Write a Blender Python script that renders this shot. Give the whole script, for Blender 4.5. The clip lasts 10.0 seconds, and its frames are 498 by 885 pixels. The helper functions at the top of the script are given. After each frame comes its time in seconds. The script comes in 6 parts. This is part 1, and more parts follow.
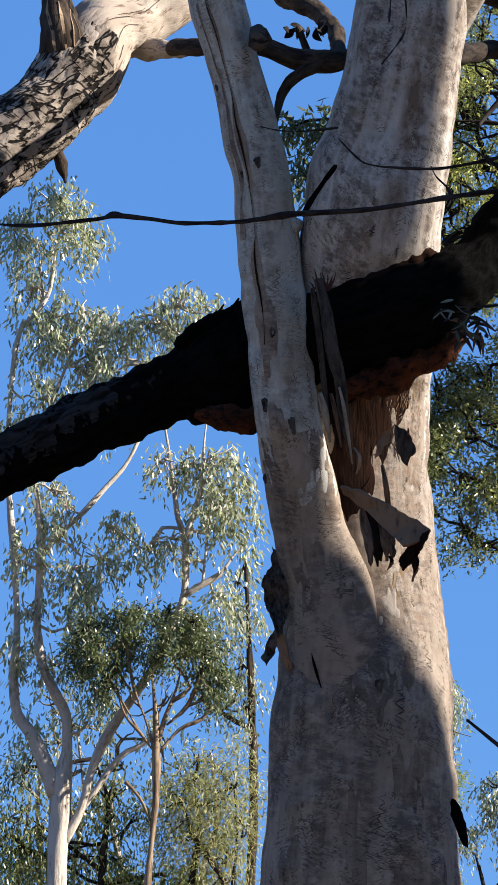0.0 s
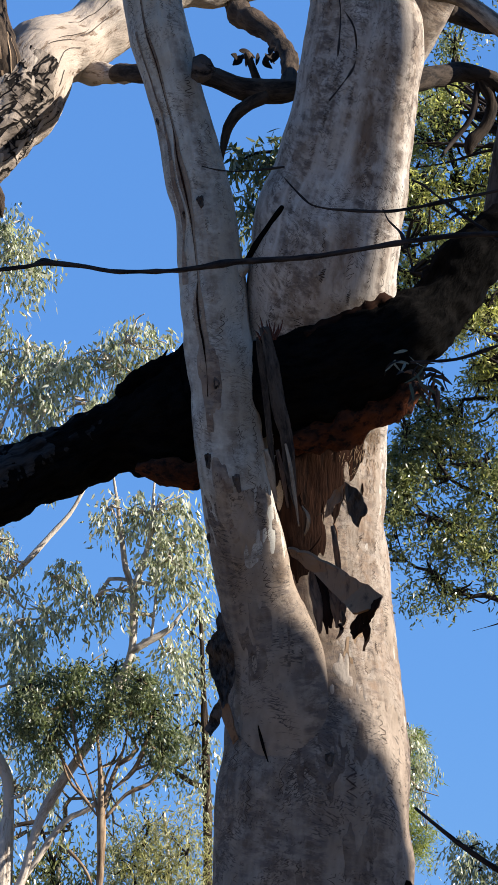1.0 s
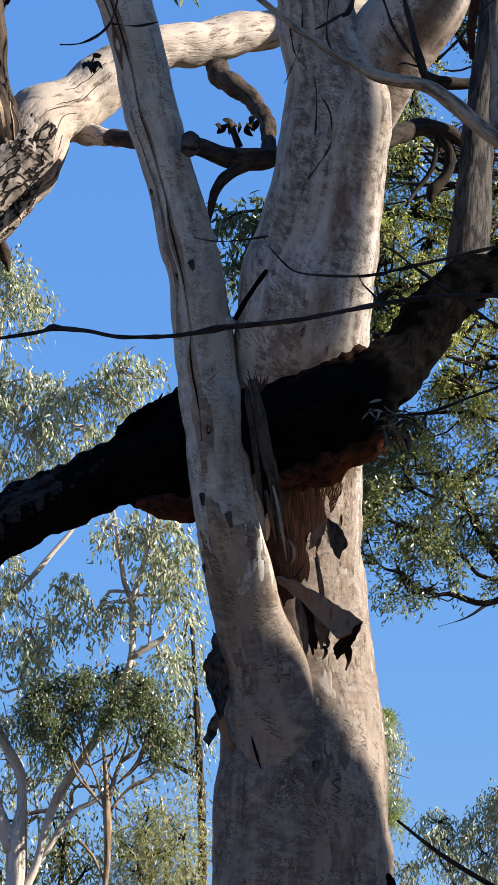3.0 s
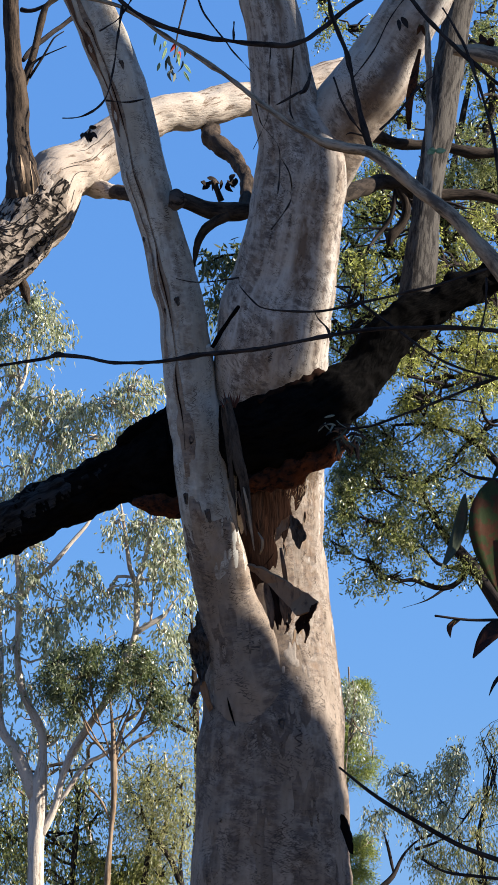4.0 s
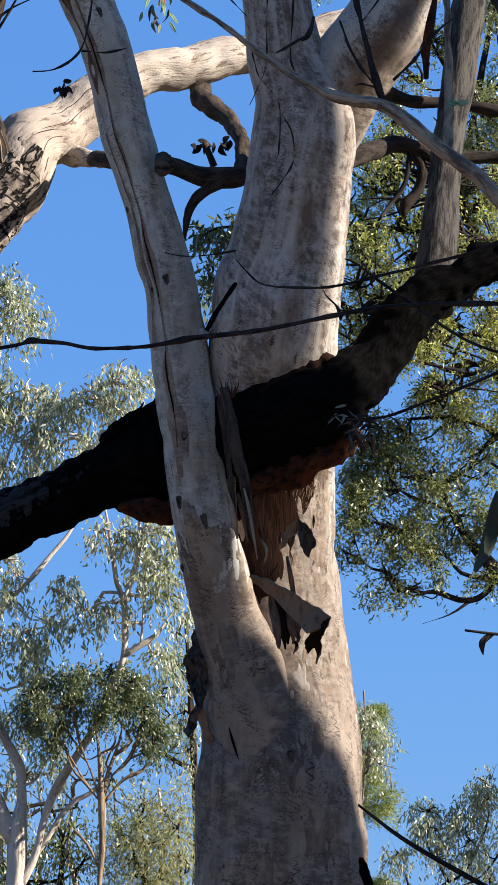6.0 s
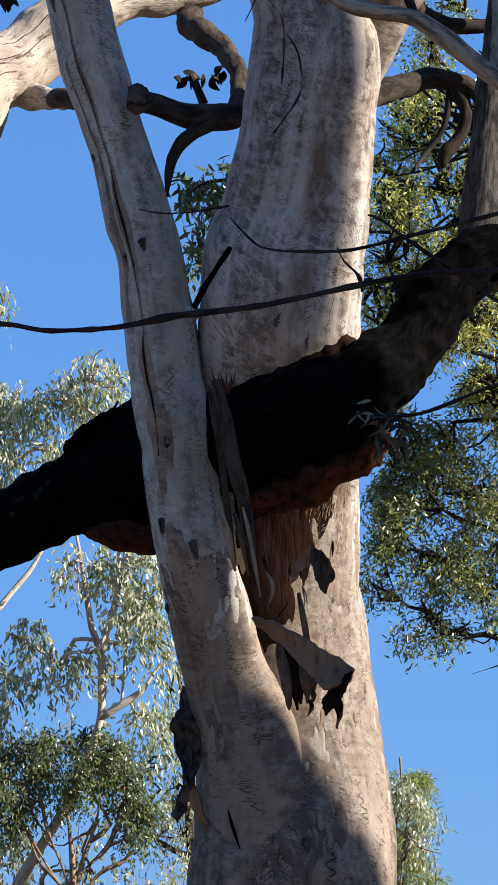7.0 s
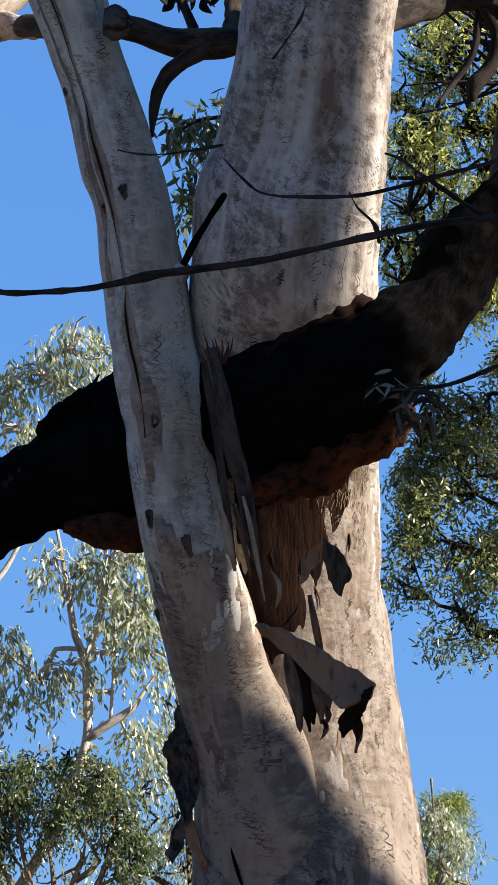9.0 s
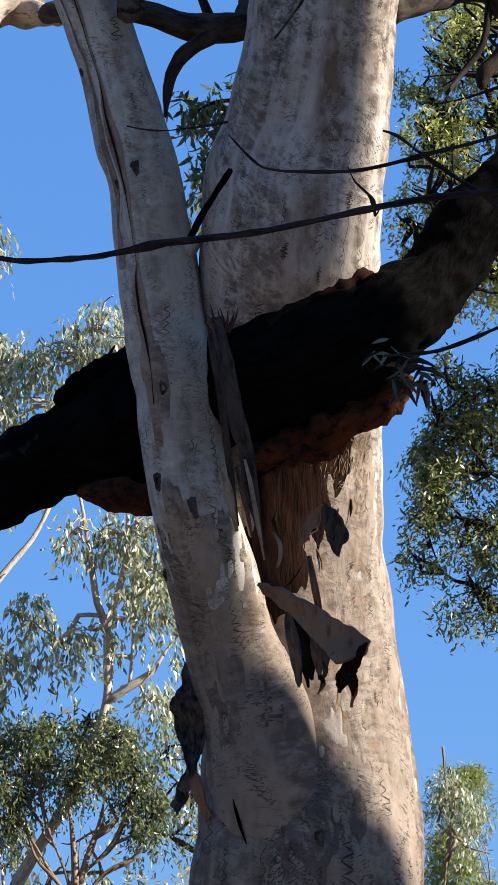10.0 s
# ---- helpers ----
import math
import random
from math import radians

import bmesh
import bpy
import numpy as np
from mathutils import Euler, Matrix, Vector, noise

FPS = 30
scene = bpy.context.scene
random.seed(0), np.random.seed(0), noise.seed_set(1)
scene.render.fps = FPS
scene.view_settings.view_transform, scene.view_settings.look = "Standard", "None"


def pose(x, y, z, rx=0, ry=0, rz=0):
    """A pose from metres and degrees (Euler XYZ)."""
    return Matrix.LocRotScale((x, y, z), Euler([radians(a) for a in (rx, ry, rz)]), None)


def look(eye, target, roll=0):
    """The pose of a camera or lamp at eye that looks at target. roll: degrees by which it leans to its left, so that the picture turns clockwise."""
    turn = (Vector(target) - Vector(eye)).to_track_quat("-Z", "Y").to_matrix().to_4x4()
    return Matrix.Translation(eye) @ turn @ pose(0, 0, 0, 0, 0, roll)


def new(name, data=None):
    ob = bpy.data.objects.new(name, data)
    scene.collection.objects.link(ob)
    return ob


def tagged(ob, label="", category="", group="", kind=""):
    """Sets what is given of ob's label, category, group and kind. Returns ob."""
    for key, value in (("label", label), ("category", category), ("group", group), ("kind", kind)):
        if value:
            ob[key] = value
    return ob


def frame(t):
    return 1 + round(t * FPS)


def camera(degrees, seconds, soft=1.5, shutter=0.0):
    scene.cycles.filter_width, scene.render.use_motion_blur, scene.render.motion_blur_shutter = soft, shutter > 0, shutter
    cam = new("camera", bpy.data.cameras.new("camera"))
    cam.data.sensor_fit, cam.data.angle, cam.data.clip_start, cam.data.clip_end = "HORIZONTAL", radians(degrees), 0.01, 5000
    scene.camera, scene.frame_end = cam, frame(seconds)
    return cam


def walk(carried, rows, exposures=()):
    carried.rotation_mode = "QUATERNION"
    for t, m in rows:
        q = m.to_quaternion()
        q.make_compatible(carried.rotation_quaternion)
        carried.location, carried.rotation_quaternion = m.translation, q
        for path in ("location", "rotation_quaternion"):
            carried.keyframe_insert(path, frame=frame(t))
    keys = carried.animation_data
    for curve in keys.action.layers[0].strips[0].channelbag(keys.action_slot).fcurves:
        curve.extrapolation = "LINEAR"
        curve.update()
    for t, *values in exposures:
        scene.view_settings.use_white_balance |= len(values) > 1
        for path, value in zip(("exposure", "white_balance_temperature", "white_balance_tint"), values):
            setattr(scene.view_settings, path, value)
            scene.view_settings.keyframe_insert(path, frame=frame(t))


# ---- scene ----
cam = camera(6.310, 10.0, soft=0.7)
walk(cam, [
    (0.0, look((-0.966, -10.792, 1.113), (-0.582, -1.006, 3.134), 0.87)),
    (0.5, look((-0.518, -10.505, 1.452), (-0.337, -0.694, 3.378), 0.91)),
    (1.0, look((-0.497, -9.960, 1.852), (-0.274, -0.124, 3.642), 1.00)),
    (1.5, look((-0.814, -9.271, 2.381), (-0.332, 0.593, 3.953), 0.93)),
    (2.0, look((-0.956, -8.871, 2.354), (-0.346, 0.972, 4.007), 0.62)),
    (3.3, look((-0.632, -12.716, 2.482), (-0.325, -2.803, 3.763), -0.21)),
    (3.5, look((-0.430, -13.250, 2.413), (-0.231, -3.334, 3.693), 0.08)),
    (4.0, look((-0.090, -14.829, 2.102), (-0.055, -4.918, 3.428), 0.27)),
    (4.5, look((0.000, -15.201, 1.900), (0.000, -5.299, 3.292), 0.00)),
    (5.0, look((0.118, -15.499, 2.002), (0.062, -5.588, 3.333), -0.16)),
    (5.5, look((0.025, -14.672, 2.125), (0.006, -4.760, 3.447), -0.39)),
    (5.7, look((-0.172, -13.704, 2.182), (-0.093, -3.797, 3.539), -0.57)),
    (6.8, look((0.057, -9.844, 2.637), (-0.000, 0.056, 4.051), -0.81)),
    (7.0, look((0.060, -8.883, 2.709), (-0.000, 1.009, 4.170), -1.02)),
    (7.5, look((-0.025, -7.640, 2.801), (-0.015, 2.242, 4.333), -1.12)),
    (8.0, look((0.150, -6.971, 2.644), (0.025, 2.881, 4.351), -1.00)),
    (8.5, look((0.259, -6.553, 2.972), (0.040, 3.334, 4.458), -1.41)),
    (9.0, look((0.142, -6.952, 3.001), (0.000, 2.948, 4.409), -1.65)),
    (9.5, look((0.415, -7.249, 2.771), (0.057, 2.629, 4.288), -1.29)),
    (10.0, look((0.531, -7.381, 2.670), (0.070, 2.488, 4.217), -0.88)),
])

# ---- light: late, low sun from the right and a clear sky ----
SUN_AZ, SUN_EL = radians(105), radians(28)     # azimuth from +y towards +x
world = bpy.data.worlds.new("sky")
scene.world = world
world.use_nodes = True
wn = world.node_tree.nodes
sky = wn.new("ShaderNodeTexSky")
sky.sky_type = 'NISHITA'
sky.sun_disc = False
sky.sun_elevation = SUN_EL
sky.sun_rotation = SUN_AZ
sky.altitude = 300
sky.air_density = 1.0
sky.dust_density = 0.0
sky.ozone_density = 5.0
wn["Background"].inputs["Strength"].default_value = 0.116
tint = wn.new("ShaderNodeMix")
tint.data_type, tint.blend_type = 'RGBA', 'MULTIPLY'
tint.inputs[0].default_value = 1.0
tint.inputs[7].default_value = (0.84, 1.02, 1.16, 1)
world.node_tree.links.new(sky.outputs[0], tint.inputs[6])
even = wn.new("ShaderNodeMix")
even.data_type = 'RGBA'
even.inputs[0].default_value = 0.86
even.inputs[7].default_value = (0.300, 0.88, 2.33, 1)
world.node_tree.links.new(tint.outputs[2], even.inputs[6])
world.node_tree.links.new(even.outputs[2], wn["Background"].inputs["Color"])
sun = new("sun", bpy.data.lights.new("sun", 'SUN'))
sun.data.energy = 5.0
sun.data.angle = radians(0.6)
sun.data.color = (1.0, 0.935, 0.845)
sun_dir = Vector((math.sin(SUN_AZ) * math.cos(SUN_EL), math.cos(SUN_AZ) * math.cos(SUN_EL), math.sin(SUN_EL)))
sun.matrix_world = look(tuple(sun_dir * 30), (0, 0, 0))
scene.view_settings.exposure = 1.33

# ---- materials ----


def material(name, rough=0.8):
    m = bpy.data.materials.new(name)
    m.use_nodes = True
    b = m.node_tree.nodes["Principled BSDF"]
    b.inputs["Roughness"].default_value = rough
    b.inputs["Specular IOR Level"].default_value = 0.3
    return m, m.node_tree, b


def add(tree, kind, **inputs):
    n = tree.nodes.new(kind)
    for k, v in inputs.items():
        n.inputs[k.replace("_", " ")].default_value = v
    return n


def flow(tree, sx, sy, sz):
    """Coordinates along the grain of a limb: round it in x and y, along it in z."""
    a = tree.nodes.new("ShaderNodeAttribute")
    a.attribute_name = "flow"
    mp = tree.nodes.new("ShaderNodeMapping")
    mp.inputs["Scale"].default_value = (sx, sy, sz)
    tree.links.new(a.outputs["Vector"], mp.inputs["Vector"])
    return mp.outputs["Vector"]


def noise_of(tree, vec, scale, detail=4.0, rough=0.6):
    n = add(tree, "ShaderNodeTexNoise", Scale=scale, Detail=detail, Roughness=rough)
    tree.links.new(vec, n.inputs["Vector"])
    return n.outputs["Fac"]


def ramp(tree, fac, stops):
    r = tree.nodes.new("ShaderNodeValToRGB")
    e = r.color_ramp.elements
    while len(e) < len(stops):
        e.new(0.5)
    for el, (pos, c) in zip(e, stops):
        el.position = pos
        el.color = (c, c, c, 1) if isinstance(c, (int, float)) else (*c, 1)
    tree.links.new(fac, r.inputs["Fac"])
    return r.outputs["Color"]


def mix(tree, fac, a, b, mode='MIX'):
    n = tree.nodes.new("ShaderNodeMix")
    n.data_type = 'RGBA'
    n.blend_type = mode
    f, ca, cb = n.inputs[0], n.inputs[6], n.inputs[7]
    for sock, v in ((f, fac), (ca, a), (cb, b)):
        if isinstance(v, bpy.types.NodeSocket):
            tree.links.new(v, sock)
        elif isinstance(v, (int, float)):
            sock.default_value = v
        else:
            sock.default_value = (*v, 1)
    return n.outputs[2]


def bump(tree, bsdf, height, strength, dist):
    b = add(tree, "ShaderNodeBump", Strength=strength, Distance=dist)
    tree.links.new(height, b.inputs["Height"])
    tree.links.new(b.outputs["Normal"], bsdf.inputs["Normal"])


def skin(tree, su, ss, turn=0.0, at=0.0):
    """Coordinates on the unrolled bark of a limb: round it in x, along it in y, turned and then scaled."""
    a = tree.nodes.new("ShaderNodeAttribute")
    a.attribute_name = "flow"
    sp = tree.nodes.new("ShaderNodeSeparateXYZ")
    tree.links.new(a.outputs["Vector"], sp.inputs[0])
    ang = tree.nodes.new("ShaderNodeMath")
    ang.operation = 'ARCTAN2'
    tree.links.new(sp.outputs[1], ang.inputs[0])
    tree.links.new(sp.outputs[0], ang.inputs[1])
    flat = tree.nodes.new("ShaderNodeCombineXYZ")
    tree.links.new(sp.outputs[0], flat.inputs[0])
    tree.links.new(sp.outputs[1], flat.inputs[1])
    rad = tree.nodes.new("ShaderNodeVectorMath")
    rad.operation = 'LENGTH'
    tree.links.new(flat.outputs[0], rad.inputs[0])
    arc = tree.nodes.new("ShaderNodeMath")
    arc.operation = 'MULTIPLY'
    tree.links.new(ang.outputs[0], arc.inputs[0])
    tree.links.new(rad.outputs["Value"], arc.inputs[1])
    uv = tree.nodes.new("ShaderNodeCombineXYZ")
    tree.links.new(arc.outputs[0], uv.inputs[0])
    tree.links.new(sp.outputs[2], uv.inputs[1])
    m1 = tree.nodes.new("ShaderNodeMapping")
    m1.inputs["Rotation"].default_value = (0, 0, turn)
    tree.links.new(uv.outputs[0], m1.inputs["Vector"])
    m2 = tree.nodes.new("ShaderNodeMapping")
    m2.inputs["Scale"].default_value = (su, ss, 1)
    m2.inputs["Location"].default_value = (at, at * 1.7, at)
    tree.links.new(m1.outputs[0], m2.inputs["Vector"])
    return m2.outputs[0]


def strokes(tree, su, ss, turn, width, at):
    """Thin wandering lines, as moth tracks leave them."""
    n = noise_of(tree, skin(tree, su, ss, turn, at), 1.0, 2.5, 0.55)
    return ramp(tree, n, [(0.5 - width, 0.0), (0.5 - width * 0.35, 1.0), (0.5 + width * 0.35, 1.0), (0.5 + width, 0.0)])


def both(tree, a, b):
    return mix(tree, 1.0, a, b, 'MULTIPLY')


def smooth_bark(name, pale, tan, brown, dark, marks=0.8, stain=0.6, smear=0.5, at=0.0, band=0.0):
    """Pale gum bark: soft blotches, brown runs down the trunk and bands of thin dark scratches and tracks."""
    m, t, b = material(name, 0.72)
    col = mix(t, ramp(t, noise_of(t, skin(t, 4.5, 2.0, 0.1, at + 3), 1.0, 5, 0.6), [(0.40, 0.0), (0.62, 1.0)]), pale, tan)
    mott = noise_of(t, skin(t, 26, 14, 0, at + 5), 1.0, 6, 0.68)
    col = mix(t, 0.7, col, ramp(t, mott, [(0.28, 0.66), (0.72, 1.14)]), 'MULTIPLY')
    runs = ramp(t, noise_of(t, skin(t, 8.5, 0.9, 0.04, at + 7), 1.0, 3, 0.6), [(0.43, 0.0), (0.56, 1.0)])
    blot = ramp(t, noise_of(t, skin(t, 16, 20, 0.3, at + 9), 1.0, 5, 0.7), [(0.40, 0.0), (0.60, 1.0)])
    col = mix(t, both(t, both(t, runs, blot), (stain,) * 3), col, brown)
    if band:
        across = t.nodes.new("ShaderNodeSeparateXYZ")
        t.links.new(skin(t, 1, 1), across.inputs[0])
        inside = ramp(t, across.outputs[0], [(0.0, 0.0), (0.045, 1.0), (0.085, 1.0), (0.15, 0.0)])
        smudge = ramp(t, noise_of(t, skin(t, 11, 9, 0.2, at + 15), 1.0, 5, 0.65), [(0.36, 0.0), (0.60, 1.0)])
        col = mix(t, both(t, both(t, inside, smudge), (band,) * 3), col, brown)
    bars = ramp(t, noise_of(t, skin(t, 13, 34, 0.12, at + 11), 1.0, 4, 0.65), [(0.49, 0.0), (0.60, 1.0)])
    col = mix(t, both(t, both(t, bars, runs), (smear,) * 3), col, (0.10, 0.075, 0.06))
    for k, (su, ss, turn, width, lo) in enumerate(((15, 64, 0.42, 0.030, 0.515), (20, 75, -0.30, 0.028, 0.545), (48, 30, 0.75, 0.026, 0.55))):
        where = ramp(t, noise_of(t, skin(t, 7.5, 4.5, 0.1, at + 20 + 4 * k), 1.0, 4, 0.6), [(lo, 0.0), (lo + 0.07, marks)])
        col = mix(t, both(t, strokes(t, su, ss, turn, width, at + 31 + 5 * k), where), col, dark)
    specks = ramp(t, noise_of(t, skin(t, 70, 95, 0, at + 41), 1.0, 3, 0.6), [(0.66, 0.0), (0.71, 0.75)])
    col = mix(t, specks, col, dark)
    t.links.new(col, b.inputs["Base Color"])
    h = mix(t, 0.5, noise_of(t, skin(t, 45, 30, 0, at + 51), 1.0, 7, 0.72), mott)
    bump(t, b, h, 0.6, 0.010)
    return m


def rough_bark(name, a, c, dark, along=3.0, dist=0.02, strength=0.9, low=0.40, high=0.56):
    """Furrowed or flaking bark, drawn out along the limb."""
    m, t, b = material(name, 0.95)
    b.inputs["Specular IOR Level"].default_value = 0.12
    fine = noise_of(t, flow(t, 40, 40, 40 / along), 1.0, 6, 0.7)
    big = noise_of(t, flow(t, 8, 8, 8 / along), 1.0, 4)
    col = mix(t, ramp(t, big, [(0.35, 0.0), (0.65, 1.0)]), a, c)
    col = mix(t, ramp(t, fine, [(low, 1.0), (high, 0.0)]), col, dark)
    t.links.new(col, b.inputs["Base Color"])
    bump(t, b, mix(t, 0.4, fine, big), strength, dist)
    return m


def cracked_bark(name, pale, grey, black):
    """Old bark broken into long plates by black wandering cracks."""
    m, t, b = material(name, 0.95)
    b.inputs["Specular IOR Level"].default_value = 0.12
    fine = noise_of(t, skin(t, 60, 22, 0.1, 3), 1.0, 6, 0.7)
    col = mix(t, ramp(t, noise_of(t, skin(t, 12, 6, 0.1, 9), 1.0, 4), [(0.38, 0.0), (0.62, 1.0)]), pale, grey)
    col = mix(t, 0.8, col, ramp(t, fine, [(0.30, 0.45), (0.65, 1.15)]), 'MULTIPLY')
    cracks = strokes(t, 24, 7, 0.25, 0.038, 14)
    across = both(t, strokes(t, 9, 24, -0.2, 0.045, 21), ramp(t, noise_of(t, skin(t, 9, 7, 0, 25), 1.0, 3), [(0.48, 0.0), (0.56, 1.0)]))
    pits = ramp(t, noise_of(t, skin(t, 30, 10, 0.2, 33), 1.0, 6, 0.7), [(0.56, 0.0), (0.62, 1.0)])
    for dark in (cracks, across, pits):
        col = mix(t, dark, col, black)
    t.links.new(col, b.inputs["Base Color"])
    low = mix(t, 1.0, mix(t, 1.0, cracks, pits, 'LIGHTEN'), (1, 1, 1), 'DIFFERENCE')
    bump(t, b, mix(t, 0.35, low, fine), 1.0, 0.03)
    return m


def leaf_material(name, cols, rough=0.38, through_light=0.35, sheen=0.6):
    m, t, b = material(name, rough)
    geo = t.nodes.new("ShaderNodeNewGeometry")
    n = len(cols)
    col = ramp(t, geo.outputs["Random Per Island"], [(i / max(1, n - 1), c) for i, c in enumerate(cols)])
    t.links.new(col, b.inputs["Base Color"])
    b.inputs["Specular IOR Level"].default_value = sheen
    tr = t.nodes.new("ShaderNodeBsdfTranslucent")
    t.links.new(mix(t, 1.0, col, (1.25, 1.35, 0.9), 'MULTIPLY'), tr.inputs["Color"])
    ms = t.nodes.new("ShaderNodeMixShader")
    ms.inputs[0].default_value = through_light
    out = t.nodes["Material Output"]
    t.links.new(b.outputs[0], ms.inputs[1])
    t.links.new(tr.outputs[0], ms.inputs[2])
    t.links.new(ms.outputs[0], out.inputs["Surface"])
    return m


M_GUM = smooth_bark("gum_bark", (0.45, 0.405, 0.352), (0.34, 0.28, 0.222), (0.14, 0.095, 0.064), (0.030, 0.022, 0.018), 0.6, 0.85, 0.85, 0.0, 1.0)
M_TAN = smooth_bark("fresh_tan_bark", (0.325, 0.272, 0.22), (0.245, 0.192, 0.145), (0.17, 0.105, 0.062), (0.085, 0.055, 0.038), 0.75, 0.8, 0.6, 60.0)
M_STEM = smooth_bark("young_gum_bark", (0.46, 0.435, 0.375), (0.34, 0.30, 0.235), (0.17, 0.13, 0.095), (0.05, 0.036, 0.028), 0.6, 0.8, 0.35, 90.0)
M_CHAR = rough_bark("charred_bark", (0.0042, 0.0038, 0.0035), (0.0066, 0.0058, 0.0053), (0.0018, 0.0017, 0.0016), 3, 0.05, 1.0)
M_CHAR.node_tree.nodes["Principled BSDF"].inputs["Specular IOR Level"].default_value = 0.02
# paler grey char: the light on the burnt limb as colour
M_CHAR_LIT = rough_bark("lit_grey_char", (0.036, 0.033, 0.031), (0.018, 0.016, 0.015), (0.005, 0.0045, 0.004), 4, 0.03, 1.0)
M_CREAM = rough_bark("flaking_cream_bark", (0.43, 0.365, 0.30), (0.33, 0.265, 0.21), (0.15, 0.105, 0.075), 3.5, 0.02, 0.9, 0.38, 0.47)
M_CRUST = rough_bark("old_crust_bark", (0.12, 0.095, 0.08), (0.06, 0.048, 0.04), (0.015, 0.012, 0.010), 2.0, 0.04, 1.0)
M_PLATE = cracked_bark("cracked_old_bark", (0.34, 0.28, 0.225), (0.19, 0.15, 0.12), (0.010, 0.008, 0.007))
M_FURROW = rough_bark("furrowed_grey_bark", (0.088, 0.078, 0.067), (0.062, 0.054, 0.046), (0.022, 0.019, 0.017), 5, 0.02, 1.0, 0.42, 0.54)
M_BROWN = rough_bark("brown_limb_bark", (0.085, 0.060, 0.042), (0.05, 0.036, 0.026), (0.02, 0.015, 0.012), 4)
# darker copy of the brown bark, with foliage shade put into the colour
M_BACK_SHADE = rough_bark("shaded_branch_bark", (0.055, 0.041, 0.031), (0.034, 0.026, 0.021), (0.014, 0.011, 0.009), 4)
M_TWIG = rough_bark("twig_bark", (0.042, 0.033, 0.029), (0.026, 0.020, 0.018), (0.010, 0.008, 0.008), 4, 0.004, 0.6)
M_BARE = rough_bark("bare_branch_bark", (0.36, 0.28, 0.20), (0.26, 0.20, 0.14), (0.09, 0.07, 0.055), 5, 0.006, 0.6)
# red-brown wood, its colour lowered to carry the charred limb's shade
M_WOUND_SHADE = rough_bark("wound_wood_and_shade", (0.026, 0.012, 0.0075), (0.014, 0.0075, 0.0055), (0.006, 0.004, 0.0035), 5, 0.015, 0.8, 0.38, 0.54)
M_RAW = rough_bark("raw_red_fibre", (0.13, 0.045, 0.028), (0.075, 0.03, 0.02), (0.03, 0.014, 0.011), 5, 0.006, 0.6)
M_WOUND_SHADE.node_tree.nodes["Principled BSDF"].inputs["Specular IOR Level"].default_value = 0.02
M_EMBER = rough_bark("scorched_raw_wood", (0.13, 0.036, 0.011), (0.010, 0.006, 0.005), (0.005, 0.004, 0.004), 1.4, 0.04, 1.0, 0.38, 0.52)
M_PEEL = rough_bark("peeled_bark", (0.19, 0.105, 0.062), (0.125, 0.07, 0.043), (0.04, 0.024, 0.017), 6, 0.006, 0.8)
M_FLAP = rough_bark("curled_bark_scrap", (0.215, 0.125, 0.072), (0.15, 0.085, 0.05), (0.06, 0.036, 0.025), 4, 0.006, 0.7, 0.30, 0.46)
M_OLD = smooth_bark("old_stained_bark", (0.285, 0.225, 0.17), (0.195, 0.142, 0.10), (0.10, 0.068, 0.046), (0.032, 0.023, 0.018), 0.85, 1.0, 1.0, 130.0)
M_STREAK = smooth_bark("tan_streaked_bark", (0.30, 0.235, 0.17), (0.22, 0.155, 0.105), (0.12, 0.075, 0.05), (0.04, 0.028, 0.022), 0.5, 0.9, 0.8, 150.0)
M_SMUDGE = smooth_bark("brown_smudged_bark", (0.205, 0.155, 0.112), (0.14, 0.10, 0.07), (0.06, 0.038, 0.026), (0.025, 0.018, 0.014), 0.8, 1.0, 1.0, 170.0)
M_PALE = rough_bark("far_gum_bark", (0.58, 0.51, 0.43), (0.44, 0.375, 0.305), (0.24, 0.185, 0.14), 4, 0.02, 0.6, 0.36, 0.5)
M_FIBRE = rough_bark("torn_tan_fibre", (0.34, 0.25, 0.165), (0.26, 0.18, 0.115), (0.14, 0.09, 0.055), 4, 0.002, 0.4)
M_SCRATCH = rough_bark("healed_scratch", (0.115, 0.085, 0.066), (0.08, 0.058, 0.046), (0.05, 0.036, 0.03), 2, 0.001, 0.3)
M_TICK = rough_bark("tan_scratch", (0.25, 0.18, 0.125), (0.18, 0.125, 0.09), (0.09, 0.06, 0.045), 2, 0.001, 0.3)
M_SCRIBBLE = rough_bark("scribble_track", (0.075, 0.05, 0.038), (0.05, 0.034, 0.027), (0.03, 0.021, 0.017), 2, 0.001, 0.3)
M_LEAF = leaf_material("gum_leaf", [(0.12, 0.13, 0.085), (0.30, 0.305, 0.21), (0.62, 0.62, 0.54), (0.22, 0.23, 0.145), (0.44, 0.435, 0.325)], 0.27, 0.46, 0.7)
M_LEAF_DARK = leaf_material("dark_gum_leaf", [(0.04, 0.06, 0.025), (0.10, 0.125, 0.055), (0.26, 0.27, 0.15), (0.07, 0.09, 0.04)], 0.3, 0.4, 0.6)
M_LEAF_GOLD = leaf_material("sunlit_yellow_leaf", [(0.10, 0.11, 0.035), (0.37, 0.355, 0.105), (0.60, 0.56, 0.24), (0.13, 0.145, 0.05), (0.26, 0.25, 0.085)], 0.32, 0.58, 0.5)
M_LEAF_OLIVE = leaf_material("olive_gum_leaf", [(0.055, 0.072, 0.03), (0.16, 0.175, 0.062), (0.40, 0.385, 0.18), (0.08, 0.10, 0.042), (0.20, 0.20, 0.075)], 0.3, 0.46, 0.55)
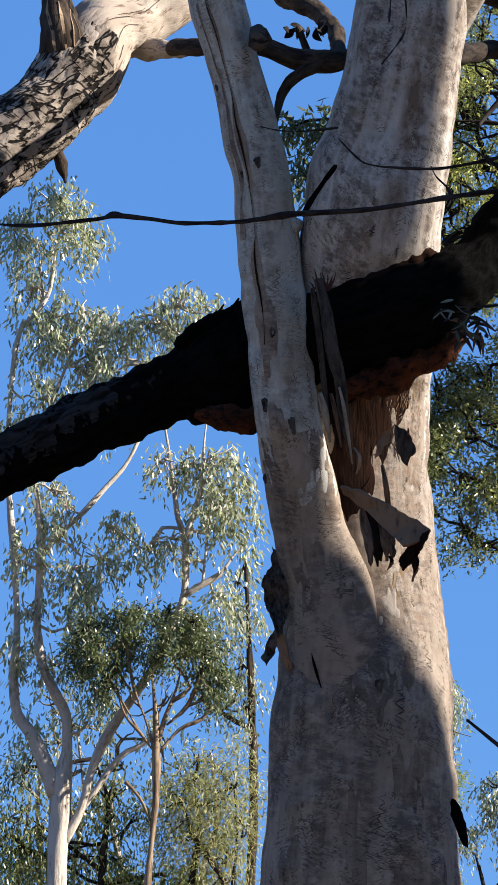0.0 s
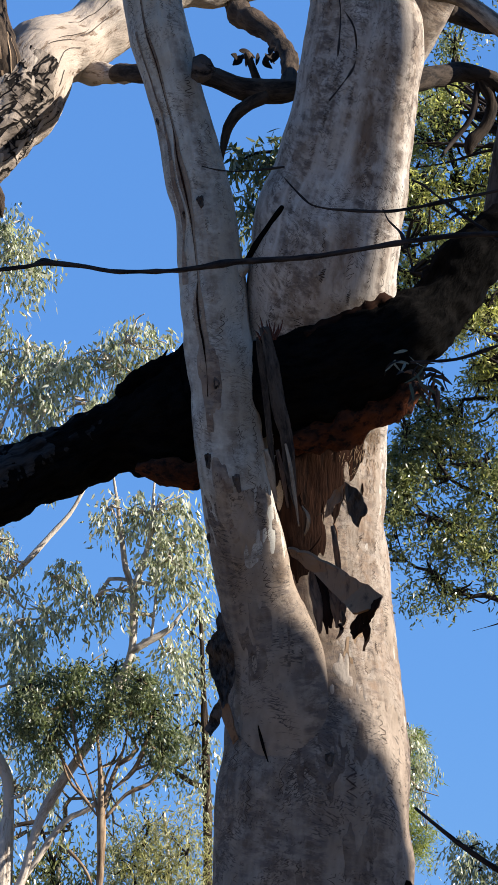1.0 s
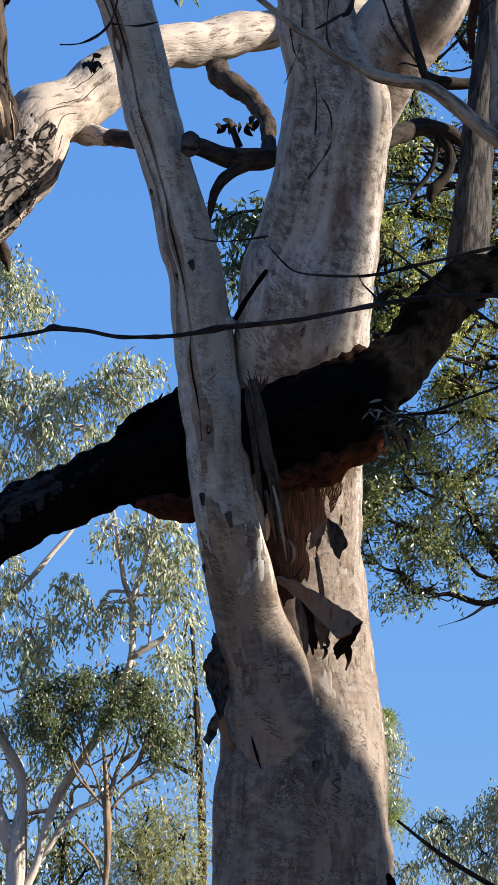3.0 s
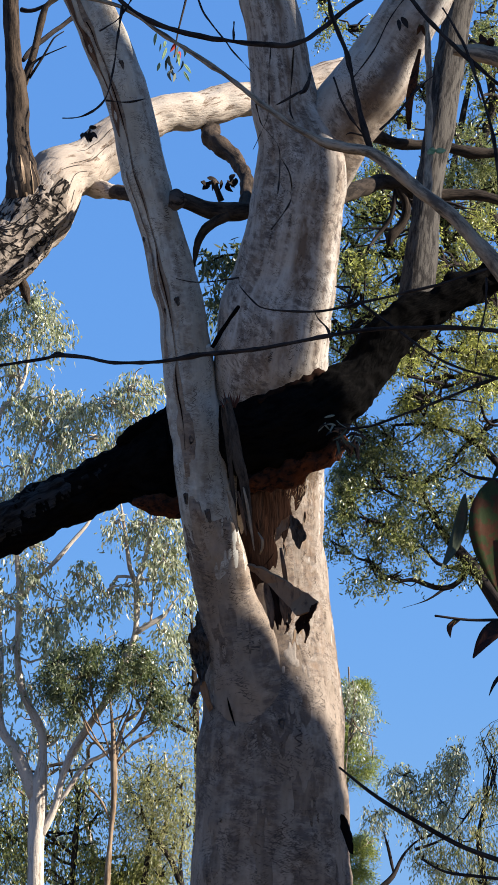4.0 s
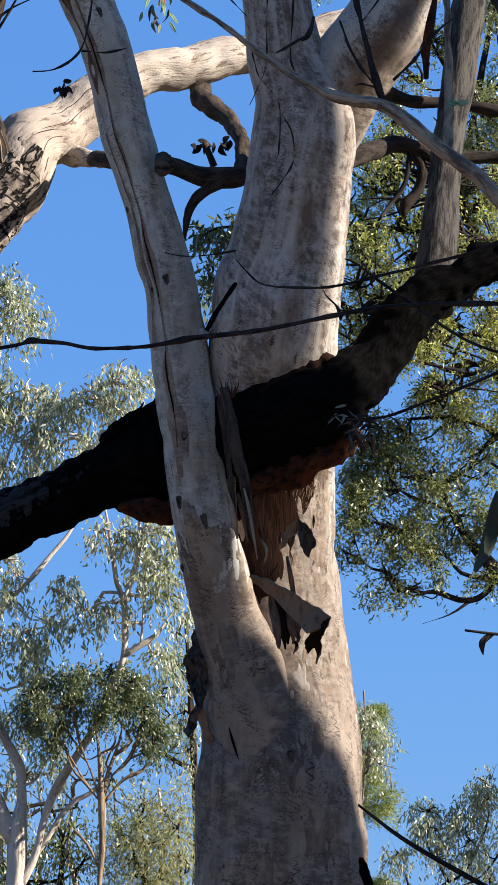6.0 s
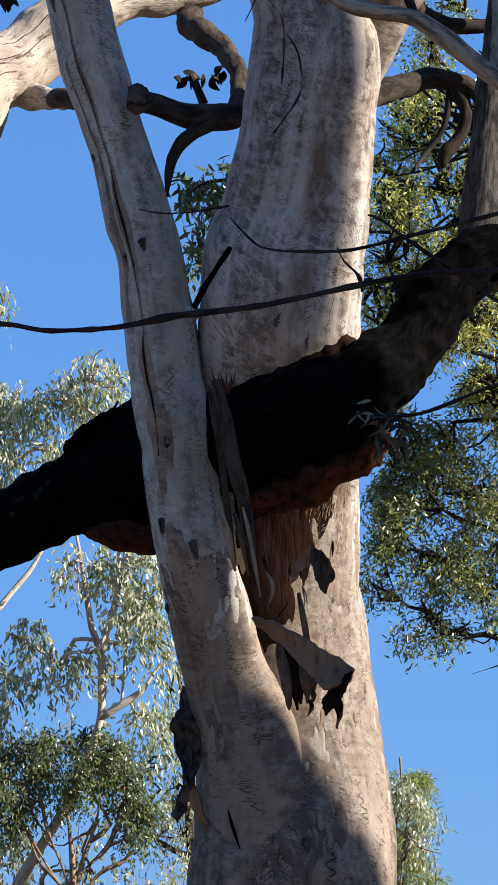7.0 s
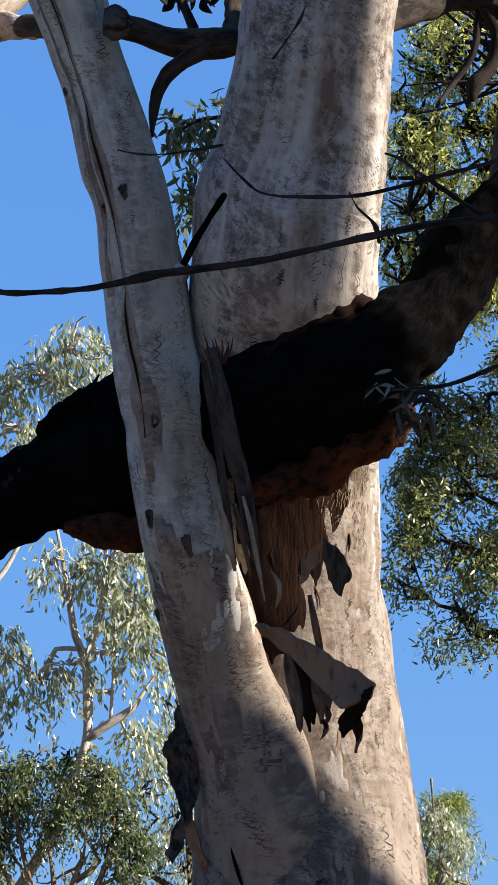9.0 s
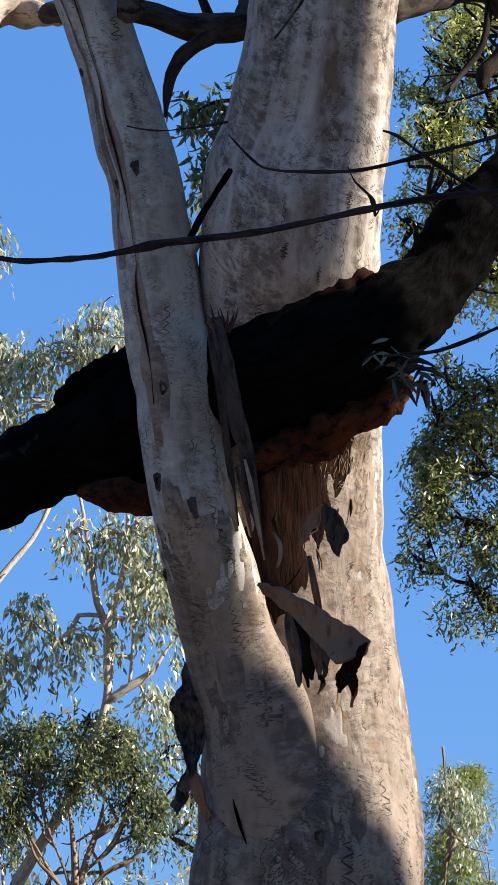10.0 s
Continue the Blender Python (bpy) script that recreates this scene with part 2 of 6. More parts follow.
M_WATTLE = leaf_material("fine_wattle_leaf", [(0.12, 0.12, 0.05), (0.32, 0.29, 0.13), (0.48, 0.44, 0.24), (0.19, 0.20, 0.085)], 0.45, 0.48, 0.4)
M_PINE = leaf_material("pine_needle", [(0.10, 0.12, 0.035), (0.24, 0.27, 0.075), (0.36, 0.37, 0.13), (0.15, 0.18, 0.05)], 0.5, 0.45, 0.3)

# ---- tools for building ----


def vnoise(p, seed=0):
    """Smooth lattice noise in -1..1 at the rows of p."""
    p = np.asarray(p, float)
    i = np.floor(p).astype(np.int64)
    f = p - i
    f = f * f * (3 - 2 * f)
    total = np.zeros(len(p))
    for c in range(8):
        o = np.array([c & 1, c >> 1 & 1, c >> 2 & 1])
        q = (i + o).astype(np.uint64)
        h = (q[:, 0] * np.uint64(73856093)) ^ (q[:, 1] * np.uint64(19349663)) ^ (q[:, 2] * np.uint64(83492791)) ^ np.uint64(seed * 2654435 + 97)
        h = (h * np.uint64(2246822519)) & np.uint64(0xFFFFFFFF)
        h = ((h >> np.uint64(15)) ^ h) * np.uint64(3266489917) & np.uint64(0xFFFFFFFF)
        h = (h >> np.uint64(13)) ^ h
        v = (h & np.uint64(0xFFFF)).astype(float) / 32767.5 - 1
        total += v * np.prod(np.where(o, f, 1 - f), axis=1)
    return total


def spline(ctrl, step):
    """Catmull-Rom through the rows of ctrl (x, y, z, radius), in even steps."""
    c = np.array(ctrl, float)
    if len(c) > 2:
        a, b = (np.linalg.norm(c[k + 1, :3] - c[k, :3]) for k in (0, 1))
        if a > 2.5 * b:
            cut = c[1] + (c[0] - c[1]) * (1.6 * b / a)
            return np.vstack([np.linspace(c[0], cut, max(3, int(a / step)))[:-1], spline(np.vstack([cut, c[1:]]), step)])
    c = np.vstack([2 * c[0] - c[1], c, 2 * c[-1] - c[-2]])
    c[0, 3], c[-1, 3] = c[1, 3], c[-2, 3]
    out = []
    for a in range(1, len(c) - 2):
        n = max(2, int(np.linalg.norm(c[a + 1, :3] - c[a, :3]) / step))
        t = (np.arange(n) / n)[:, None]
        p0, p1, p2, p3 = c[a - 1:a + 3]
        out.append(0.5 * (2 * p1 + (p2 - p0) * t + (2 * p0 - 5 * p1 + 4 * p2 - p3) * t * t + (3 * p1 - p0 - 3 * p2 + p3) * t ** 3))
    return np.vstack(out + [c[-2:-1]])


class Limb:
    """A round limb swept along a line, with lumps and furrows. Angle 0 of its section looks to -y."""

    def __init__(self, ctrl, ring=12, step=0.05, lump=0.0, lump_size=0.3, fine=0.0, fine_size=0.06, seed=0, furrow=0.0, furrows=9, flat=1.0):
        c = spline(ctrl, step)
        self.axis, self.r = c[:, :3], np.maximum(c[:, 3], 0.0008)
        self.tan = np.gradient(self.axis, axis=0)
        self.tan /= np.linalg.norm(self.tan, axis=1)[:, None] + 1e-9
        ref = np.tile([0.0, -1.0, 0.0], (len(c), 1))
        steep = np.abs(self.tan[:, 1]) > 0.93
        if steep.mean() > 0.3:
            ref[:] = (0, 0, 1)
        front = ref - self.tan * np.sum(ref * self.tan, axis=1)[:, None]
        self.front = front / (np.linalg.norm(front, axis=1)[:, None] + 1e-9)
        self.side = np.cross(self.tan, self.front)
        self.run = np.concatenate([[0], np.cumsum(np.linalg.norm(np.diff(self.axis, axis=0), axis=1))])
        self.ring, self.lump, self.lump_size, self.fine, self.fine_size, self.seed = ring, lump, lump_size, fine, fine_size, seed
        self.furrow, self.furrows, self.flat = furrow, furrows, flat

    def surface(self, s, ang, lift=0.0):
        """Points at lengths s and angles ang (arrays), lifted off the bark; also the flow coordinates."""
        s, ang = np.broadcast_arrays(np.asarray(s, float), np.asarray(ang, float))
        s, ang = s.ravel(), ang.ravel()
        at = lambda v: np.stack([np.interp(s, self.run, v[:, k]) for k in range(3)], 1)
        r = np.interp(s, self.run, self.r)
        fr, sd = at(self.front), at(self.side)
        q = at(self.axis) + (np.cos(ang)[:, None] * fr * self.flat + np.sin(ang)[:, None] * sd) * r[:, None]
        n = np.cos(ang)[:, None] * fr + np.sin(ang)[:, None] * sd * self.flat
        n /= np.linalg.norm(n, axis=1)[:, None] + 1e-9
        d = np.zeros(len(s))
        if self.lump:
            d += self.lump * vnoise(q / self.lump_size + 50, self.seed + 1) + 0.5 * self.lump * vnoise(q / self.lump_size * 2.1 + 80, self.seed + 2)
        if self.fine:
            d += self.fine * vnoise(q / self.fine_size + 90, self.seed + 3)
        if self.furrow:
            d -= self.furrow * np.abs(np.sin(ang * self.furrows + 2.5 * vnoise(q * 4 + 20, self.seed + 4)))
        rm = float(np.mean(self.r))
        fl = np.stack([rm * np.cos(ang), rm * np.sin(ang), s], 1)
        return q + n * (d + lift)[:, None], fl

    def at_height(self, z):
        """The length along the limb at the height z."""
        return float(np.interp(z, self.axis[:, 2], self.run))

    def mesh(self, name="limb"):
        m, k = len(self.run), self.ring
        ang = np.arange(k) / k * 2 * np.pi
        v, fl = self.surface(np.repeat(self.run, k), np.tile(ang, m))
        a = (np.arange(m - 1)[:, None] * k + np.arange(k)[None]).ravel()
        b = (np.arange(m - 1)[:, None] * k + (np.arange(k)[None] + 1) % k).ravel()
        faces = np.stack([a, b, b + k, a + k], 1)
        n0 = len(v)
        v = np.vstack([v, self.axis[:1], self.axis[-1:] + self.tan[-1:] * self.r[-1] * 0.6])
        fl = np.vstack([fl, [[0, 0, 0]], [[0, 0, self.run[-1]]]])
        caps = [(n0, (i + 1) % k, i) for i in range(k)] + [(n0 + 1, n0 - k + i, n0 - k + (i + 1) % k) for i in range(k)]
        return v, faces.tolist() + caps, fl


def mesh_data(name, v, faces, fl=None, smooth=True):
    me = bpy.data.meshes.new(name)
    me.from_pydata(np.asarray(v).tolist(), [], faces)
    if fl is not None:
        at = me.attributes.new("flow", 'FLOAT_VECTOR', 'POINT')
        at.data.foreach_set("vector", np.asarray(fl, np.float32).ravel())
    if smooth:
        me.polygons.foreach_set("use_smooth", np.ones(len(me.polygons), bool))
    me.update()
    return me


def part(name, data, mat, parent, label="", kind=""):
    """Links arrays (vertices, faces, flow) or a mesh as one object under a thing or a part."""
    me = data if isinstance(data, bpy.types.Mesh) else mesh_data(name, *data)
    me.materials.append(mat)
    ob = new(name, me)
    if parent is not None:
        ob.parent = parent
        if parent.parent is None:
            ob.matrix_parent_inverse = Matrix.Translation(parent.location).inverted()
    return tagged(ob, label, kind=kind)


def thing(name, at, label, category, group="", kind=""):
    ob = new(name)
    ob.location = at
    ob.empty_display_size = 0.1
    return tagged(ob, label, category, group, kind)


def joined(*pieces):
    v, f, fl, n = [], [], [], 0
    for pv, pf, pl in pieces:
        v.append(pv)
        f += [tuple(int(i) + n for i in face) for face in pf]
        fl.append(pl)
        n += len(pv)
    return np.vstack(v), f, np.vstack(fl)


def leaves(clumps, sprays, per, length, width, seed, droop=0.75, spread=0.16, sub=15):
    """Sprays of narrow drooping leaves inside round clumps (x, y, z, radius): each leaf curved like a sickle."""
    g = np.random.default_rng(seed)
    cl = np.repeat(np.array(clumps, float), sub, axis=0)
    off = g.normal(size=(len(cl), 3))
    off /= np.linalg.norm(off, axis=1)[:, None]
    cl[:, :3] += off * (cl[:, 3] * g.random(len(cl)) ** 0.5)[:, None] * 1.05
    cl[:, 3] *= g.uniform(0.12, 0.32, len(cl))
    wgt = cl[:, 3] ** 2
    pick = g.choice(len(cl), sprays, p=wgt / wgt.sum())
    u = g.normal(size=(sprays, 3))
    u /= np.linalg.norm(u, axis=1)[:, None]
    rad = cl[pick, 3] * g.random(sprays) ** 0.45 * g.uniform(0.8, 1.35, sprays)
    root = cl[pick, :3] + u * rad[:, None] * [1, 1, 0.85]
    root[:, 2] -= 0.15 * (rad - cl[pick, 3] * 0.5)
    out = u * [1, 1, 0.4] + g.normal(size=(sprays, 3)) * 0.5
    out /= np.linalg.norm(out, axis=1)[:, None]
    n = sprays * per
    k = np.repeat(np.arange(sprays), per)
    t = np.tile(np.linspace(0, 1, per), sprays)
    pos = root[k] + out[k] * (t * spread * 0.8)[:, None] - np.array([0, 0, 1.0]) * (t ** 1.6 * spread * (0.3 + 1.3 * droop))[:, None]
    pos += g.normal(size=(n, 3)) * spread * 0.15
    d = g.normal(size=(n, 3)) * (1 - droop) * 1.3 + out[k] * 0.25
    d[:, 2] -= droop
    d /= np.linalg.norm(d, axis=1)[:, None]
    w = np.cross(d, g.normal(size=(n, 3)))
    w /= np.linalg.norm(w, axis=1)[:, None]
    nn = np.cross(d, w)
    ln = length * g.uniform(0.55, 1.25, n)[:, None]
    wd = width * g.uniform(0.7, 1.2, n)[:, None]
    sick = ln * g.normal(size=(n, 1)) * 0.16
    rib = [pos + d * ln * q + w * sick * (q * q) - nn * ln * 0.10 * q * q for q in (0.0, 0.30, 0.66, 1.0)]
    v = np.stack([rib[0], rib[1] + w * wd * 0.5, rib[1] - w * wd * 0.5, rib[2] + w * wd * 0.36 + nn * wd * 0.1, rib[2] - w * wd * 0.36 + nn * wd * 0.1, rib[3]], 1).reshape(-1, 3)
    b = np.arange(n) * 6
    tri = np.stack([b, b + 2, b + 1, b + 1, b + 2, b + 3, b + 2, b + 4, b + 3, b + 3, b + 4, b + 5], 1).reshape(-1, 3)
    me = bpy.data.meshes.new("leaves")
    me.vertices.add(len(v))
    me.vertices.foreach_set("co", v.astype(np.float32).ravel())
    me.loops.add(tri.size)
    me.loops.foreach_set("vertex_index", tri.ravel().astype(np.int32))
    me.polygons.add(len(tri))
    me.polygons.foreach_set("loop_start", (np.arange(len(tri)) * 3).astype(np.int32))
    me.update(calc_edges=True)
    me.validate()
    return me, root


def twigs_to(clumps, hubs, seed, r=0.006, count=3):
    """Thin crooked twigs that run from the nearest hub into the clumps."""
    g = np.random.default_rng(seed)
    hubs = np.array(hubs, float)[:, :3]
    pieces = []
    for c in clumps:
        c = np.array(c, float)
        order = np.argsort(np.linalg.norm(hubs - c[:3], axis=1))
        for j in range(count):
            a = hubs[order[j % min(2, len(order))]]
            b = c[:3] + g.normal(size=3) * c[3] * 0.4
            sway = 0.10 * np.linalg.norm(b - a)
            m1 = a + (b - a) * 0.35 + g.normal(size=3) * sway
            m2 = a + (b - a) * 0.7 + g.normal(size=3) * sway
            rr = r * g.uniform(0.7, 1.3)
            pieces.append(Limb([(*a, rr * 1.3), (*m1, rr), (*m2, rr * 0.7), (*b, rr * 0.35)], 4, 0.06).mesh())
    return joined(*pieces)


# ---- ground ----
g = np.random.default_rng(5)
n = 81
gx = np.sinh(np.linspace(-5.2, 5.2, n)) * 8
gv = np.array([(x, y, 0) for y in gx for x in gx], float)
flat = np.exp(-((np.hypot(gv[:, 0], gv[:, 1])) / 60) ** 2)
gv[:, 2] = (vnoise(gv / 3.1, 4) * 0.05 + vnoise(gv / 11, 5) * 0.12) * flat - 0.1 * flat
gf = [(r * n + c, r * n + c + 1, (r + 1) * n + c + 1, (r + 1) * n + c) for r in range(n - 1) for c in range(n - 1)]
m, t, b = material("leaf_litter", 0.95)
tc = t.nodes.new("ShaderNodeTexCoord").outputs["Object"]
lit = noise_of(t, tc, 14, 8, 0.7)
t.links.new(mix(t, ramp(t, lit, [(0.35, 0.0), (0.65, 1.0)]), (0.08, 0.059, 0.038), (0.265, 0.197, 0.123)), b.inputs["Base Color"])
bump(t, b, lit, 0.8, 0.05)
ground = new("ground", mesh_data("ground", gv, gf))
ground.data.materials.append(m)
tagged(ground, "brown bush ground strewn with dry leaf litter", "ground", kind="structure")

# ---- the large gum ----


def patch(limb, z0, z1, a0, a1, lift, seed, edge=0.5, ragged=1.0, nu=70, nv=90):
    """A ragged skin on a limb between two heights and angles; its rim dips under the bark."""
    s0, s1 = limb.at_height(z0), limb.at_height(z1)
    u, w = np.meshgrid(np.linspace(0, 1, nu), np.linspace(0, 1, nv))
    u, w = u.ravel(), w.ravel()
    mask = 1 - np.hypot(2 * u - 1, 2 * w - 1) ** 2
    q, _ = limb.surface(s0 + (s1 - s0) * w, a0 + (a1 - a0) * u)
    mask = mask - edge + 0.7 * vnoise(q * [8, 8, 5] + 30, seed) * min(1, 0.4 + ragged) + ragged * (0.5 * vnoise(q * [30, 30, 12] + 30, seed + 1) + 0.4 * vnoise(q * [80, 80, 24] + 30, seed + 2))
    v, fl = limb.surface(s0 + (s1 - s0) * w, a0 + (a1 - a0) * u, lift * np.clip(mask * 2.5, -1.3, 1.0))
    f = [(r * nu + c, r * nu + c + 1, (r + 1) * nu + c + 1, (r + 1) * nu + c) for r in range(nv - 1) for c in range(nu - 1)]
    f = [q for q in f if max(mask[k] for k in q) > -0.25]
    return v, f, fl


def scribble(limb, z, ang, height, amp, turns, width, seed):
    """A zigzag track of a bark moth, a thin raised ribbon on the bark."""
    g = np.random.default_rng(seed)
    s0 = limb.at_height(z)
    k = turns * 4 + 1
    t = np.linspace(0, 1, k)
    saw = np.sin(np.linspace(0, turns * 2 * np.pi, k) + np.cumsum(g.normal(size=k)) * 0.35) * (0.3 + 0.7 * g.random(k))
    drift = g.normal() * 0.4
    r = float(np.interp(s0, limb.run, limb.r))
    sv = s0 - height * t + g.normal(size=k) * height * 0.012
    av = ang + (saw * amp + drift * amp * t) / r
    ds, da = np.gradient(sv), np.gradient(av) * r
    ln = np.hypot(ds, da) + 1e-9
    wv = width * (0.4 + 0.6 * np.sin(np.pi * np.clip(t, 0.04, 0.96))) / 2
    ps, pa = np.repeat(sv, 2), np.repeat(av, 2)
    sg = np.tile([1, -1], k)
    ps = ps + sg * np.repeat(da / ln * wv, 2)
    pa = pa - sg * np.repeat(ds / ln * wv, 2) / r
    v, fl = limb.surface(ps, pa, 0.0045)
    return v, [(2 * i, 2 * i + 1, 2 * i + 3, 2 * i + 2) for i in range(k - 1)], fl


def dashes(limb, z0, z1, a0, a1, clusters, seed, size=1.0):
    """Rows of short slanting scratches where moth tracks have healed over."""
    g = np.random.default_rng(seed)
    ps, pa, n = [], [], 0
    for c in range(clusters):
        band = a0 + (a1 - a0) * (0.08, 0.30, 0.36, 0.58, 0.66, 0.90)[int(g.integers(6))]
        s0, ang = limb.at_height(g.uniform(z0, z1)), band + g.normal() * 0.11
        r = float(np.interp(s0, limb.run, limb.r))
        gap, ln = g.uniform(0.005, 0.010) * size, g.uniform(0.010, 0.024) * size
        slant, drift = g.choice([-1, 1], p=[0.3, 0.7]) * g.uniform(0.5, 1.25), g.normal() * 0.5
        stacked = g.random() < 0.7
        slant *= 0.55 if stacked else 1.0
        for i in range(int(g.integers(3, 13))):
            cx, cy = i * gap + g.normal() * gap * 0.25, i * gap * drift + g.normal() * ln * 0.22
            if stacked:
                cx, cy = g.normal() * ln * 0.35 + i * gap * drift * 0.25, -i * gap * 1.15 + g.normal() * gap * 0.3
            h, sl = ln * g.uniform(0.35, 1.15) / 2, slant + g.normal() * 0.25
            w = g.uniform(0.0007, 0.0018) * size
            dx, dy = math.cos(sl), math.sin(sl)
            hook = g.normal() * 0.3 * h
            for k, q in ((-1, 0.35), (0, 1.0), (1, 0.3)):
                mx, my = cx + dx * h * k - dy * hook * (k * k - 0.5), cy + dy * h * k + dx * hook * (k * k - 0.5)
                for e in (1, -1):
                    ps.append(s0 + my + dx * w * q * e)
                    pa.append(ang + (mx - dy * w * q * e) / r)
            n += 1
    v, fl = limb.surface(np.array(ps), np.array(pa), 0.0042)
    f = [(6 * i + o, 6 * i + o + 1, 6 * i + o + 3, 6 * i + o + 2) for i in range(n) for o in (0, 2)]
    return v, f, fl


def seam(limb, z0, z1, ang, width, seed, wander=0.12, lift=0.002):
    """A long split in the bark, drawn as a narrow sunken-edged ribbon."""
    n = 60
    z = np.linspace(z0, z1, n)
    s = np.array([limb.at_height(q) for q in z])
    a = ang + wander * vnoise(np.stack([s * 2.2, s * 0, s * 0 + seed], 1), seed) + 0.05 * vnoise(np.stack([s * 12, s * 0, s * 0 + seed], 1), seed)
    r = np.interp(s, limb.run, limb.r)
    w = width * np.clip(0.5 + 0.5 * vnoise(np.stack([s * 9, s * 0, s * 0 + seed + 9], 1), seed), 0.15, 1) / r / 2
    v, fl = limb.surface(np.repeat(s, 2), np.repeat(a, 2) + np.tile([-1, 1], n) * np.repeat(w, 2), lift)
    return v, [(2 * i, 2 * i + 1, 2 * i + 3, 2 * i + 2) for i in range(n - 1)], fl


def knot(limb, z, ang, size, tall=1.0, rise=0.10):
    """A healed branch scar: a raised rim round a sunken heart."""
    s0 = limb.at_height(z)
    r = float(np.interp(s0, limb.run, limb.r))
    rings, k = 7, 18
    rr = np.repeat(np.linspace(0.02, 1, rings), k)
    th = np.tile(np.arange(k) / k * 2 * np.pi, rings)
    wob = (1 + 0.18 * np.sin(3 * th + z * 7) + 0.12 * np.sin(7 * th + z * 19)) * (0.75 + 0.25 * np.abs(np.sin(th)))
    h = size * rise * 3 * np.exp(-((rr - 0.62) / 0.22) ** 2) + 0.0015 - 0.005 * (rr > 0.9)
    v, fl = limb.surface(s0 + rr * wob * size * tall * np.sin(th), ang + rr * wob * size * np.cos(th) / r, h)
    f = [(i * k + j, i * k + (j + 1) % k, (i + 1) * k + (j + 1) % k, (i + 1) * k + j) for i in range(rings - 1) for j in range(k)]
    return v, f, fl


def slab(points, thick, seed, warp=0.012, cuts=4):
    """A curled scrap of bark: a flat outline given thickness, fine cuts and a warp."""
    bm = bmesh.new()
    vs = [bm.verts.new(p) for p in points]
    face = bm.faces.new(vs)
    bmesh.ops.triangulate(bm, faces=[face])
    bmesh.ops.subdivide_edges(bm, edges=bm.edges[:], cuts=cuts, use_grid_fill=True)
    bm.normal_update()
    co = np.array([v.co[:] for v in bm.verts])
    d = vnoise(co * 11 + 40, seed) * warp + vnoise(co * 35 + 40, seed + 1) * warp * 0.4
    for v, k in zip(bm.verts, d):
        v.co += Vector((0.15, 1, 0.2)) * float(k)
    rim = [v for v in bm.verts if v.is_boundary]
    for v in rim:
        v.co += Vector((float(noise.noise(v.co * 40)), 0, float(noise.noise(v.co * 40 + Vector((9, 0, 0)))))) * 0.008
    bmesh.ops.solidify(bm, geom=bm.faces[:], thickness=thick)
    me = bpy.data.meshes.new("slab")
    bm.to_mesh(me)
    co = np.array([v.co[:] for v in bm.verts])
    bm.free()
    at = me.attributes.new("flow", 'FLOAT_VECTOR', 'POINT')
    at.data.foreach_set("vector", co.astype(np.float32).ravel())
    return me


def crooked(ctrl, seed, amount=0.12):
    """The same line with small kinks, nodes and uneven thickness."""
    g = np.random.default_rng(seed)
    c = spline(ctrl, 0.055)
    k = len(c)
    c[1:-1, :3] += g.normal(size=(k - 2, 3)) * np.minimum(c[1:-1, 3:4] * amount, 0.0016)
    c[:, 3] *= g.uniform(0.9, 1.08, k) * np.where(g.random(k) < 0.10, 1.25, 1.0)
    return [tuple(p) for p in c]


def limb(name, ctrl, mat, parent, label="", ring=10, step=0.03, **shape):
    return part(name, Limb(ctrl, ring, step, **shape).mesh(), mat, parent, label)


gum = thing("gum_tree", (0.000, 5.464, 0), "large pale scribbly gum with charred limb and stained bark", "tree")
TRUNK = Limb([(0.082, 5.740, -0.250, 0.5874), (0.084, 5.661, 0.252, 0.5108), (0.087, 5.586, 0.783, 0.4597), (0.090, 5.515, 1.289, 0.4265), (0.092, 5.455, 1.719, 0.4035), (0.094, 5.401, 2.098, 0.3882), (0.095, 5.355, 2.427, 0.3754), (0.096, 5.330, 2.604, 0.3677), (0.096, 5.308, 2.761, 0.3627), (0.094, 5.297, 2.933, 0.3526), (0.096, 5.280, 3.187, 0.3337), (0.092, 5.263, 3.442, 0.3213), (0.091, 5.297, 3.702, 0.2967), (0.076, 5.311, 3.960, 0.2807), (0.054, 5.275, 4.217, 0.2703), (0.049, 5.240, 4.471, 0.2627), (0.049, 5.211, 4.675, 0.2652), (0.064, 5.114, 4.843, 0.2669), (0.073, 4.966, 5.080, 0.2551), (0.089, 4.905, 5.199, 0.2533), (0.102, 4.879, 5.323, 0.2494), (0.140, 4.850, 5.455, 0.2264), (0.165, 4.817, 5.609, 0.2162), (0.180, 4.791, 5.765, 0.2161), (0.203, 4.764, 5.922, 0.2110), (0.188, 4.742, 6.053, 0.1906), (0.144, 4.720, 6.185, 0.1575), (0.120, 4.697, 6.323, 0.1372), (0.099, 4.679, 6.448, 0.1333), (0.079, 4.661, 6.574, 0.1270), (0.050, 4.644, 6.700, 0.1219), (0.023, 4.668, 6.915, 0.1172), (0.000, 4.654, 7.489, 0.1077), (0.028, 4.649, 8.064, 0.0766)], 88, 0.018, 0.014, 0.24, 0.003, 0.05, 3, flat=0.75)
trunk = part("trunk", TRUNK.mesh(), M_GUM, gum)
LEADER = Limb([(0.182, 4.973, 5.651, 0.1025), (0.207, 4.946, 5.777, 0.1434), (0.274, 4.913, 5.932, 0.1434), (0.362, 4.804, 6.133, 0.1632), (0.505, 4.678, 6.313, 0.1675), (0.606, 4.635, 6.469, 0.1496), (0.691, 4.596, 6.611, 0.1342), (0.821, 4.564, 6.836, 0.1292), (0.985, 4.518, 7.162, 0.1190)], 56, 0.02, 0.012, 0.22, 0.003, 0.05, 11)
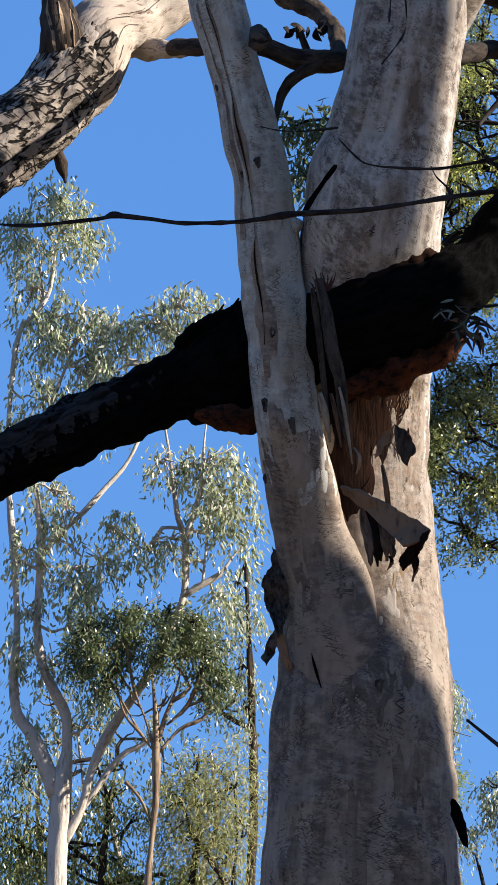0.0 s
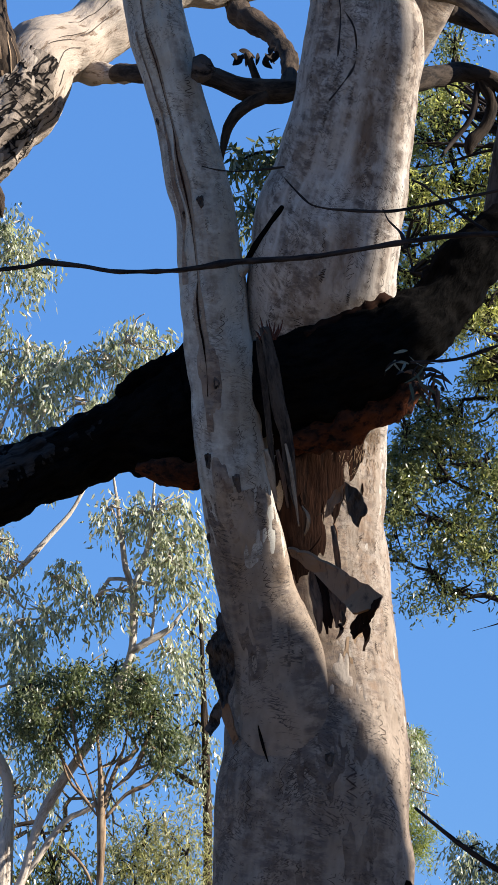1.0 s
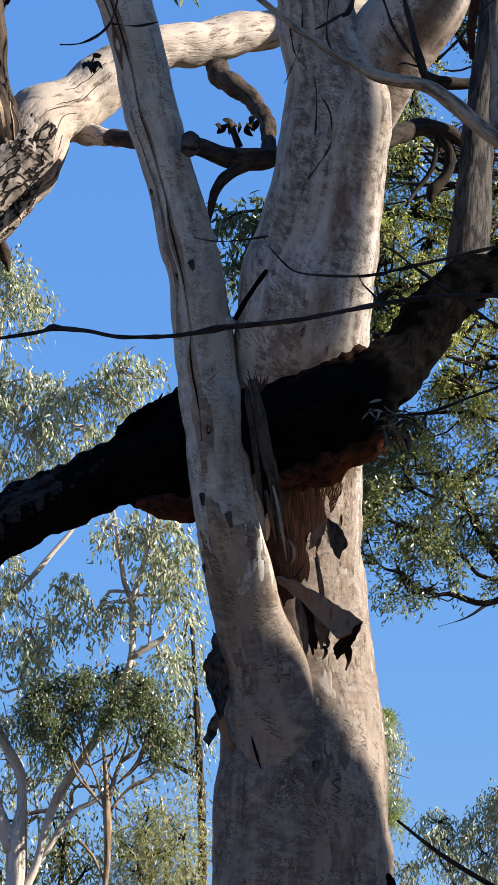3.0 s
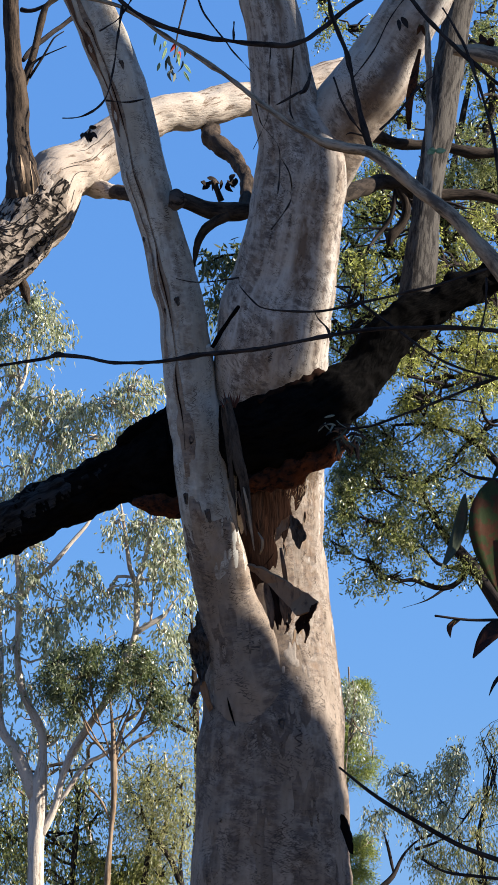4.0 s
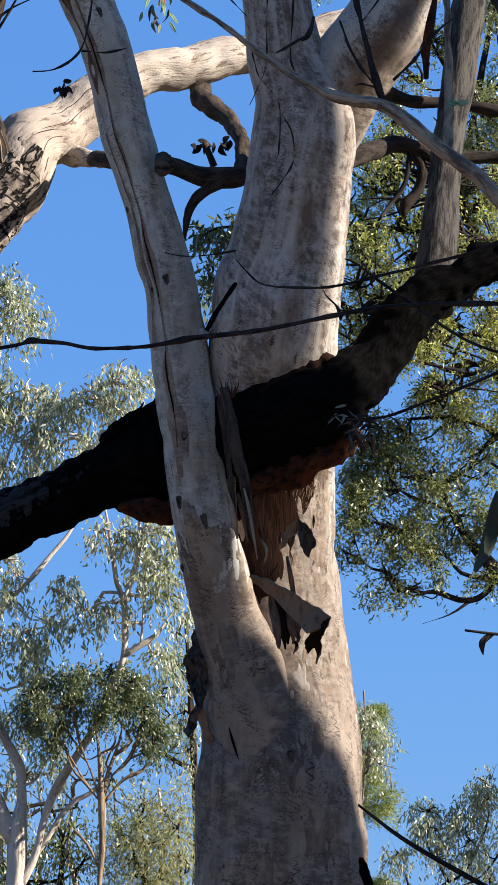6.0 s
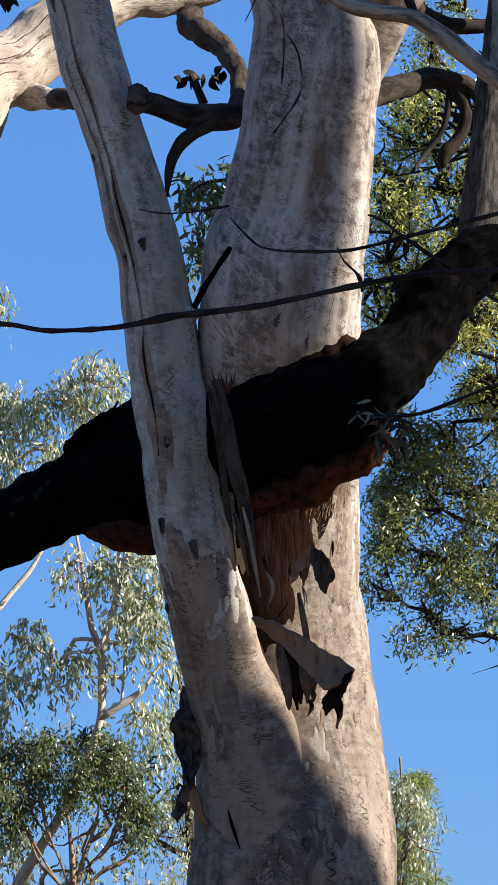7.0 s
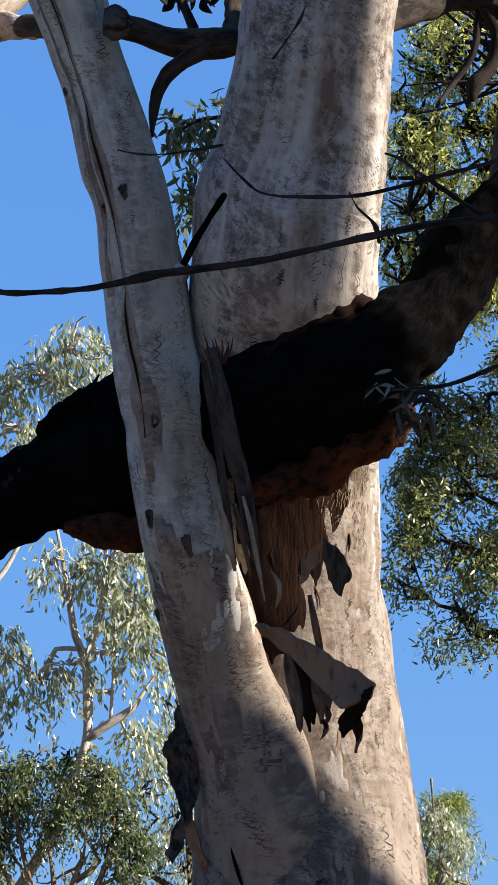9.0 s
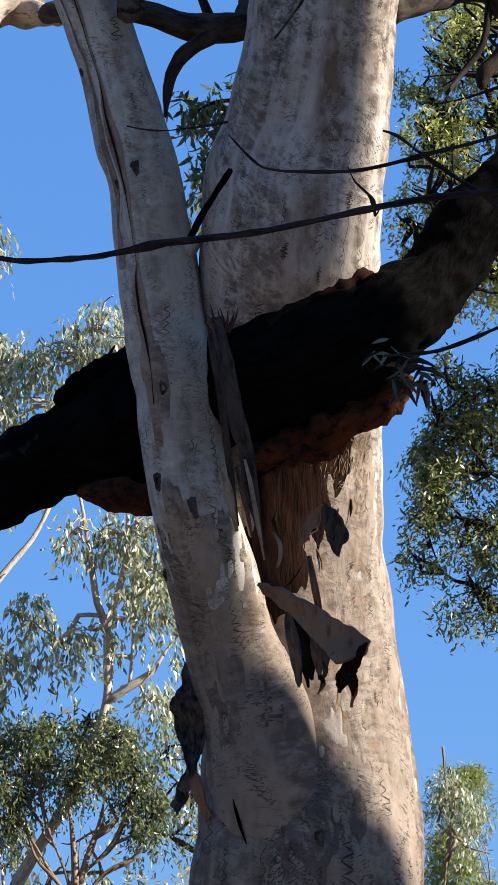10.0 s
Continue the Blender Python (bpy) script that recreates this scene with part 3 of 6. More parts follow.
part("leader", LEADER.mesh(), M_GUM, gum)
STEM = Limb([(0.035, 5.420, 3.250, 0.2400), (0.025, 5.300, 3.450, 0.2250), (0.010, 5.225, 3.640, 0.1980), (-0.025, 5.182, 3.820, 0.1680), (-0.072, 5.160, 3.964, 0.1490), (-0.110, 5.134, 4.072, 0.1354), (-0.143, 5.087, 4.195, 0.1276), (-0.176, 5.039, 4.318, 0.1223), (-0.209, 4.992, 4.440, 0.1170), (-0.226, 4.979, 4.567, 0.1183), (-0.237, 4.966, 4.693, 0.1196), (-0.255, 4.953, 4.820, 0.1184), (-0.278, 4.941, 4.947, 0.1120), (-0.290, 4.928, 5.074, 0.1121), (-0.306, 4.915, 5.201, 0.1083), (-0.320, 4.897, 5.327, 0.1032), (-0.354, 4.880, 5.453, 0.1019), (-0.385, 4.862, 5.579, 0.1006), (-0.420, 4.844, 5.705, 0.0968), (-0.459, 4.826, 5.831, 0.0981), (-0.494, 4.809, 5.957, 0.0981), (-0.517, 4.791, 6.083, 0.0981), (-0.550, 4.773, 6.210, 0.0943), (-0.588, 4.755, 6.336, 0.0968), (-0.642, 4.738, 6.462, 0.0994), (-0.701, 4.720, 6.588, 0.0968), (-0.764, 4.702, 6.714, 0.0943), (-0.843, 4.681, 6.866, 0.0892), (-0.901, 4.797, 7.029, 0.0746), (-1.075, 4.745, 7.410, 0.0620)], 64, 0.018, 0.008, 0.16, 0.002, 0.05, 21)
stem = part("stem", STEM.mesh(), M_STEM, gum)
CHAR = Limb([(-1.664, 5.452, 4.145, 0.1246), (-1.456, 5.429, 4.234, 0.1219), (-1.299, 5.409, 4.315, 0.1193), (-1.143, 5.390, 4.388, 0.1192), (-1.014, 5.380, 4.452, 0.1166), (-0.884, 5.369, 4.519, 0.1166), (-0.754, 5.358, 4.580, 0.1166), (-0.624, 5.345, 4.646, 0.1166), (-0.552, 5.339, 4.666, 0.1451), (-0.494, 5.334, 4.679, 0.1761), (-0.442, 5.328, 4.691, 0.1968), (-0.365, 5.318, 4.711, 0.2175), (-0.262, 5.285, 4.751, 0.2172), (-0.143, 5.149, 4.783, 0.1952), (-0.041, 5.013, 4.790, 0.1787), (0.074, 4.938, 4.799, 0.1805), (0.214, 4.889, 4.841, 0.1777), (0.341, 4.908, 4.921, 0.1423), (0.444, 4.977, 5.014, 0.1072), (0.525, 5.027, 5.131, 0.0998), (0.598, 5.048, 5.233, 0.0949), (0.706, 5.066, 5.332, 0.0925), (0.851, 5.080, 5.405, 0.0797), (0.996, 5.094, 5.486, 0.0747), (1.236, 5.123, 5.614, 0.0646), (1.471, 5.152, 5.710, 0.0568)], 72, 0.013, 0.021, 0.11, 0.012, 0.032, 31)
part("charred_limb", CHAR.mesh(), M_CHAR, gum, "burnt black limb with rough charred bark")
# grey skin painting the lit patches on the limb's left part
part("lit_char_patch", patch(CHAR, 4.22, 4.66, -1.7, 0.5, 0.003, 43, 0.42, 1.8, 120, 70), M_CHAR_LIT, gum, "grey patches painting light on the charred limb")
limb("upright_limb", [(0.714, 5.304, 5.304, 0.0883), (0.732, 5.331, 5.427, 0.0885), (0.764, 5.421, 5.682, 0.0759), (0.794, 5.525, 5.968, 0.0659), (0.846, 5.610, 6.255, 0.0690), (0.891, 5.698, 6.545, 0.0720), (0.937, 5.792, 6.840, 0.0698), (0.982, 5.874, 7.108, 0.0675), (1.016, 5.972, 7.439, 0.0652), (1.055, 6.148, 7.964, 0.0605)],
     M_FURROW, gum, "grey furrowed limb rising from the charred one", 48, 0.02, lump=0.006, lump_size=0.15, fine=0.002, fine_size=0.03, seed=41, furrow=0.005, furrows=11)
CREAM = Limb([(-1.588, 5.329, 5.295, 0.1560), (-1.361, 5.398, 5.478, 0.1515), (-1.157, 5.464, 5.662, 0.1495), (-0.991, 5.541, 5.878, 0.1635), (-0.903, 5.600, 6.051, 0.1483), (-0.769, 5.697, 6.146, 0.1224), (-0.630, 5.776, 6.268, 0.1176), (-0.459, 5.861, 6.398, 0.0887), (-0.273, 5.970, 6.446, 0.0891), (-0.111, 6.061, 6.518, 0.0841), (-0.011, 6.120, 6.550, 0.0843), (0.216, 6.233, 6.622, 0.0793), (0.438, 6.340, 6.716, 0.0770)], 64, 0.018, 0.016, 0.13, 0.004, 0.03, 51)
part("cream_limb", CREAM.mesh(), M_CREAM, gum, "sunlit limb with flaking cream bark")
part("bark_crust", patch(CREAM, 5.00, 6.00, -2.2, 2.2, 0.004, 52, 0.15, 1.5, 120, 120), M_PLATE, gum, "dark cracked crust of old bark")
rk = np.random.default_rng(58)
for k in range(11):
    z = rk.uniform(5.74, 6.12)
    part("bark_crack", seam(CREAM, z, z + rk.uniform(0.05, 0.16), rk.uniform(-0.9, 1.2), rk.uniform(0.004, 0.009), 60 + k, 0.5), M_CRUST, gum)
RISER = Limb([(-1.033, 5.589, 5.868, 0.0951), (-1.048, 5.453, 5.968, 0.0893), (-1.061, 5.485, 6.062, 0.0790), (-1.068, 5.510, 6.140, 0.0633), (-1.080, 5.527, 6.224, 0.0528), (-1.091, 5.558, 6.408, 0.0532), (-1.112, 5.562, 6.651, 0.0425), (-1.128, 5.567, 6.925, 0.0395), (-1.135, 5.573, 7.305, 0.0347)], 24, 0.025, 0.01, 0.1, 0.003, 0.03, 61, 0.004, 6)
part("dark_riser", RISER.mesh(), M_BROWN, gum)
for k, (a, w) in enumerate(((-0.5, 0.016), (0.1, 0.022), (0.55, 0.030), (0.9, 0.014))):
    part("bare_streak", seam(RISER, 5.86 + 0.02 * k, 6.14 - 0.03 * k, a, w, 240 + k, 0.25), M_FIBRE, gum)
limb("riser_branch", crooked([(-1.082, 5.642, 6.467, 0.0207), (-1.033, 5.646, 6.616, 0.0170), (-0.999, 5.663, 6.753, 0.0158), (-0.968, 5.671, 6.879, 0.0132), (-0.886, 5.685, 6.941, 0.0105)], 9), M_BROWN, gum)
limb("riser_branch", crooked([(-1.074, 5.724, 6.636, 0.0105), (-1.025, 5.818, 6.725, 0.0119), (-0.937, 5.915, 6.817, 0.0120), (-0.844, 6.016, 6.919, 0.0120), (-0.713, 6.135, 7.086, 0.0108)], 9), M_TWIG, gum)
limb("riser_branch", crooked([(-1.041, 5.627, 6.530, 0.0066), (-0.979, 5.612, 6.627, 0.0053), (-0.928, 5.594, 6.710, 0.0040), (-0.882, 5.602, 6.746, 0.0026)], 9), M_TWIG, gum)
limb("riser_branch", crooked([(-1.060, 5.620, 6.501, 0.0105), (-1.039, 5.624, 6.583, 0.0092), (-0.970, 5.613, 6.634, 0.0040), (-0.869, 5.586, 6.674, 0.0026)], 9), M_TWIG, gum)
limb("riser_branch", crooked([(-1.085, 5.754, 6.883, 0.0119), (-1.019, 5.707, 6.873, 0.0092), (-0.914, 5.720, 6.928, 0.0079), (-0.784, 5.731, 6.975, 0.0066)], 9), M_TWIG, gum)
limb("limb_base", [(-0.838, 5.641, 6.067, 0.0637), (-0.751, 5.666, 6.034, 0.0478), (-0.662, 5.532, 5.986, 0.0382), (-0.566, 5.317, 5.930, 0.0313)], M_CREAM, gum, "cream swelling where a side limb leaves", 28, 0.015, lump=0.012, lump_size=0.08, fine=0.003, fine_size=0.03, seed=62)
limb("cross_limb", [(-0.633, 5.434, 5.961, 0.0315), (-0.572, 5.327, 5.932, 0.0313), (-0.508, 5.214, 5.905, 0.0311), (-0.415, 5.044, 5.868, 0.0335), (-0.315, 4.979, 5.840, 0.0359), (-0.233, 4.971, 5.805, 0.0359), (-0.156, 4.974, 5.790, 0.0385), (-0.092, 4.974, 5.787, 0.0410), (-0.023, 4.973, 5.795, 0.0410), (0.074, 4.968, 5.828, 0.0359)], M_BROWN, gum, "", 24, 0.02, lump=0.007, lump_size=0.1, fine=0.002, fine_size=0.03, seed=62)
limb("hooked_branch", [(-0.220, 6.074, 6.440, 0.0326), (-0.200, 6.022, 6.380, 0.0433), (-0.200, 5.791, 6.287, 0.0401), (-0.154, 5.626, 6.215, 0.0399), (-0.103, 5.530, 6.153, 0.0369), (-0.060, 5.406, 6.073, 0.0328), (-0.038, 5.272, 5.987, 0.0300), (-0.036, 5.142, 5.904, 0.0285), (-0.049, 4.972, 5.797, 0.0308)], M_BROWN, gum, "", 16, 0.015, lump=0.008, lump_size=0.06, fine=0.003, fine_size=0.02, seed=63)
limb("short_branch", [(-0.118, 4.956, 5.773, 0.0282), (-0.177, 4.960, 5.740, 0.0243), (-0.220, 4.965, 5.707, 0.0218), (-0.249, 4.972, 5.656, 0.0179), (-0.261, 4.980, 5.601, 0.0141), (-0.267, 4.988, 5.540, 0.0064)], M_BROWN, gum, "", 12, 0.015, lump=0.004, lump_size=0.05, seed=64)
limb("twig", [(-0.149, 5.113, 5.862, 0.0155), (-0.168, 5.108, 5.911, 0.0129), (-0.186, 5.102, 5.952, 0.0155)], M_BROWN, gum)
limb("back_branch", [(0.347, 5.311, 5.908, 0.0498), (0.467, 5.507, 5.994, 0.0411), (0.586, 5.694, 6.062, 0.0363), (0.706, 5.705, 6.044, 0.0334), (0.769, 5.718, 6.006, 0.0314), (0.953, 5.757, 6.023, 0.0266), (1.093, 5.753, 6.007, 0.0239), (1.227, 5.744, 5.952, 0.0212)], M_BACK_SHADE, gum, "", 16, 0.03, lump=0.007, lump_size=0.1, seed=65)
limb("back_branch", [(0.658, 5.708, 6.061, 0.0297), (0.706, 5.711, 5.967, 0.0242), (0.688, 5.717, 5.881, 0.0186), (0.634, 5.718, 5.815, 0.0214), (0.625, 5.724, 5.774, 0.0133)], M_BACK_SHADE, gum, "", 12, 0.02, lump=0.008, lump_size=0.07, seed=66)
limb("back_branch", [(0.527, 5.670, 6.295, 0.0400), (0.662, 5.769, 6.263, 0.0291), (0.855, 5.805, 6.262, 0.0270), (1.038, 5.797, 6.223, 0.0270), (1.227, 5.800, 6.238, 0.0244)], M_BACK_SHADE, gum, "", 16, 0.03, lump=0.007, lump_size=0.1, seed=67)
limb("back_branch", [(0.658, 5.705, 6.044, 0.0133), (0.634, 5.707, 5.906, 0.0107), (0.568, 5.700, 5.812, 0.0093), (0.522, 5.632, 5.737, 0.0053)], M_TWIG, gum)

# scars, collars and stubs on the stem
limb("branch_collar", [(-0.378, 4.710, 5.793, 0.0357), (-0.352, 4.711, 5.791, 0.0484), (-0.334, 4.711, 5.788, 0.0459), (-0.316, 4.711, 5.788, 0.0331)], M_CRUST, gum, "reddish collar of bark round a side branch", 20, 0.008, lump=0.006, lump_size=0.03, seed=71)
limb("branch_collar", [(-0.282, 4.898, 5.120, 0.0461), (-0.225, 4.889, 5.136, 0.0432), (-0.196, 4.884, 5.149, 0.0305), (-0.176, 4.885, 5.158, 0.0179)], M_STEM, gum, "", 20, 0.008, lump=0.005, lump_size=0.03, seed=72)
limb("broken_stub", [(-0.184, 4.681, 5.130, 0.0104), (-0.156, 4.669, 5.177, 0.0105), (-0.116, 4.659, 5.241, 0.0096), (-0.068, 4.635, 5.306, 0.0069)], M_CHAR, gum, "thin black dead stub", 12, 0.012, lump=0.003, lump_size=0.04, seed=73)
part("bark_seam", seam(STEM, 4.60, 6.75, -0.50, 0.045, 5), M_STREAK, stem, "tan streak running down the bark")
part("bark_seam", seam(STEM, 4.72, 6.60, -0.52, 0.009, 5, 0.12, 0.004), M_WOUND_SHADE, stem, "dark split running down the bark")
part("bark_seam", seam(STEM, 5.10, 5.95, -0.95, 0.030, 9), M_STREAK, stem)
part("bark_seam", seam(STEM, 6.10, 6.75, -0.85, 0.05, 34), M_PEEL, stem)
part("stain", patch(STEM, 4.22, 4.56, -0.75, -0.10, 0.003, 36, 0.30, 1.0, 40, 60), M_STREAK, stem, "red-brown stain on the pale bark")
part("stain", patch(STEM, 4.62, 4.92, -0.8, -0.1, 0.003, 37, 0.35, 1.0, 40, 60), M_STREAK, stem)
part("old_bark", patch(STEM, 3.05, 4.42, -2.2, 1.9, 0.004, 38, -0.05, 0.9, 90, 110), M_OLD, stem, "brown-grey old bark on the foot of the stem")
for z, a, sz, tall in ((5.37, -0.12, 0.018, 1.6), (5.34, -0.75, 0.010, 2.2), (4.76, -0.25, 0.020, 1.4), (4.51, -0.75, 0.022, 1.5), (4.44, 0.05, 0.020, 1.7), (4.29, -1.35, 0.022, 1.2),
                       (5.66, -1.2, 0.014, 1.2), (6.39, 0.2, 0.016, 1.8)):
    part("knot", knot(STEM, z, a, sz * 0.8, tall), M_CRUST, stem, "dark healed knot")
rs = np.random.default_rng(77)
for z, a, h, amp, turns, w in ((4.99, 0.2, 0.10, 0.018, 4, 0.0026), (5.63, 0.75, 0.085, 0.014, 4, 0.0024), (4.78, 0.85, 0.06, 0.010, 3, 0.0024), (4.7, 0.8, 0.26, 0.014, 11, 0.0024),
                               (4.48, 0.45, 0.25, 0.016, 10, 0.0024), (4.22, 0.2, 0.2, 0.016, 8, 0.0024), (5.13, 0.9, 0.14, 0.012, 5, 0.002), (5.78, 0.45, 0.08, 0.02, 4, 0.003)):
    part("scribble", scribble(STEM, z, a, h, amp, turns, w, int(z * 1000)), M_SCRIBBLE, stem)
part("scribbling", joined(*[scribble(STEM, rs.uniform(4.01, 6.59), rs.uniform(-1.2, 1.3), rs.uniform(0.02, 0.09), rs.uniform(0.004, 0.012), int(rs.integers(2, 6)), rs.uniform(0.0012, 0.002), i) for i in range(40)]), M_SCRIBBLE, stem, kind="stuff")
for z, a, h, amp, turns, w in ((3.15, 0.15, 0.16, 0.030, 4, 0.004), (3.49, 0.35, 0.10, 0.022, 3, 0.005), (3.45, -0.75, 0.10, 0.02, 4, 0.003), (3.45, 0.85, 0.16, 0.026, 5, 0.003),
                               (3.66, 0.75, 0.12, 0.022, 4, 0.003), (3.04, -0.2, 0.11, 0.024, 3, 0.004), (3.19, 0.85, 0.17, 0.02, 5, 0.003), (5.07, -0.25, 0.06, 0.02, 3, 0.003), (5.33, 0.8, 0.12, 0.012, 5, 0.002)):
    part("scribble", scribble(TRUNK, z, a, h, amp, turns, w, int(z * 1000) + 7), M_SCRIBBLE, trunk)
part("scribbling", joined(*[scribble(TRUNK, rs.uniform(2.68, 3.7), rs.uniform(-1.3, 1.35), rs.uniform(0.02, 0.10), rs.uniform(0.006, 0.02), int(rs.integers(2, 5)), rs.uniform(0.0015, 0.0036), i) for i in range(45)],
                              *[scribble(TRUNK, rs.uniform(5.0, 6.12), rs.uniform(-1.3, 1.35), rs.uniform(0.03, 0.11), rs.uniform(0.006, 0.017), int(rs.integers(2, 7)), rs.uniform(0.0012, 0.0026), i) for i in range(30)],
                              *[scribble(TRUNK, rs.uniform(3.75, 4.46), rs.uniform(0.5, 1.35), rs.uniform(0.015, 0.06), rs.uniform(0.004, 0.012), int(rs.integers(2, 5)), rs.uniform(0.002, 0.0036), i) for i in range(22)]), M_SCRIBBLE, trunk, kind="stuff")

part("knot", knot(TRUNK, 3.49, 0.12, 0.022, 1.0), M_CRUST, trunk, "dark healed knot")
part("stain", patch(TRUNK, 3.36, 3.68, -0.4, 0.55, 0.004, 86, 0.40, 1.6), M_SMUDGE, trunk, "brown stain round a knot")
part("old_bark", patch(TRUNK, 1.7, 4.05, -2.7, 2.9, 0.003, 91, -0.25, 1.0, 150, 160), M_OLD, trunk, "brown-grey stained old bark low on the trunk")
part("scratching", joined(dashes(TRUNK, 2.68, 3.72, -1.35, 1.35, 150, 301, 0.95), dashes(TRUNK, 4.98, 6.15, -1.35, 1.35, 110, 302, 0.8)), M_SCRATCH, trunk, kind="stuff")
part("scratching", dashes(TRUNK, 3.75, 4.6, 0.1, 1.4, 210, 303, 0.65), M_TICK, trunk, kind="stuff")
part("scratching", dashes(STEM, 3.9, 6.59, -1.3, 1.3, 40, 304, 0.6), M_SCRATCH, stem, kind="stuff")
# the wound below the charred limb, with torn bark
hair = np.random.default_rng(305)
pieces = []
for k in range(150):
    z, a0, ln = 4.71 - abs(hair.normal()) * 0.11, hair.uniform(0.35, 1.1), hair.uniform(0.012, 0.04)
    s0 = TRUNK.at_height(z)
    q, _ = TRUNK.surface(np.array([s0, s0 - ln * 0.5, s0 - ln]), a0 - np.array([0, 0.5, 1.0]) * ln * hair.uniform(0.5, 2.5), np.array([0.001, 0.006, hair.uniform(0.002, 0.016)]))
    w = hair.uniform(0.0006, 0.0014)
    pieces.append(Limb([(*q[0], w), (*q[1], w), (*q[2], w * 0.3)], 3, 0.02).mesh())
part("torn_fibre", joined(*pieces), M_FIBRE, trunk, "tan torn fibres below the charred limb", kind="stuff")
part("torn_bark", patch(TRUNK, 3.86, 4.62, -0.55, 0.62, 0.004, 85, 0.2, 0.4), M_STREAK, trunk, "tan inner bark under the torn strips")
part("tan_bark", patch(TRUNK, 3.55, 4.80, 0.15, 1.55, 0.0025, 87, 0.15, 1.2), M_TAN, trunk, "tan weathered bark beside the wound")
# both wound skins paint the shade under the charred limb into the wood
part("wound", patch(TRUNK, 4.30, 4.92, -0.5, 0.85, 0.005, 88, 0.2, 0.9), M_WOUND_SHADE, trunk)
part("wound", patch(TRUNK, 3.95, 4.86, -0.6, 0.56, 0.006, 81, 0.25, 0.3), M_WOUND_SHADE, trunk, "bare red-brown wood under torn bark, darkened for the limb's shade")
part("stain", patch(TRUNK, 3.58, 3.98, 0.1, 1.25, 0.005, 84, 0.25), M_TAN, trunk, "orange-brown fresh bark below the tear")
part("stain", patch(TRUNK, 3.82, 3.99, 0.28, 0.66, 0.004, 89, 0.3, 1.6, 50, 50), M_FIBRE, trunk, "ochre fresh bark below the flap")
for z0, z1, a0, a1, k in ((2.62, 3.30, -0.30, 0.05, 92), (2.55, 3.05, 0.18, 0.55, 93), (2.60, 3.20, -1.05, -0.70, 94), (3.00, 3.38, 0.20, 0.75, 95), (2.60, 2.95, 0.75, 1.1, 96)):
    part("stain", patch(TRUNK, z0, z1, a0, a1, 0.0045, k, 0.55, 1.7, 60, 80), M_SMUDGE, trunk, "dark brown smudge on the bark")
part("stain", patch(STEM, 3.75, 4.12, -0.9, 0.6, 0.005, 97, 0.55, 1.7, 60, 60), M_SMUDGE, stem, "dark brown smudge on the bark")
limb("slit", [(-0.109, 5.067, 3.648, 0.0025), (-0.104, 5.063, 3.605, 0.0046), (-0.091, 5.057, 3.554, 0.0051), (-0.074, 5.053, 3.502, 0.0020)], M_CHAR, trunk, "dark slit in the bark", 10, 0.01, flat=0.5)
limb("wound_lip", [(-0.030, 4.940, 4.557, 0.0378), (0.100, 4.908, 4.592, 0.0561), (0.230, 4.875, 4.653, 0.0633), (0.330, 4.862, 4.711, 0.0563), (0.400, 4.864, 4.752, 0.0301)], M_EMBER, gum, "rusty raw wood under the charred limb", 28, 0.012, lump=0.026, lump_size=0.05, fine=0.009, fine_size=0.015, seed=86)
limb("wound_lip", [(-0.535, 5.154, 4.505, 0.0180), (-0.462, 5.140, 4.493, 0.0388), (-0.360, 5.119, 4.483, 0.0467), (-0.276, 5.109, 4.498, 0.0382)], M_EMBER, gum, "", 20, 0.012, lump=0.012, lump_size=0.04, fine=0.004, fine_size=0.015, seed=87)
limb("bark_rim", [(0.018, 4.804, 4.911, 0.0152), (0.099, 4.822, 4.944, 0.0278), (0.162, 4.835, 4.979, 0.0355), (0.218, 4.845, 5.012, 0.0380), (0.254, 4.852, 5.036, 0.0381), (0.284, 4.860, 5.040, 0.0305), (0.310, 4.870, 5.021, 0.0152)], M_WOUND_SHADE, gum, "torn brown bark on top of the charred limb", 16, 0.01, lump=0.012, lump_size=0.03, fine=0.004, fine_size=0.012, seed=88)
limb("bark_rim", [(-0.608, 5.276, 4.785, 0.0209), (-0.539, 5.244, 4.829, 0.0385), (-0.466, 5.237, 4.861, 0.0440), (-0.383, 5.242, 4.894, 0.0393)], M_CHAR, gum, "", 18, 0.01, lump=0.014, lump_size=0.04, fine=0.005, fine_size=0.012, seed=89)
limb("splinter", [(-0.495, 5.227, 4.839, 0.0117), (-0.466, 5.228, 4.884, 0.0091), (-0.437, 5.236, 4.935, 0.0026)], M_CHAR, gum)
limb("splinter", [(-0.448, 5.231, 4.865, 0.0182), (-0.410, 5.232, 4.909, 0.0129), (-0.382, 5.240, 4.960, 0.0039)], M_CHAR, gum)

rf = np.random.default_rng(105)
for k in range(8):
    z = rf.uniform(4.15, 4.66)
    a0 = rf.uniform(-0.45, 0.75)
    ln = rf.uniform(0.04, 0.11)
    s0 = TRUNK.at_height(z)
    q, _ = TRUNK.surface(np.array([s0, s0 - ln * 0.5, s0 - ln]), a0 + np.array([0, rf.normal() * 0.04, rf.normal() * 0.08]), np.array([0.003, 0.007, rf.uniform(0.006, 0.012)]))
    w = rf.uniform(0.002, 0.005)
    limb("bark_fibre", [(*q[0], w * 0.6), (*q[1], w), (*q[2], w * 0.25)], (M_WOUND_SHADE, M_BROWN, M_WOUND_SHADE, M_BROWN, M_PEEL)[k % 5], trunk, "", 6, 0.02, flat=0.4)

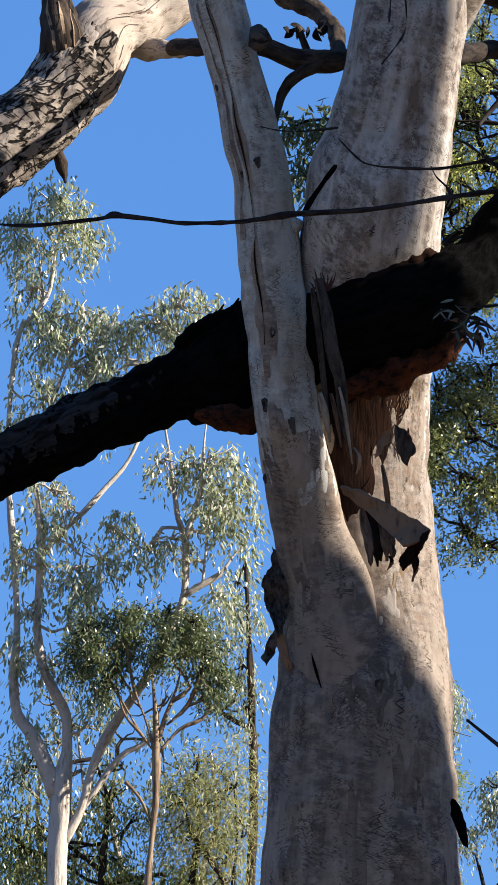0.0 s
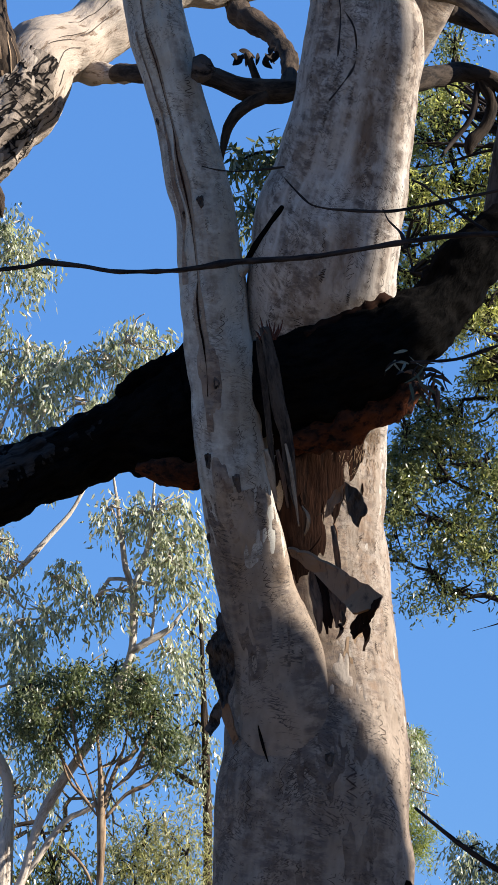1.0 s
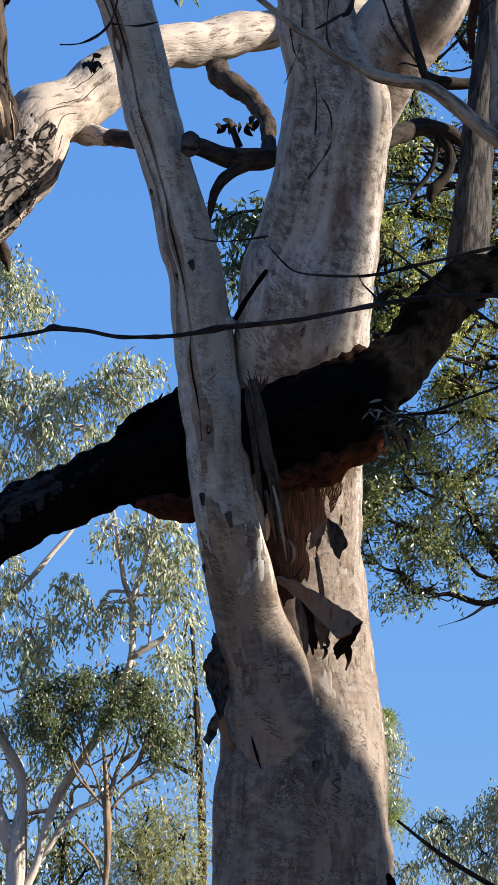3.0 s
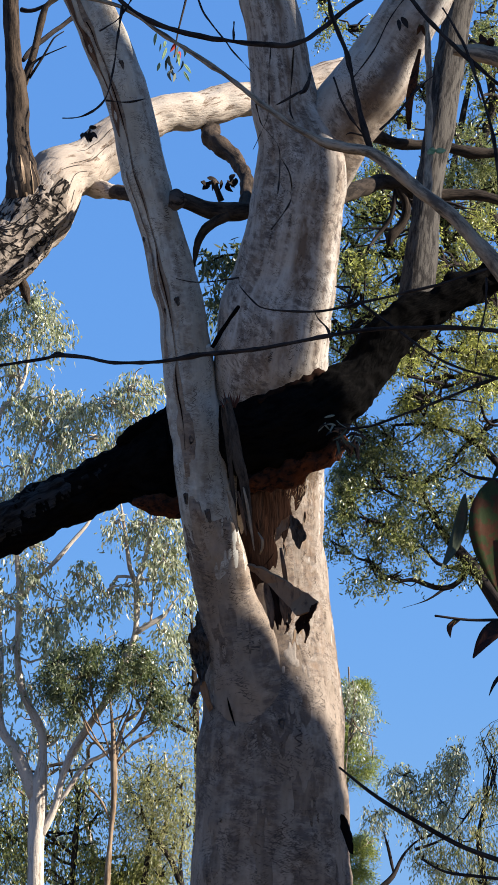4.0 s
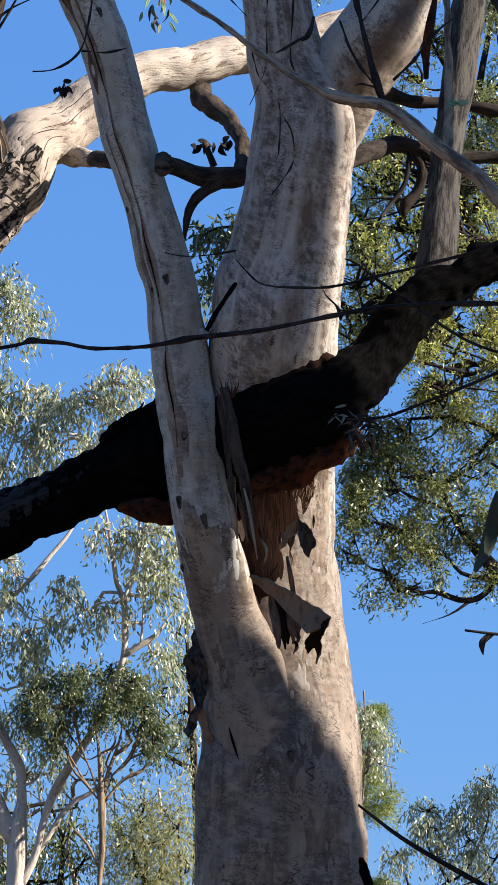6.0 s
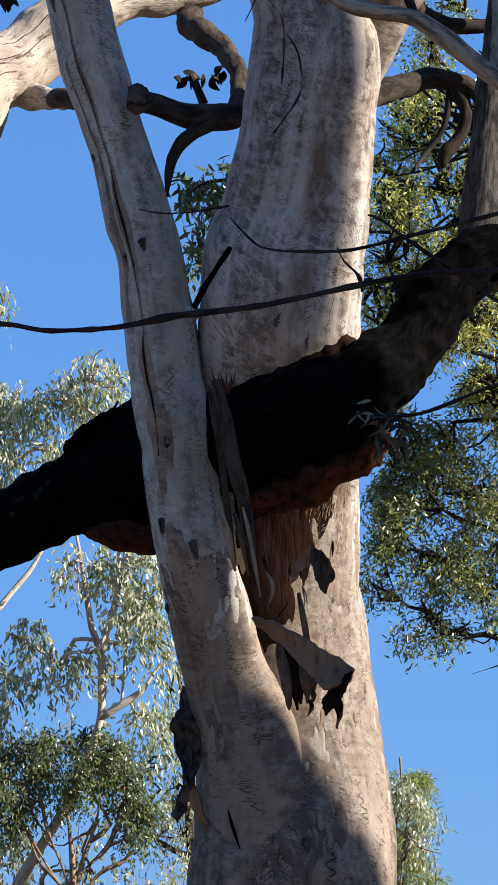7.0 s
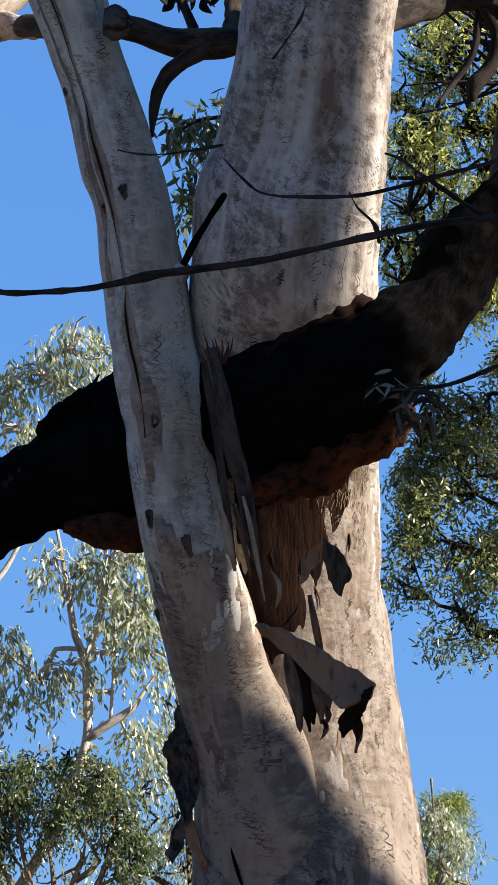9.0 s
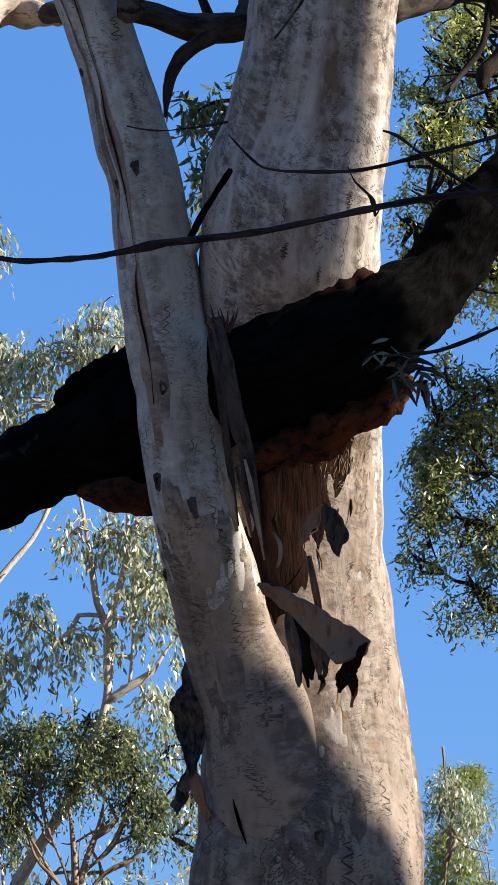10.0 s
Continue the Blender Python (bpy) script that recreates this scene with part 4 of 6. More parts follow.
# strips of bark caught behind the stem
limb("bark_strip", [(-0.052, 4.690, 4.545, 0.0030), (-0.030, 4.672, 4.450, 0.0065), (-0.012, 4.668, 4.340, 0.0065), (0.004, 4.680, 4.240, 0.0020)], M_FIBRE, gum, "pale sunlit splinter of bark", 10, 0.012, flat=0.3)
limb("bark_strip", [(-0.120, 4.722, 4.913, 0.0153), (-0.091, 4.690, 4.776, 0.0224), (-0.071, 4.683, 4.651, 0.0235), (-0.041, 4.687, 4.532, 0.0215), (-0.021, 4.706, 4.388, 0.0164), (0.000, 4.718, 4.288, 0.0050)], M_BROWN, gum, "long hanging strip of dry grey bark", 12, 0.012, flat=0.3, lump=0.003, lump_size=0.05, seed=91)
limb("bark_strip", [(-0.140, 4.780, 4.893, 0.0051), (-0.130, 4.771, 4.833, 0.0127), (-0.110, 4.768, 4.687, 0.0114), (-0.090, 4.764, 4.510, 0.0101), (-0.070, 4.776, 4.347, 0.0038)], M_BROWN, gum, "", 10, 0.012, flat=0.3)
limb("bark_strip", [(-0.111, 4.720, 4.501, 0.0089), (-0.091, 4.718, 4.427, 0.0139), (-0.071, 4.729, 4.327, 0.0050)], M_FIBRE, gum, "pale sunlit splinter of bark", 10, 0.012, flat=0.3)
limb("bark_strip", [(-0.070, 4.742, 4.505, 0.0063), (-0.051, 4.737, 4.422, 0.0089), (-0.031, 4.745, 4.313, 0.0038)], M_PEEL, gum, "", 10, 0.012, flat=0.3)
limb("bark_strip", [(0.020, 4.877, 4.341, 0.0025), (0.040, 4.855, 4.305, 0.0063), (0.040, 4.865, 4.271, 0.0063), (0.030, 4.888, 4.244, 0.0025)], M_FIBRE, gum, "", 10, 0.008, flat=0.4)
limb("bark_strip", [(0.120, 4.834, 4.268, 0.0064), (0.131, 4.813, 4.199, 0.0101), (0.141, 4.836, 4.140, 0.0102), (0.150, 4.859, 4.082, 0.0050)], M_PEEL, gum, "", 10, 0.008, flat=0.4)
for k, (x0, x1) in enumerate(((-0.045, -0.045), (-0.005, -0.010), (0.035, 0.028), (-0.025, -0.020), (0.015, 0.012))):
    top, low = Vector((0.098, 4.919, 4.113)), Vector((0.130, 4.867, 3.933))
    dx = Vector((x0, 0.008 * (k % 3), 0.03 - 0.02 * (k % 3)))
    ex = Vector((x1, 0.008 * (k % 2), -0.02 + 0.02 * (k % 3)))
    a, b = top + dx, low + ex
    limb("bark_strip", [(*a, 0.006), (*a.lerp(b, 0.3), 0.017), (*(a.lerp(b, 0.65) + Vector((0.006, -0.010, 0))), 0.019), (*b, 0.004)], (M_PEEL, M_WOUND_SHADE)[k % 2], gum, "", 10, 0.012, flat=0.35, lump=0.004, lump_size=0.03, seed=120 + k)
rf = np.random.default_rng(92)
for k in range(16):
    base = Vector((-0.111 + rf.uniform(-0.028, 0.028), 4.718, 4.871))
    tip = base + Vector((rf.uniform(-0.024, 0.024), rf.uniform(-0.01, 0.02), rf.uniform(0.03, 0.085)))
    limb("bark_fibre", [(*base, 0.0035), (*(base.lerp(tip, 0.6) + Vector((0.004, 0, 0))), 0.0036), (*tip, 0.0006)], M_RAW if k % 4 else M_PEEL, gum, "", 6, 0.015)
part("bark_flap", slab([(-0.020, 4.894, 4.205), (0.040, 4.862, 4.187), (0.151, 4.801, 4.117), (0.232, 4.764, 4.061), (0.284, 4.731, 4.016), (0.264, 4.719, 3.975), (0.193, 4.735, 3.960), (0.161, 4.787, 4.003), (0.069, 4.882, 4.119), (0.000, 4.915, 4.176)], 0.012, 93), M_FLAP, gum, "stiff torn flap of bark standing off the trunk")
part("bark_flap", slab([(0.284, 4.731, 4.016), (0.274, 4.741, 3.981), (0.233, 4.764, 3.922), (0.192, 4.793, 3.883), (0.180, 4.823, 3.920), (0.222, 4.781, 3.982)], 0.01, 94, 0.05, 7), M_WOUND_SHADE, gum, "")
part("bark_flap", slab([(0.168, 4.831, 4.415), (0.200, 4.781, 4.387), (0.231, 4.753, 4.331), (0.232, 4.744, 4.301), (0.212, 4.747, 4.279), (0.201, 4.760, 4.255), (0.180, 4.782, 4.291), (0.169, 4.812, 4.358)], 0.008, 95, 0.03, 5), M_BROWN, gum, "dark curled scrap of bark")
part("bark_flap", slab([(0.159, 4.809, 4.411), (0.149, 4.831, 4.353), (0.119, 4.844, 4.328), (0.099, 4.854, 4.294), (0.109, 4.852, 4.357), (0.139, 4.825, 4.396)], 0.008, 96), M_FLAP, gum)
part("bark_flap", slab([(-0.248, 5.193, 4.033), (-0.221, 5.174, 3.981), (-0.193, 5.162, 3.894), (-0.174, 5.166, 3.832), (-0.204, 5.158, 3.765), (-0.226, 5.136, 3.690), (-0.245, 5.144, 3.749), (-0.282, 5.153, 3.827), (-0.290, 5.163, 3.904), (-0.251, 5.170, 3.952)], 0.02, 99, 0.06, 7), M_CRUST, gum, "blackened slab of bark hanging beside the trunk")
part("bark_flap", slab([(-0.225, 5.145, 3.759), (-0.206, 5.132, 3.702), (-0.168, 5.136, 3.587), (-0.187, 5.146, 3.573), (-0.216, 5.140, 3.627), (-0.245, 5.139, 3.710)], 0.01, 100, 0.012), M_FLAP, gum)
part("bark_flap", slab([(-0.246, 5.133, 3.712), (-0.227, 5.128, 3.672), (-0.248, 5.116, 3.624), (-0.268, 5.112, 3.584), (-0.288, 5.115, 3.614), (-0.267, 5.122, 3.674)], 0.01, 102, 0.03, 6), M_CRUST, gum)
part("bark_flap", slab([(0.405, 5.066, 3.115), (0.428, 5.036, 3.074), (0.441, 4.995, 2.989), (0.442, 4.999, 2.933), (0.418, 5.032, 2.986), (0.406, 5.067, 3.050)], 0.02, 103, 0.02), M_CHAR, gum, "dark scrap of bark at the trunk's edge")
rf = np.random.default_rng(106)
for k in range(5):
    c = Vector((0.171, 4.776, 3.962)) + Vector((rf.uniform(-0.05, 0.06), rf.uniform(0.0, 0.05), rf.uniform(-0.03, 0.03)))
    d = Vector((rf.uniform(-0.015, 0.015), rf.uniform(0.0, 0.03), rf.uniform(-0.10, -0.03)))
    limb("bark_shred", [(*c, 0.004), (*(c + d * 0.5 + Vector((0.01, -0.01, 0.0))), rf.uniform(0.006, 0.014)), (*(c + d), 0.002)], (M_PEEL, M_WOUND_SHADE, M_BROWN)[k % 3], gum, "", 8, 0.012, flat=0.25, lump=0.004, lump_size=0.02, seed=k)
rf = np.random.default_rng(104)
for k in range(16):
    c = Vector((0.389, 4.637, 4.717)) + Vector((rf.uniform(-0.05, 0.08), rf.uniform(-0.03, 0.03), rf.uniform(-0.04, 0.06)))
    d = Vector((rf.uniform(-0.06, 0.09), rf.uniform(-0.03, 0.03), rf.uniform(-0.09, 0.02)))
    limb("bark_shred", [(*c, 0.004), (*(c + d * 0.5 + Vector((0, 0, 0.012))), 0.009), (*(c + d), 0.002)], (M_PEEL, M_BROWN, M_TWIG)[k % 3], gum, "", 6, 0.02, flat=0.3)

# ---- far trees ----


def far_tree(label, limbs, crown, bark, leaf, sprays, per, size, seed, name="gum_tree", twig=0.006, count=3, spread=0.15, droop=0.78, fine=None, boughs=4):
    foot = limbs[0][1][0]
    tree = thing(name, (foot[0], foot[1], -0.1), label, "tree", "trees behind the large gum")
    for i, (nm, ctrl) in enumerate(limbs):
        part(nm, Limb(ctrl, 14, 0.03, 0.004, 0.16, 0, 0.05, seed + i).mesh(), bark, tree)
    hubs = [p for nm, ctrl in limbs for p in spline(ctrl, 0.25)[1:]]
    gb = np.random.default_rng(seed + 7)
    tips = []
    for c in [crown[k] for k in gb.permutation(len(crown))[:boughs]]:
        near = np.array([h[:3] for h in hubs])
        low = near[near[:, 2] < c[2] + 0.1] if (near[:, 2] < c[2] + 0.1).any() else near
        a, b = low[np.argmin(np.linalg.norm(low - np.array(c[:3]), axis=1) + gb.random(len(low)) * 0.5)], np.array(c[:3])
        ln = np.linalg.norm(b - a)
        r0 = min(0.014, 0.004 + 0.011 * ln)
        way = [a + (b - a) * q + gb.normal(size=3) * ln * 0.09 * (0 < q < 1) - np.array([0, 0, 0.10 * ln * math.sin(math.pi * q)]) for q in (0, 0.25, 0.5, 0.75, 1)]
        way.append(b + (b - way[3]) * 0.5 + gb.normal(size=3) * 0.05)
        ctrl = [(*p, r0 * (1 - 0.155 * i)) for i, p in enumerate(way)]
        part("bough", Limb(ctrl, 7, 0.04, 0.003, 0.1, seed=seed).mesh(), fine or bark, tree)
        tips += list(spline(ctrl, 0.2)[1:])
    hubs += tips
    part("fine_branching", twigs_to(crown, hubs, seed, twig, count), fine or M_TWIG, tree, kind="stuff")
    me, roots = leaves(crown, sprays, per, size[0], size[1], seed, droop, spread)
    part("crown", me, leaf, tree)
    return tree


far_tree("tall pale-barked gum with forking trunk and drooping leaves", [
    ("trunk", [(-1.154, 6.115, -0.250, 0.1024), (-0.998, 6.239, 2.818, 0.0427), (-0.999, 6.246, 3.038, 0.0404), (-0.990, 6.251, 3.171, 0.0432), (-0.989, 6.255, 3.292, 0.0405), (-0.974, 6.259, 3.396, 0.0239), (-0.970, 6.262, 3.452, 0.0107)]),
    ("limb", [(-1.008, 6.253, 3.252, 0.0320), (-1.047, 6.257, 3.356, 0.0295), (-1.100, 6.261, 3.475, 0.0238), (-1.162, 6.266, 3.561, 0.0199), (-1.181, 6.272, 3.706, 0.0174), (-1.172, 6.283, 3.894, 0.0135), (-1.192, 6.297, 4.170, 0.0122), (-1.227, 6.327, 4.605, 0.0109), (-1.201, 6.363, 5.039, 0.0109), (-1.145, 6.371, 5.132, 0.0109), (-1.081, 6.382, 5.243, 0.0082), (-1.057, 6.401, 5.447, 0.0041)]),
    ("limb", [(-0.975, 6.255, 3.276, 0.0265), (-0.971, 6.261, 3.436, 0.0216), (-0.979, 6.266, 3.561, 0.0229), (-1.026, 6.270, 3.653, 0.0227), (-1.071, 6.275, 3.752, 0.0188), (-1.096, 6.283, 3.909, 0.0164), (-1.091, 6.292, 4.070, 0.0148), (-1.087, 6.299, 4.212, 0.0146), (-1.103, 6.310, 4.373, 0.0109), (-1.113, 6.327, 4.605, 0.0095), (-1.009, 6.353, 4.937, 0.0068), (-0.903, 6.374, 5.163, 0.0041)]),
    ("limb", [(-1.082, 6.299, 4.185, 0.0122), (-1.034, 6.303, 4.248, 0.0108), (-0.932, 6.309, 4.353, 0.0108), (-0.845, 6.316, 4.456, 0.0094), (-0.760, 6.325, 4.565, 0.0081), (-0.694, 6.338, 4.744, 0.0068), (-0.614, 6.367, 5.108, 0.0041)]),
    ("limb", [(-0.981, 6.247, 3.071, 0.0237), (-0.915, 6.234, 3.191, 0.0158), (-0.881, 6.224, 3.327, 0.0134), (-0.841, 6.211, 3.438, 0.0172), (-0.776, 6.201, 3.548, 0.0172), (-0.706, 6.187, 3.651, 0.0156), (-0.633, 6.176, 3.768, 0.0164), (-0.579, 6.155, 3.906, 0.0172), (-0.541, 6.137, 4.012, 0.0147), (-0.536, 6.143, 4.141, 0.0134), (-0.540, 6.149, 4.231, 0.0121),
              (-0.568, 6.153, 4.313, 0.0107), (-0.585, 6.158, 4.422, 0.0094), (-0.609, 6.169, 4.587, 0.0068), (-0.650, 6.183, 4.810, 0.0040)]),
    ("limb", [(-0.540, 6.148, 4.224, 0.0107), (-0.505, 6.154, 4.342, 0.0094), (-0.478, 6.161, 4.458, 0.0094), (-0.472, 6.169, 4.616, 0.0068), (-0.451, 6.183, 4.810, 0.0040)]),
    ("limb", [(-0.549, 6.136, 4.004, 0.0121), (-0.479, 6.128, 4.048, 0.0121), (-0.408, 6.124, 4.090, 0.0108), (-0.359, 6.126, 4.159, 0.0068), (-0.311, 6.130, 4.220, 0.0040)]),
    ("limb", [(-0.471, 6.129, 4.056, 0.0080), (-0.458, 6.136, 4.208, 0.0067), (-0.454, 6.142, 4.312, 0.0067), (-0.446, 6.156, 4.559, 0.0054)]),
    ("limb", [(-0.916, 6.235, 3.183, 0.0108), (-0.776, 6.226, 3.392, 0.0107), (-0.684, 6.213, 3.446, 0.0094), (-0.606, 6.198, 3.516, 0.0053)]),
], [(-1.069, 6.418, 5.616, 0.1299), (-0.987, 6.407, 5.500, 0.1093), (-1.137, 6.401, 5.447, 0.1230), (-1.146, 6.383, 5.262, 0.1228), (-0.958, 6.374, 5.163, 0.1094), (-1.048, 6.363, 5.051, 0.1296), (-0.889, 6.356, 4.969, 0.1358), (-0.847, 6.367, 5.096, 0.0956), (-1.090, 6.343, 4.803, 0.1292), (-0.915, 6.343, 4.803, 0.1292),
    (-0.587, 6.321, 5.186, 0.1091), (-0.496, 6.321, 5.198, 0.0883), (-0.722, 6.316, 5.123, 0.0951), (-0.739, 6.301, 4.957, 0.1153), (-0.573, 6.307, 5.041, 0.0950), (-0.945, 6.261, 4.110, 0.1280), (-1.034, 6.307, 4.332, 0.1013), (-0.859, 6.264, 4.167, 0.0875), (-1.154, 6.299, 4.198, 0.0811), (-1.149, 6.278, 3.812, 0.0811), (-1.047, 6.316, 4.442, 0.0947),
    (-0.672, 6.147, 4.209, 0.0943), (-0.587, 6.149, 4.231, 0.0803), (-0.419, 6.156, 4.386, 0.1075), (-0.369, 6.152, 4.290, 0.1006), (-0.350, 6.158, 4.422, 0.1011), (-0.514, 6.165, 4.524, 0.0943), (-0.626, 6.166, 4.544, 0.0670), (-0.377, 6.166, 4.544, 0.0941), (-1.106, 6.287, 3.975, 0.0942), (-0.920, 6.317, 3.929, 0.0809), (-1.135, 6.330, 3.550, 0.0806), (-0.812, 6.305, 4.304, 0.0812), (-1.029, 6.341, 3.766, 0.0676), (-0.867, 6.336, 3.655, 0.0808), (-0.407, 6.189, 4.022, 0.0807), (-0.513, 6.215, 3.890, 0.0674), (-1.171, 6.332, 4.665, 0.1087)],
    M_PALE, M_LEAF, 1000, 16, (0.0335, 0.0095), 101, twig=0.0044, count=6, spread=0.081, fine=M_PALE, boughs=24)
far_tree("slender gum with several open hanging leaf sprays", [
    ("trunk", [(-0.296, 6.314, -0.250, 0.0411), (-0.261, 6.517, 2.809, 0.0217), (-0.246, 6.541, 3.267, 0.0190), (-0.260, 6.565, 3.678, 0.0151), (-0.275, 6.584, 3.950, 0.0109), (-0.289, 6.607, 4.230, 0.0068)]),
    ("limb", [(-0.261, 6.558, 3.568, 0.0109), (-0.316, 6.559, 3.588, 0.0096), (-0.384, 6.562, 3.630, 0.0068), (-0.432, 6.564, 3.645, 0.0041)]),
], [(-0.325, 6.600, 4.146, 0.0820), (-0.314, 6.590, 4.010, 0.1028), (-0.383, 6.582, 3.910, 0.0955), (-0.291, 6.576, 3.815, 0.1022), (-0.422, 6.570, 3.734, 0.0885), (-0.287, 6.563, 3.651, 0.0814)], M_BROWN, M_LEAF, 170, 14, (0.0254, 0.0075), 131, twig=0.0030, count=6, spread=0.074, fine=M_BROWN, boughs=6)
far_tree("small gum with a dense dark domed crown", [
    ("trunk", [(-0.775, 6.013, -0.250, 0.0352), (-0.663, 6.083, 2.790, 0.0132), (-0.654, 6.087, 2.973, 0.0132), (-0.638, 6.092, 3.158, 0.0146), (-0.633, 6.094, 3.262, 0.0134), (-0.635, 6.099, 3.399, 0.0120), (-0.643, 6.105, 3.582, 0.0066), (-0.667, 6.110, 3.777, 0.0053)]),
    ("limb", [(-0.627, 6.098, 3.382, 0.0053), (-0.697, 6.100, 3.475, 0.0066), (-0.759, 6.103, 3.549, 0.0067), (-0.799, 6.108, 3.697, 0.0053)]),
    ("limb", [(-0.634, 6.099, 3.416, 0.0066), (-0.605, 6.103, 3.533, 0.0067), (-0.559, 6.107, 3.664, 0.0053), (-0.537, 6.112, 3.801, 0.0040)]),
    ("limb", [(-0.627, 6.099, 3.399, 0.0066), (-0.549, 6.101, 3.491, 0.0053), (-0.466, 6.103, 3.533, 0.0053), (-0.415, 6.105, 3.598, 0.0040)]),
    ("limb", [(-0.647, 6.092, 3.132, 0.0066), (-0.693, 6.092, 3.228, 0.0053), (-0.749, 6.096, 3.288, 0.0053)]),
    ("limb", [(-0.636, 6.097, 3.374, 0.0067), (-0.671, 6.101, 3.508, 0.0053), (-0.722, 6.105, 3.640, 0.0053), (-0.753, 6.112, 3.801, 0.0040)]),
    ("limb", [(-0.627, 6.099, 3.399, 0.0066), (-0.629, 6.103, 3.533, 0.0053), (-0.614, 6.108, 3.697, 0.0053), (-0.623, 6.114, 3.857, 0.0040)]),
    ("limb", [(-0.597, 6.101, 3.508, 0.0053), (-0.521, 6.105, 3.582, 0.0066), (-0.476, 6.108, 3.697, 0.0040), (-0.465, 6.110, 3.777, 0.0026)]),
    ("limb", [(-0.697, 6.100, 3.475, 0.0053), (-0.780, 6.105, 3.615, 0.0053), (-0.861, 6.109, 3.746, 0.0040), (-0.897, 6.112, 3.801, 0.0026)]),
], [(-0.942, 6.114, 3.853, 0.0514), (-0.880, 6.147, 3.902, 0.0539), (-0.786, 6.083, 3.924, 0.0567), (-0.702, 6.118, 3.948, 0.0586), (-0.603, 6.152, 3.945, 0.0613), (-0.526, 6.082, 3.911, 0.0561), (-0.457, 6.114, 3.866, 0.0520), (-0.966, 6.110, 3.783, 0.0425), (-0.853, 6.044, 3.810, 0.0611), (-0.749, 6.179, 3.845, 0.0611), (-0.621, 6.046, 3.829, 0.0609), (-0.523, 6.145, 3.815, 0.0544), (-0.416, 6.109, 3.776, 0.0468),
    (-0.899, 6.107, 3.724, 0.0470), (-0.788, 6.139, 3.731, 0.0471), (-0.653, 6.108, 3.738, 0.0420), (-0.473, 6.107, 3.711, 0.0493), (-0.384, 6.105, 3.705, 0.0421), (-0.423, 6.103, 3.632, 0.0402), (-0.842, 6.103, 3.652, 0.0373)],
    M_FIBRE, M_LEAF_DARK, 900, 15, (0.0215, 0.0064), 161, "gum_sapling", 0.0024, 6, 0.065, 0.65, boughs=10)
far_tree("feathery olive wattle with thin dark stems", [
    ("trunk", [(-0.572, 6.223, -0.250, 0.0346), (-0.500, 6.393, 2.803, 0.0175), (-0.479, 6.400, 2.987, 0.0121), (-0.460, 6.407, 3.151, 0.0081), (-0.482, 6.416, 3.342, 0.0054)]),
    ("stem", [(-0.343, 6.201, -0.250, 0.0264), (-0.300, 6.361, 2.750, 0.0134), (-0.358, 6.367, 2.937, 0.0134), (-0.423, 6.371, 3.041, 0.0108), (-0.480, 6.375, 3.121, 0.0081), (-0.528, 6.379, 3.253, 0.0054)]),
    ("stem", [(-0.352, 6.201, -0.250, 0.0264), (-0.308, 6.361, 2.750, 0.0121), (-0.327, 6.367, 2.937, 0.0094), (-0.315, 6.374, 3.096, 0.0067), (-0.326, 6.383, 3.314, 0.0040)]),
], [(-0.491, 6.415, 3.312, 0.1348), (-0.383, 6.413, 3.259, 0.1213), (-0.541, 6.406, 3.121, 0.1009), (-0.394, 6.406, 3.121, 0.1009), (-0.320, 6.420, 3.395, 0.1012), (-0.351, 6.401, 3.026, 0.0673), (-0.465, 6.420, 3.424, 0.0945), (-0.406, 6.397, 2.907, 0.1077), (-0.296, 6.408, 3.175, 0.0806), (-0.566, 6.413, 3.259, 0.0809), (-0.510, 6.391, 2.746, 0.1210)],
    M_TWIG, M_WATTLE, 720, 16, (0.0295, 0.0046), 191, "wattle", 0.0030, 5, 0.148, 0.6)
far_tree("olive understorey tree with loose hanging foliage", [
    ("trunk", [(-0.954, 6.268, -0.250, 0.0423), (-0.837, 6.456, 2.810, 0.0163), (-0.824, 6.465, 3.044, 0.0135), (-0.811, 6.477, 3.263, 0.0081), (-0.867, 6.486, 3.426, 0.0054)]),
    ("limb", [(-0.827, 6.463, 2.990, 0.0094), (-0.974, 6.468, 3.097, 0.0068), (-1.139, 6.473, 3.211, 0.0054)]),
], [(-0.789, 6.477, 3.293, 0.1147), (-0.899, 6.477, 3.248, 0.1151), (-0.746, 6.472, 3.150, 0.0949), (-0.839, 6.465, 3.044, 0.1079), (-1.110, 6.464, 3.021, 0.1147), (-1.149, 6.472, 3.181, 0.0881), (-1.026, 6.457, 2.873, 0.1217), (-0.864, 6.457, 2.857, 0.1211), (-1.125, 6.483, 3.396, 0.0812), (-1.273, 6.463, 2.990, 0.1215), (-1.030, 6.470, 3.128, 0.0950), (-0.951, 6.463, 2.990, 0.0944), (-1.195, 6.479, 3.315, 0.0809), (-0.732, 6.457, 2.833, 0.1080), (-1.030, 6.451, 2.698, 0.1209), (-1.298, 6.473, 3.211, 0.1082), (-0.785, 6.450, 2.666, 0.1212)],
    M_TWIG, M_LEAF_OLIVE, 620, 12, (0.0259, 0.0078), 221, "gum_sapling", 0.0036, 4, boughs=8)
rb = np.random.default_rng(270)
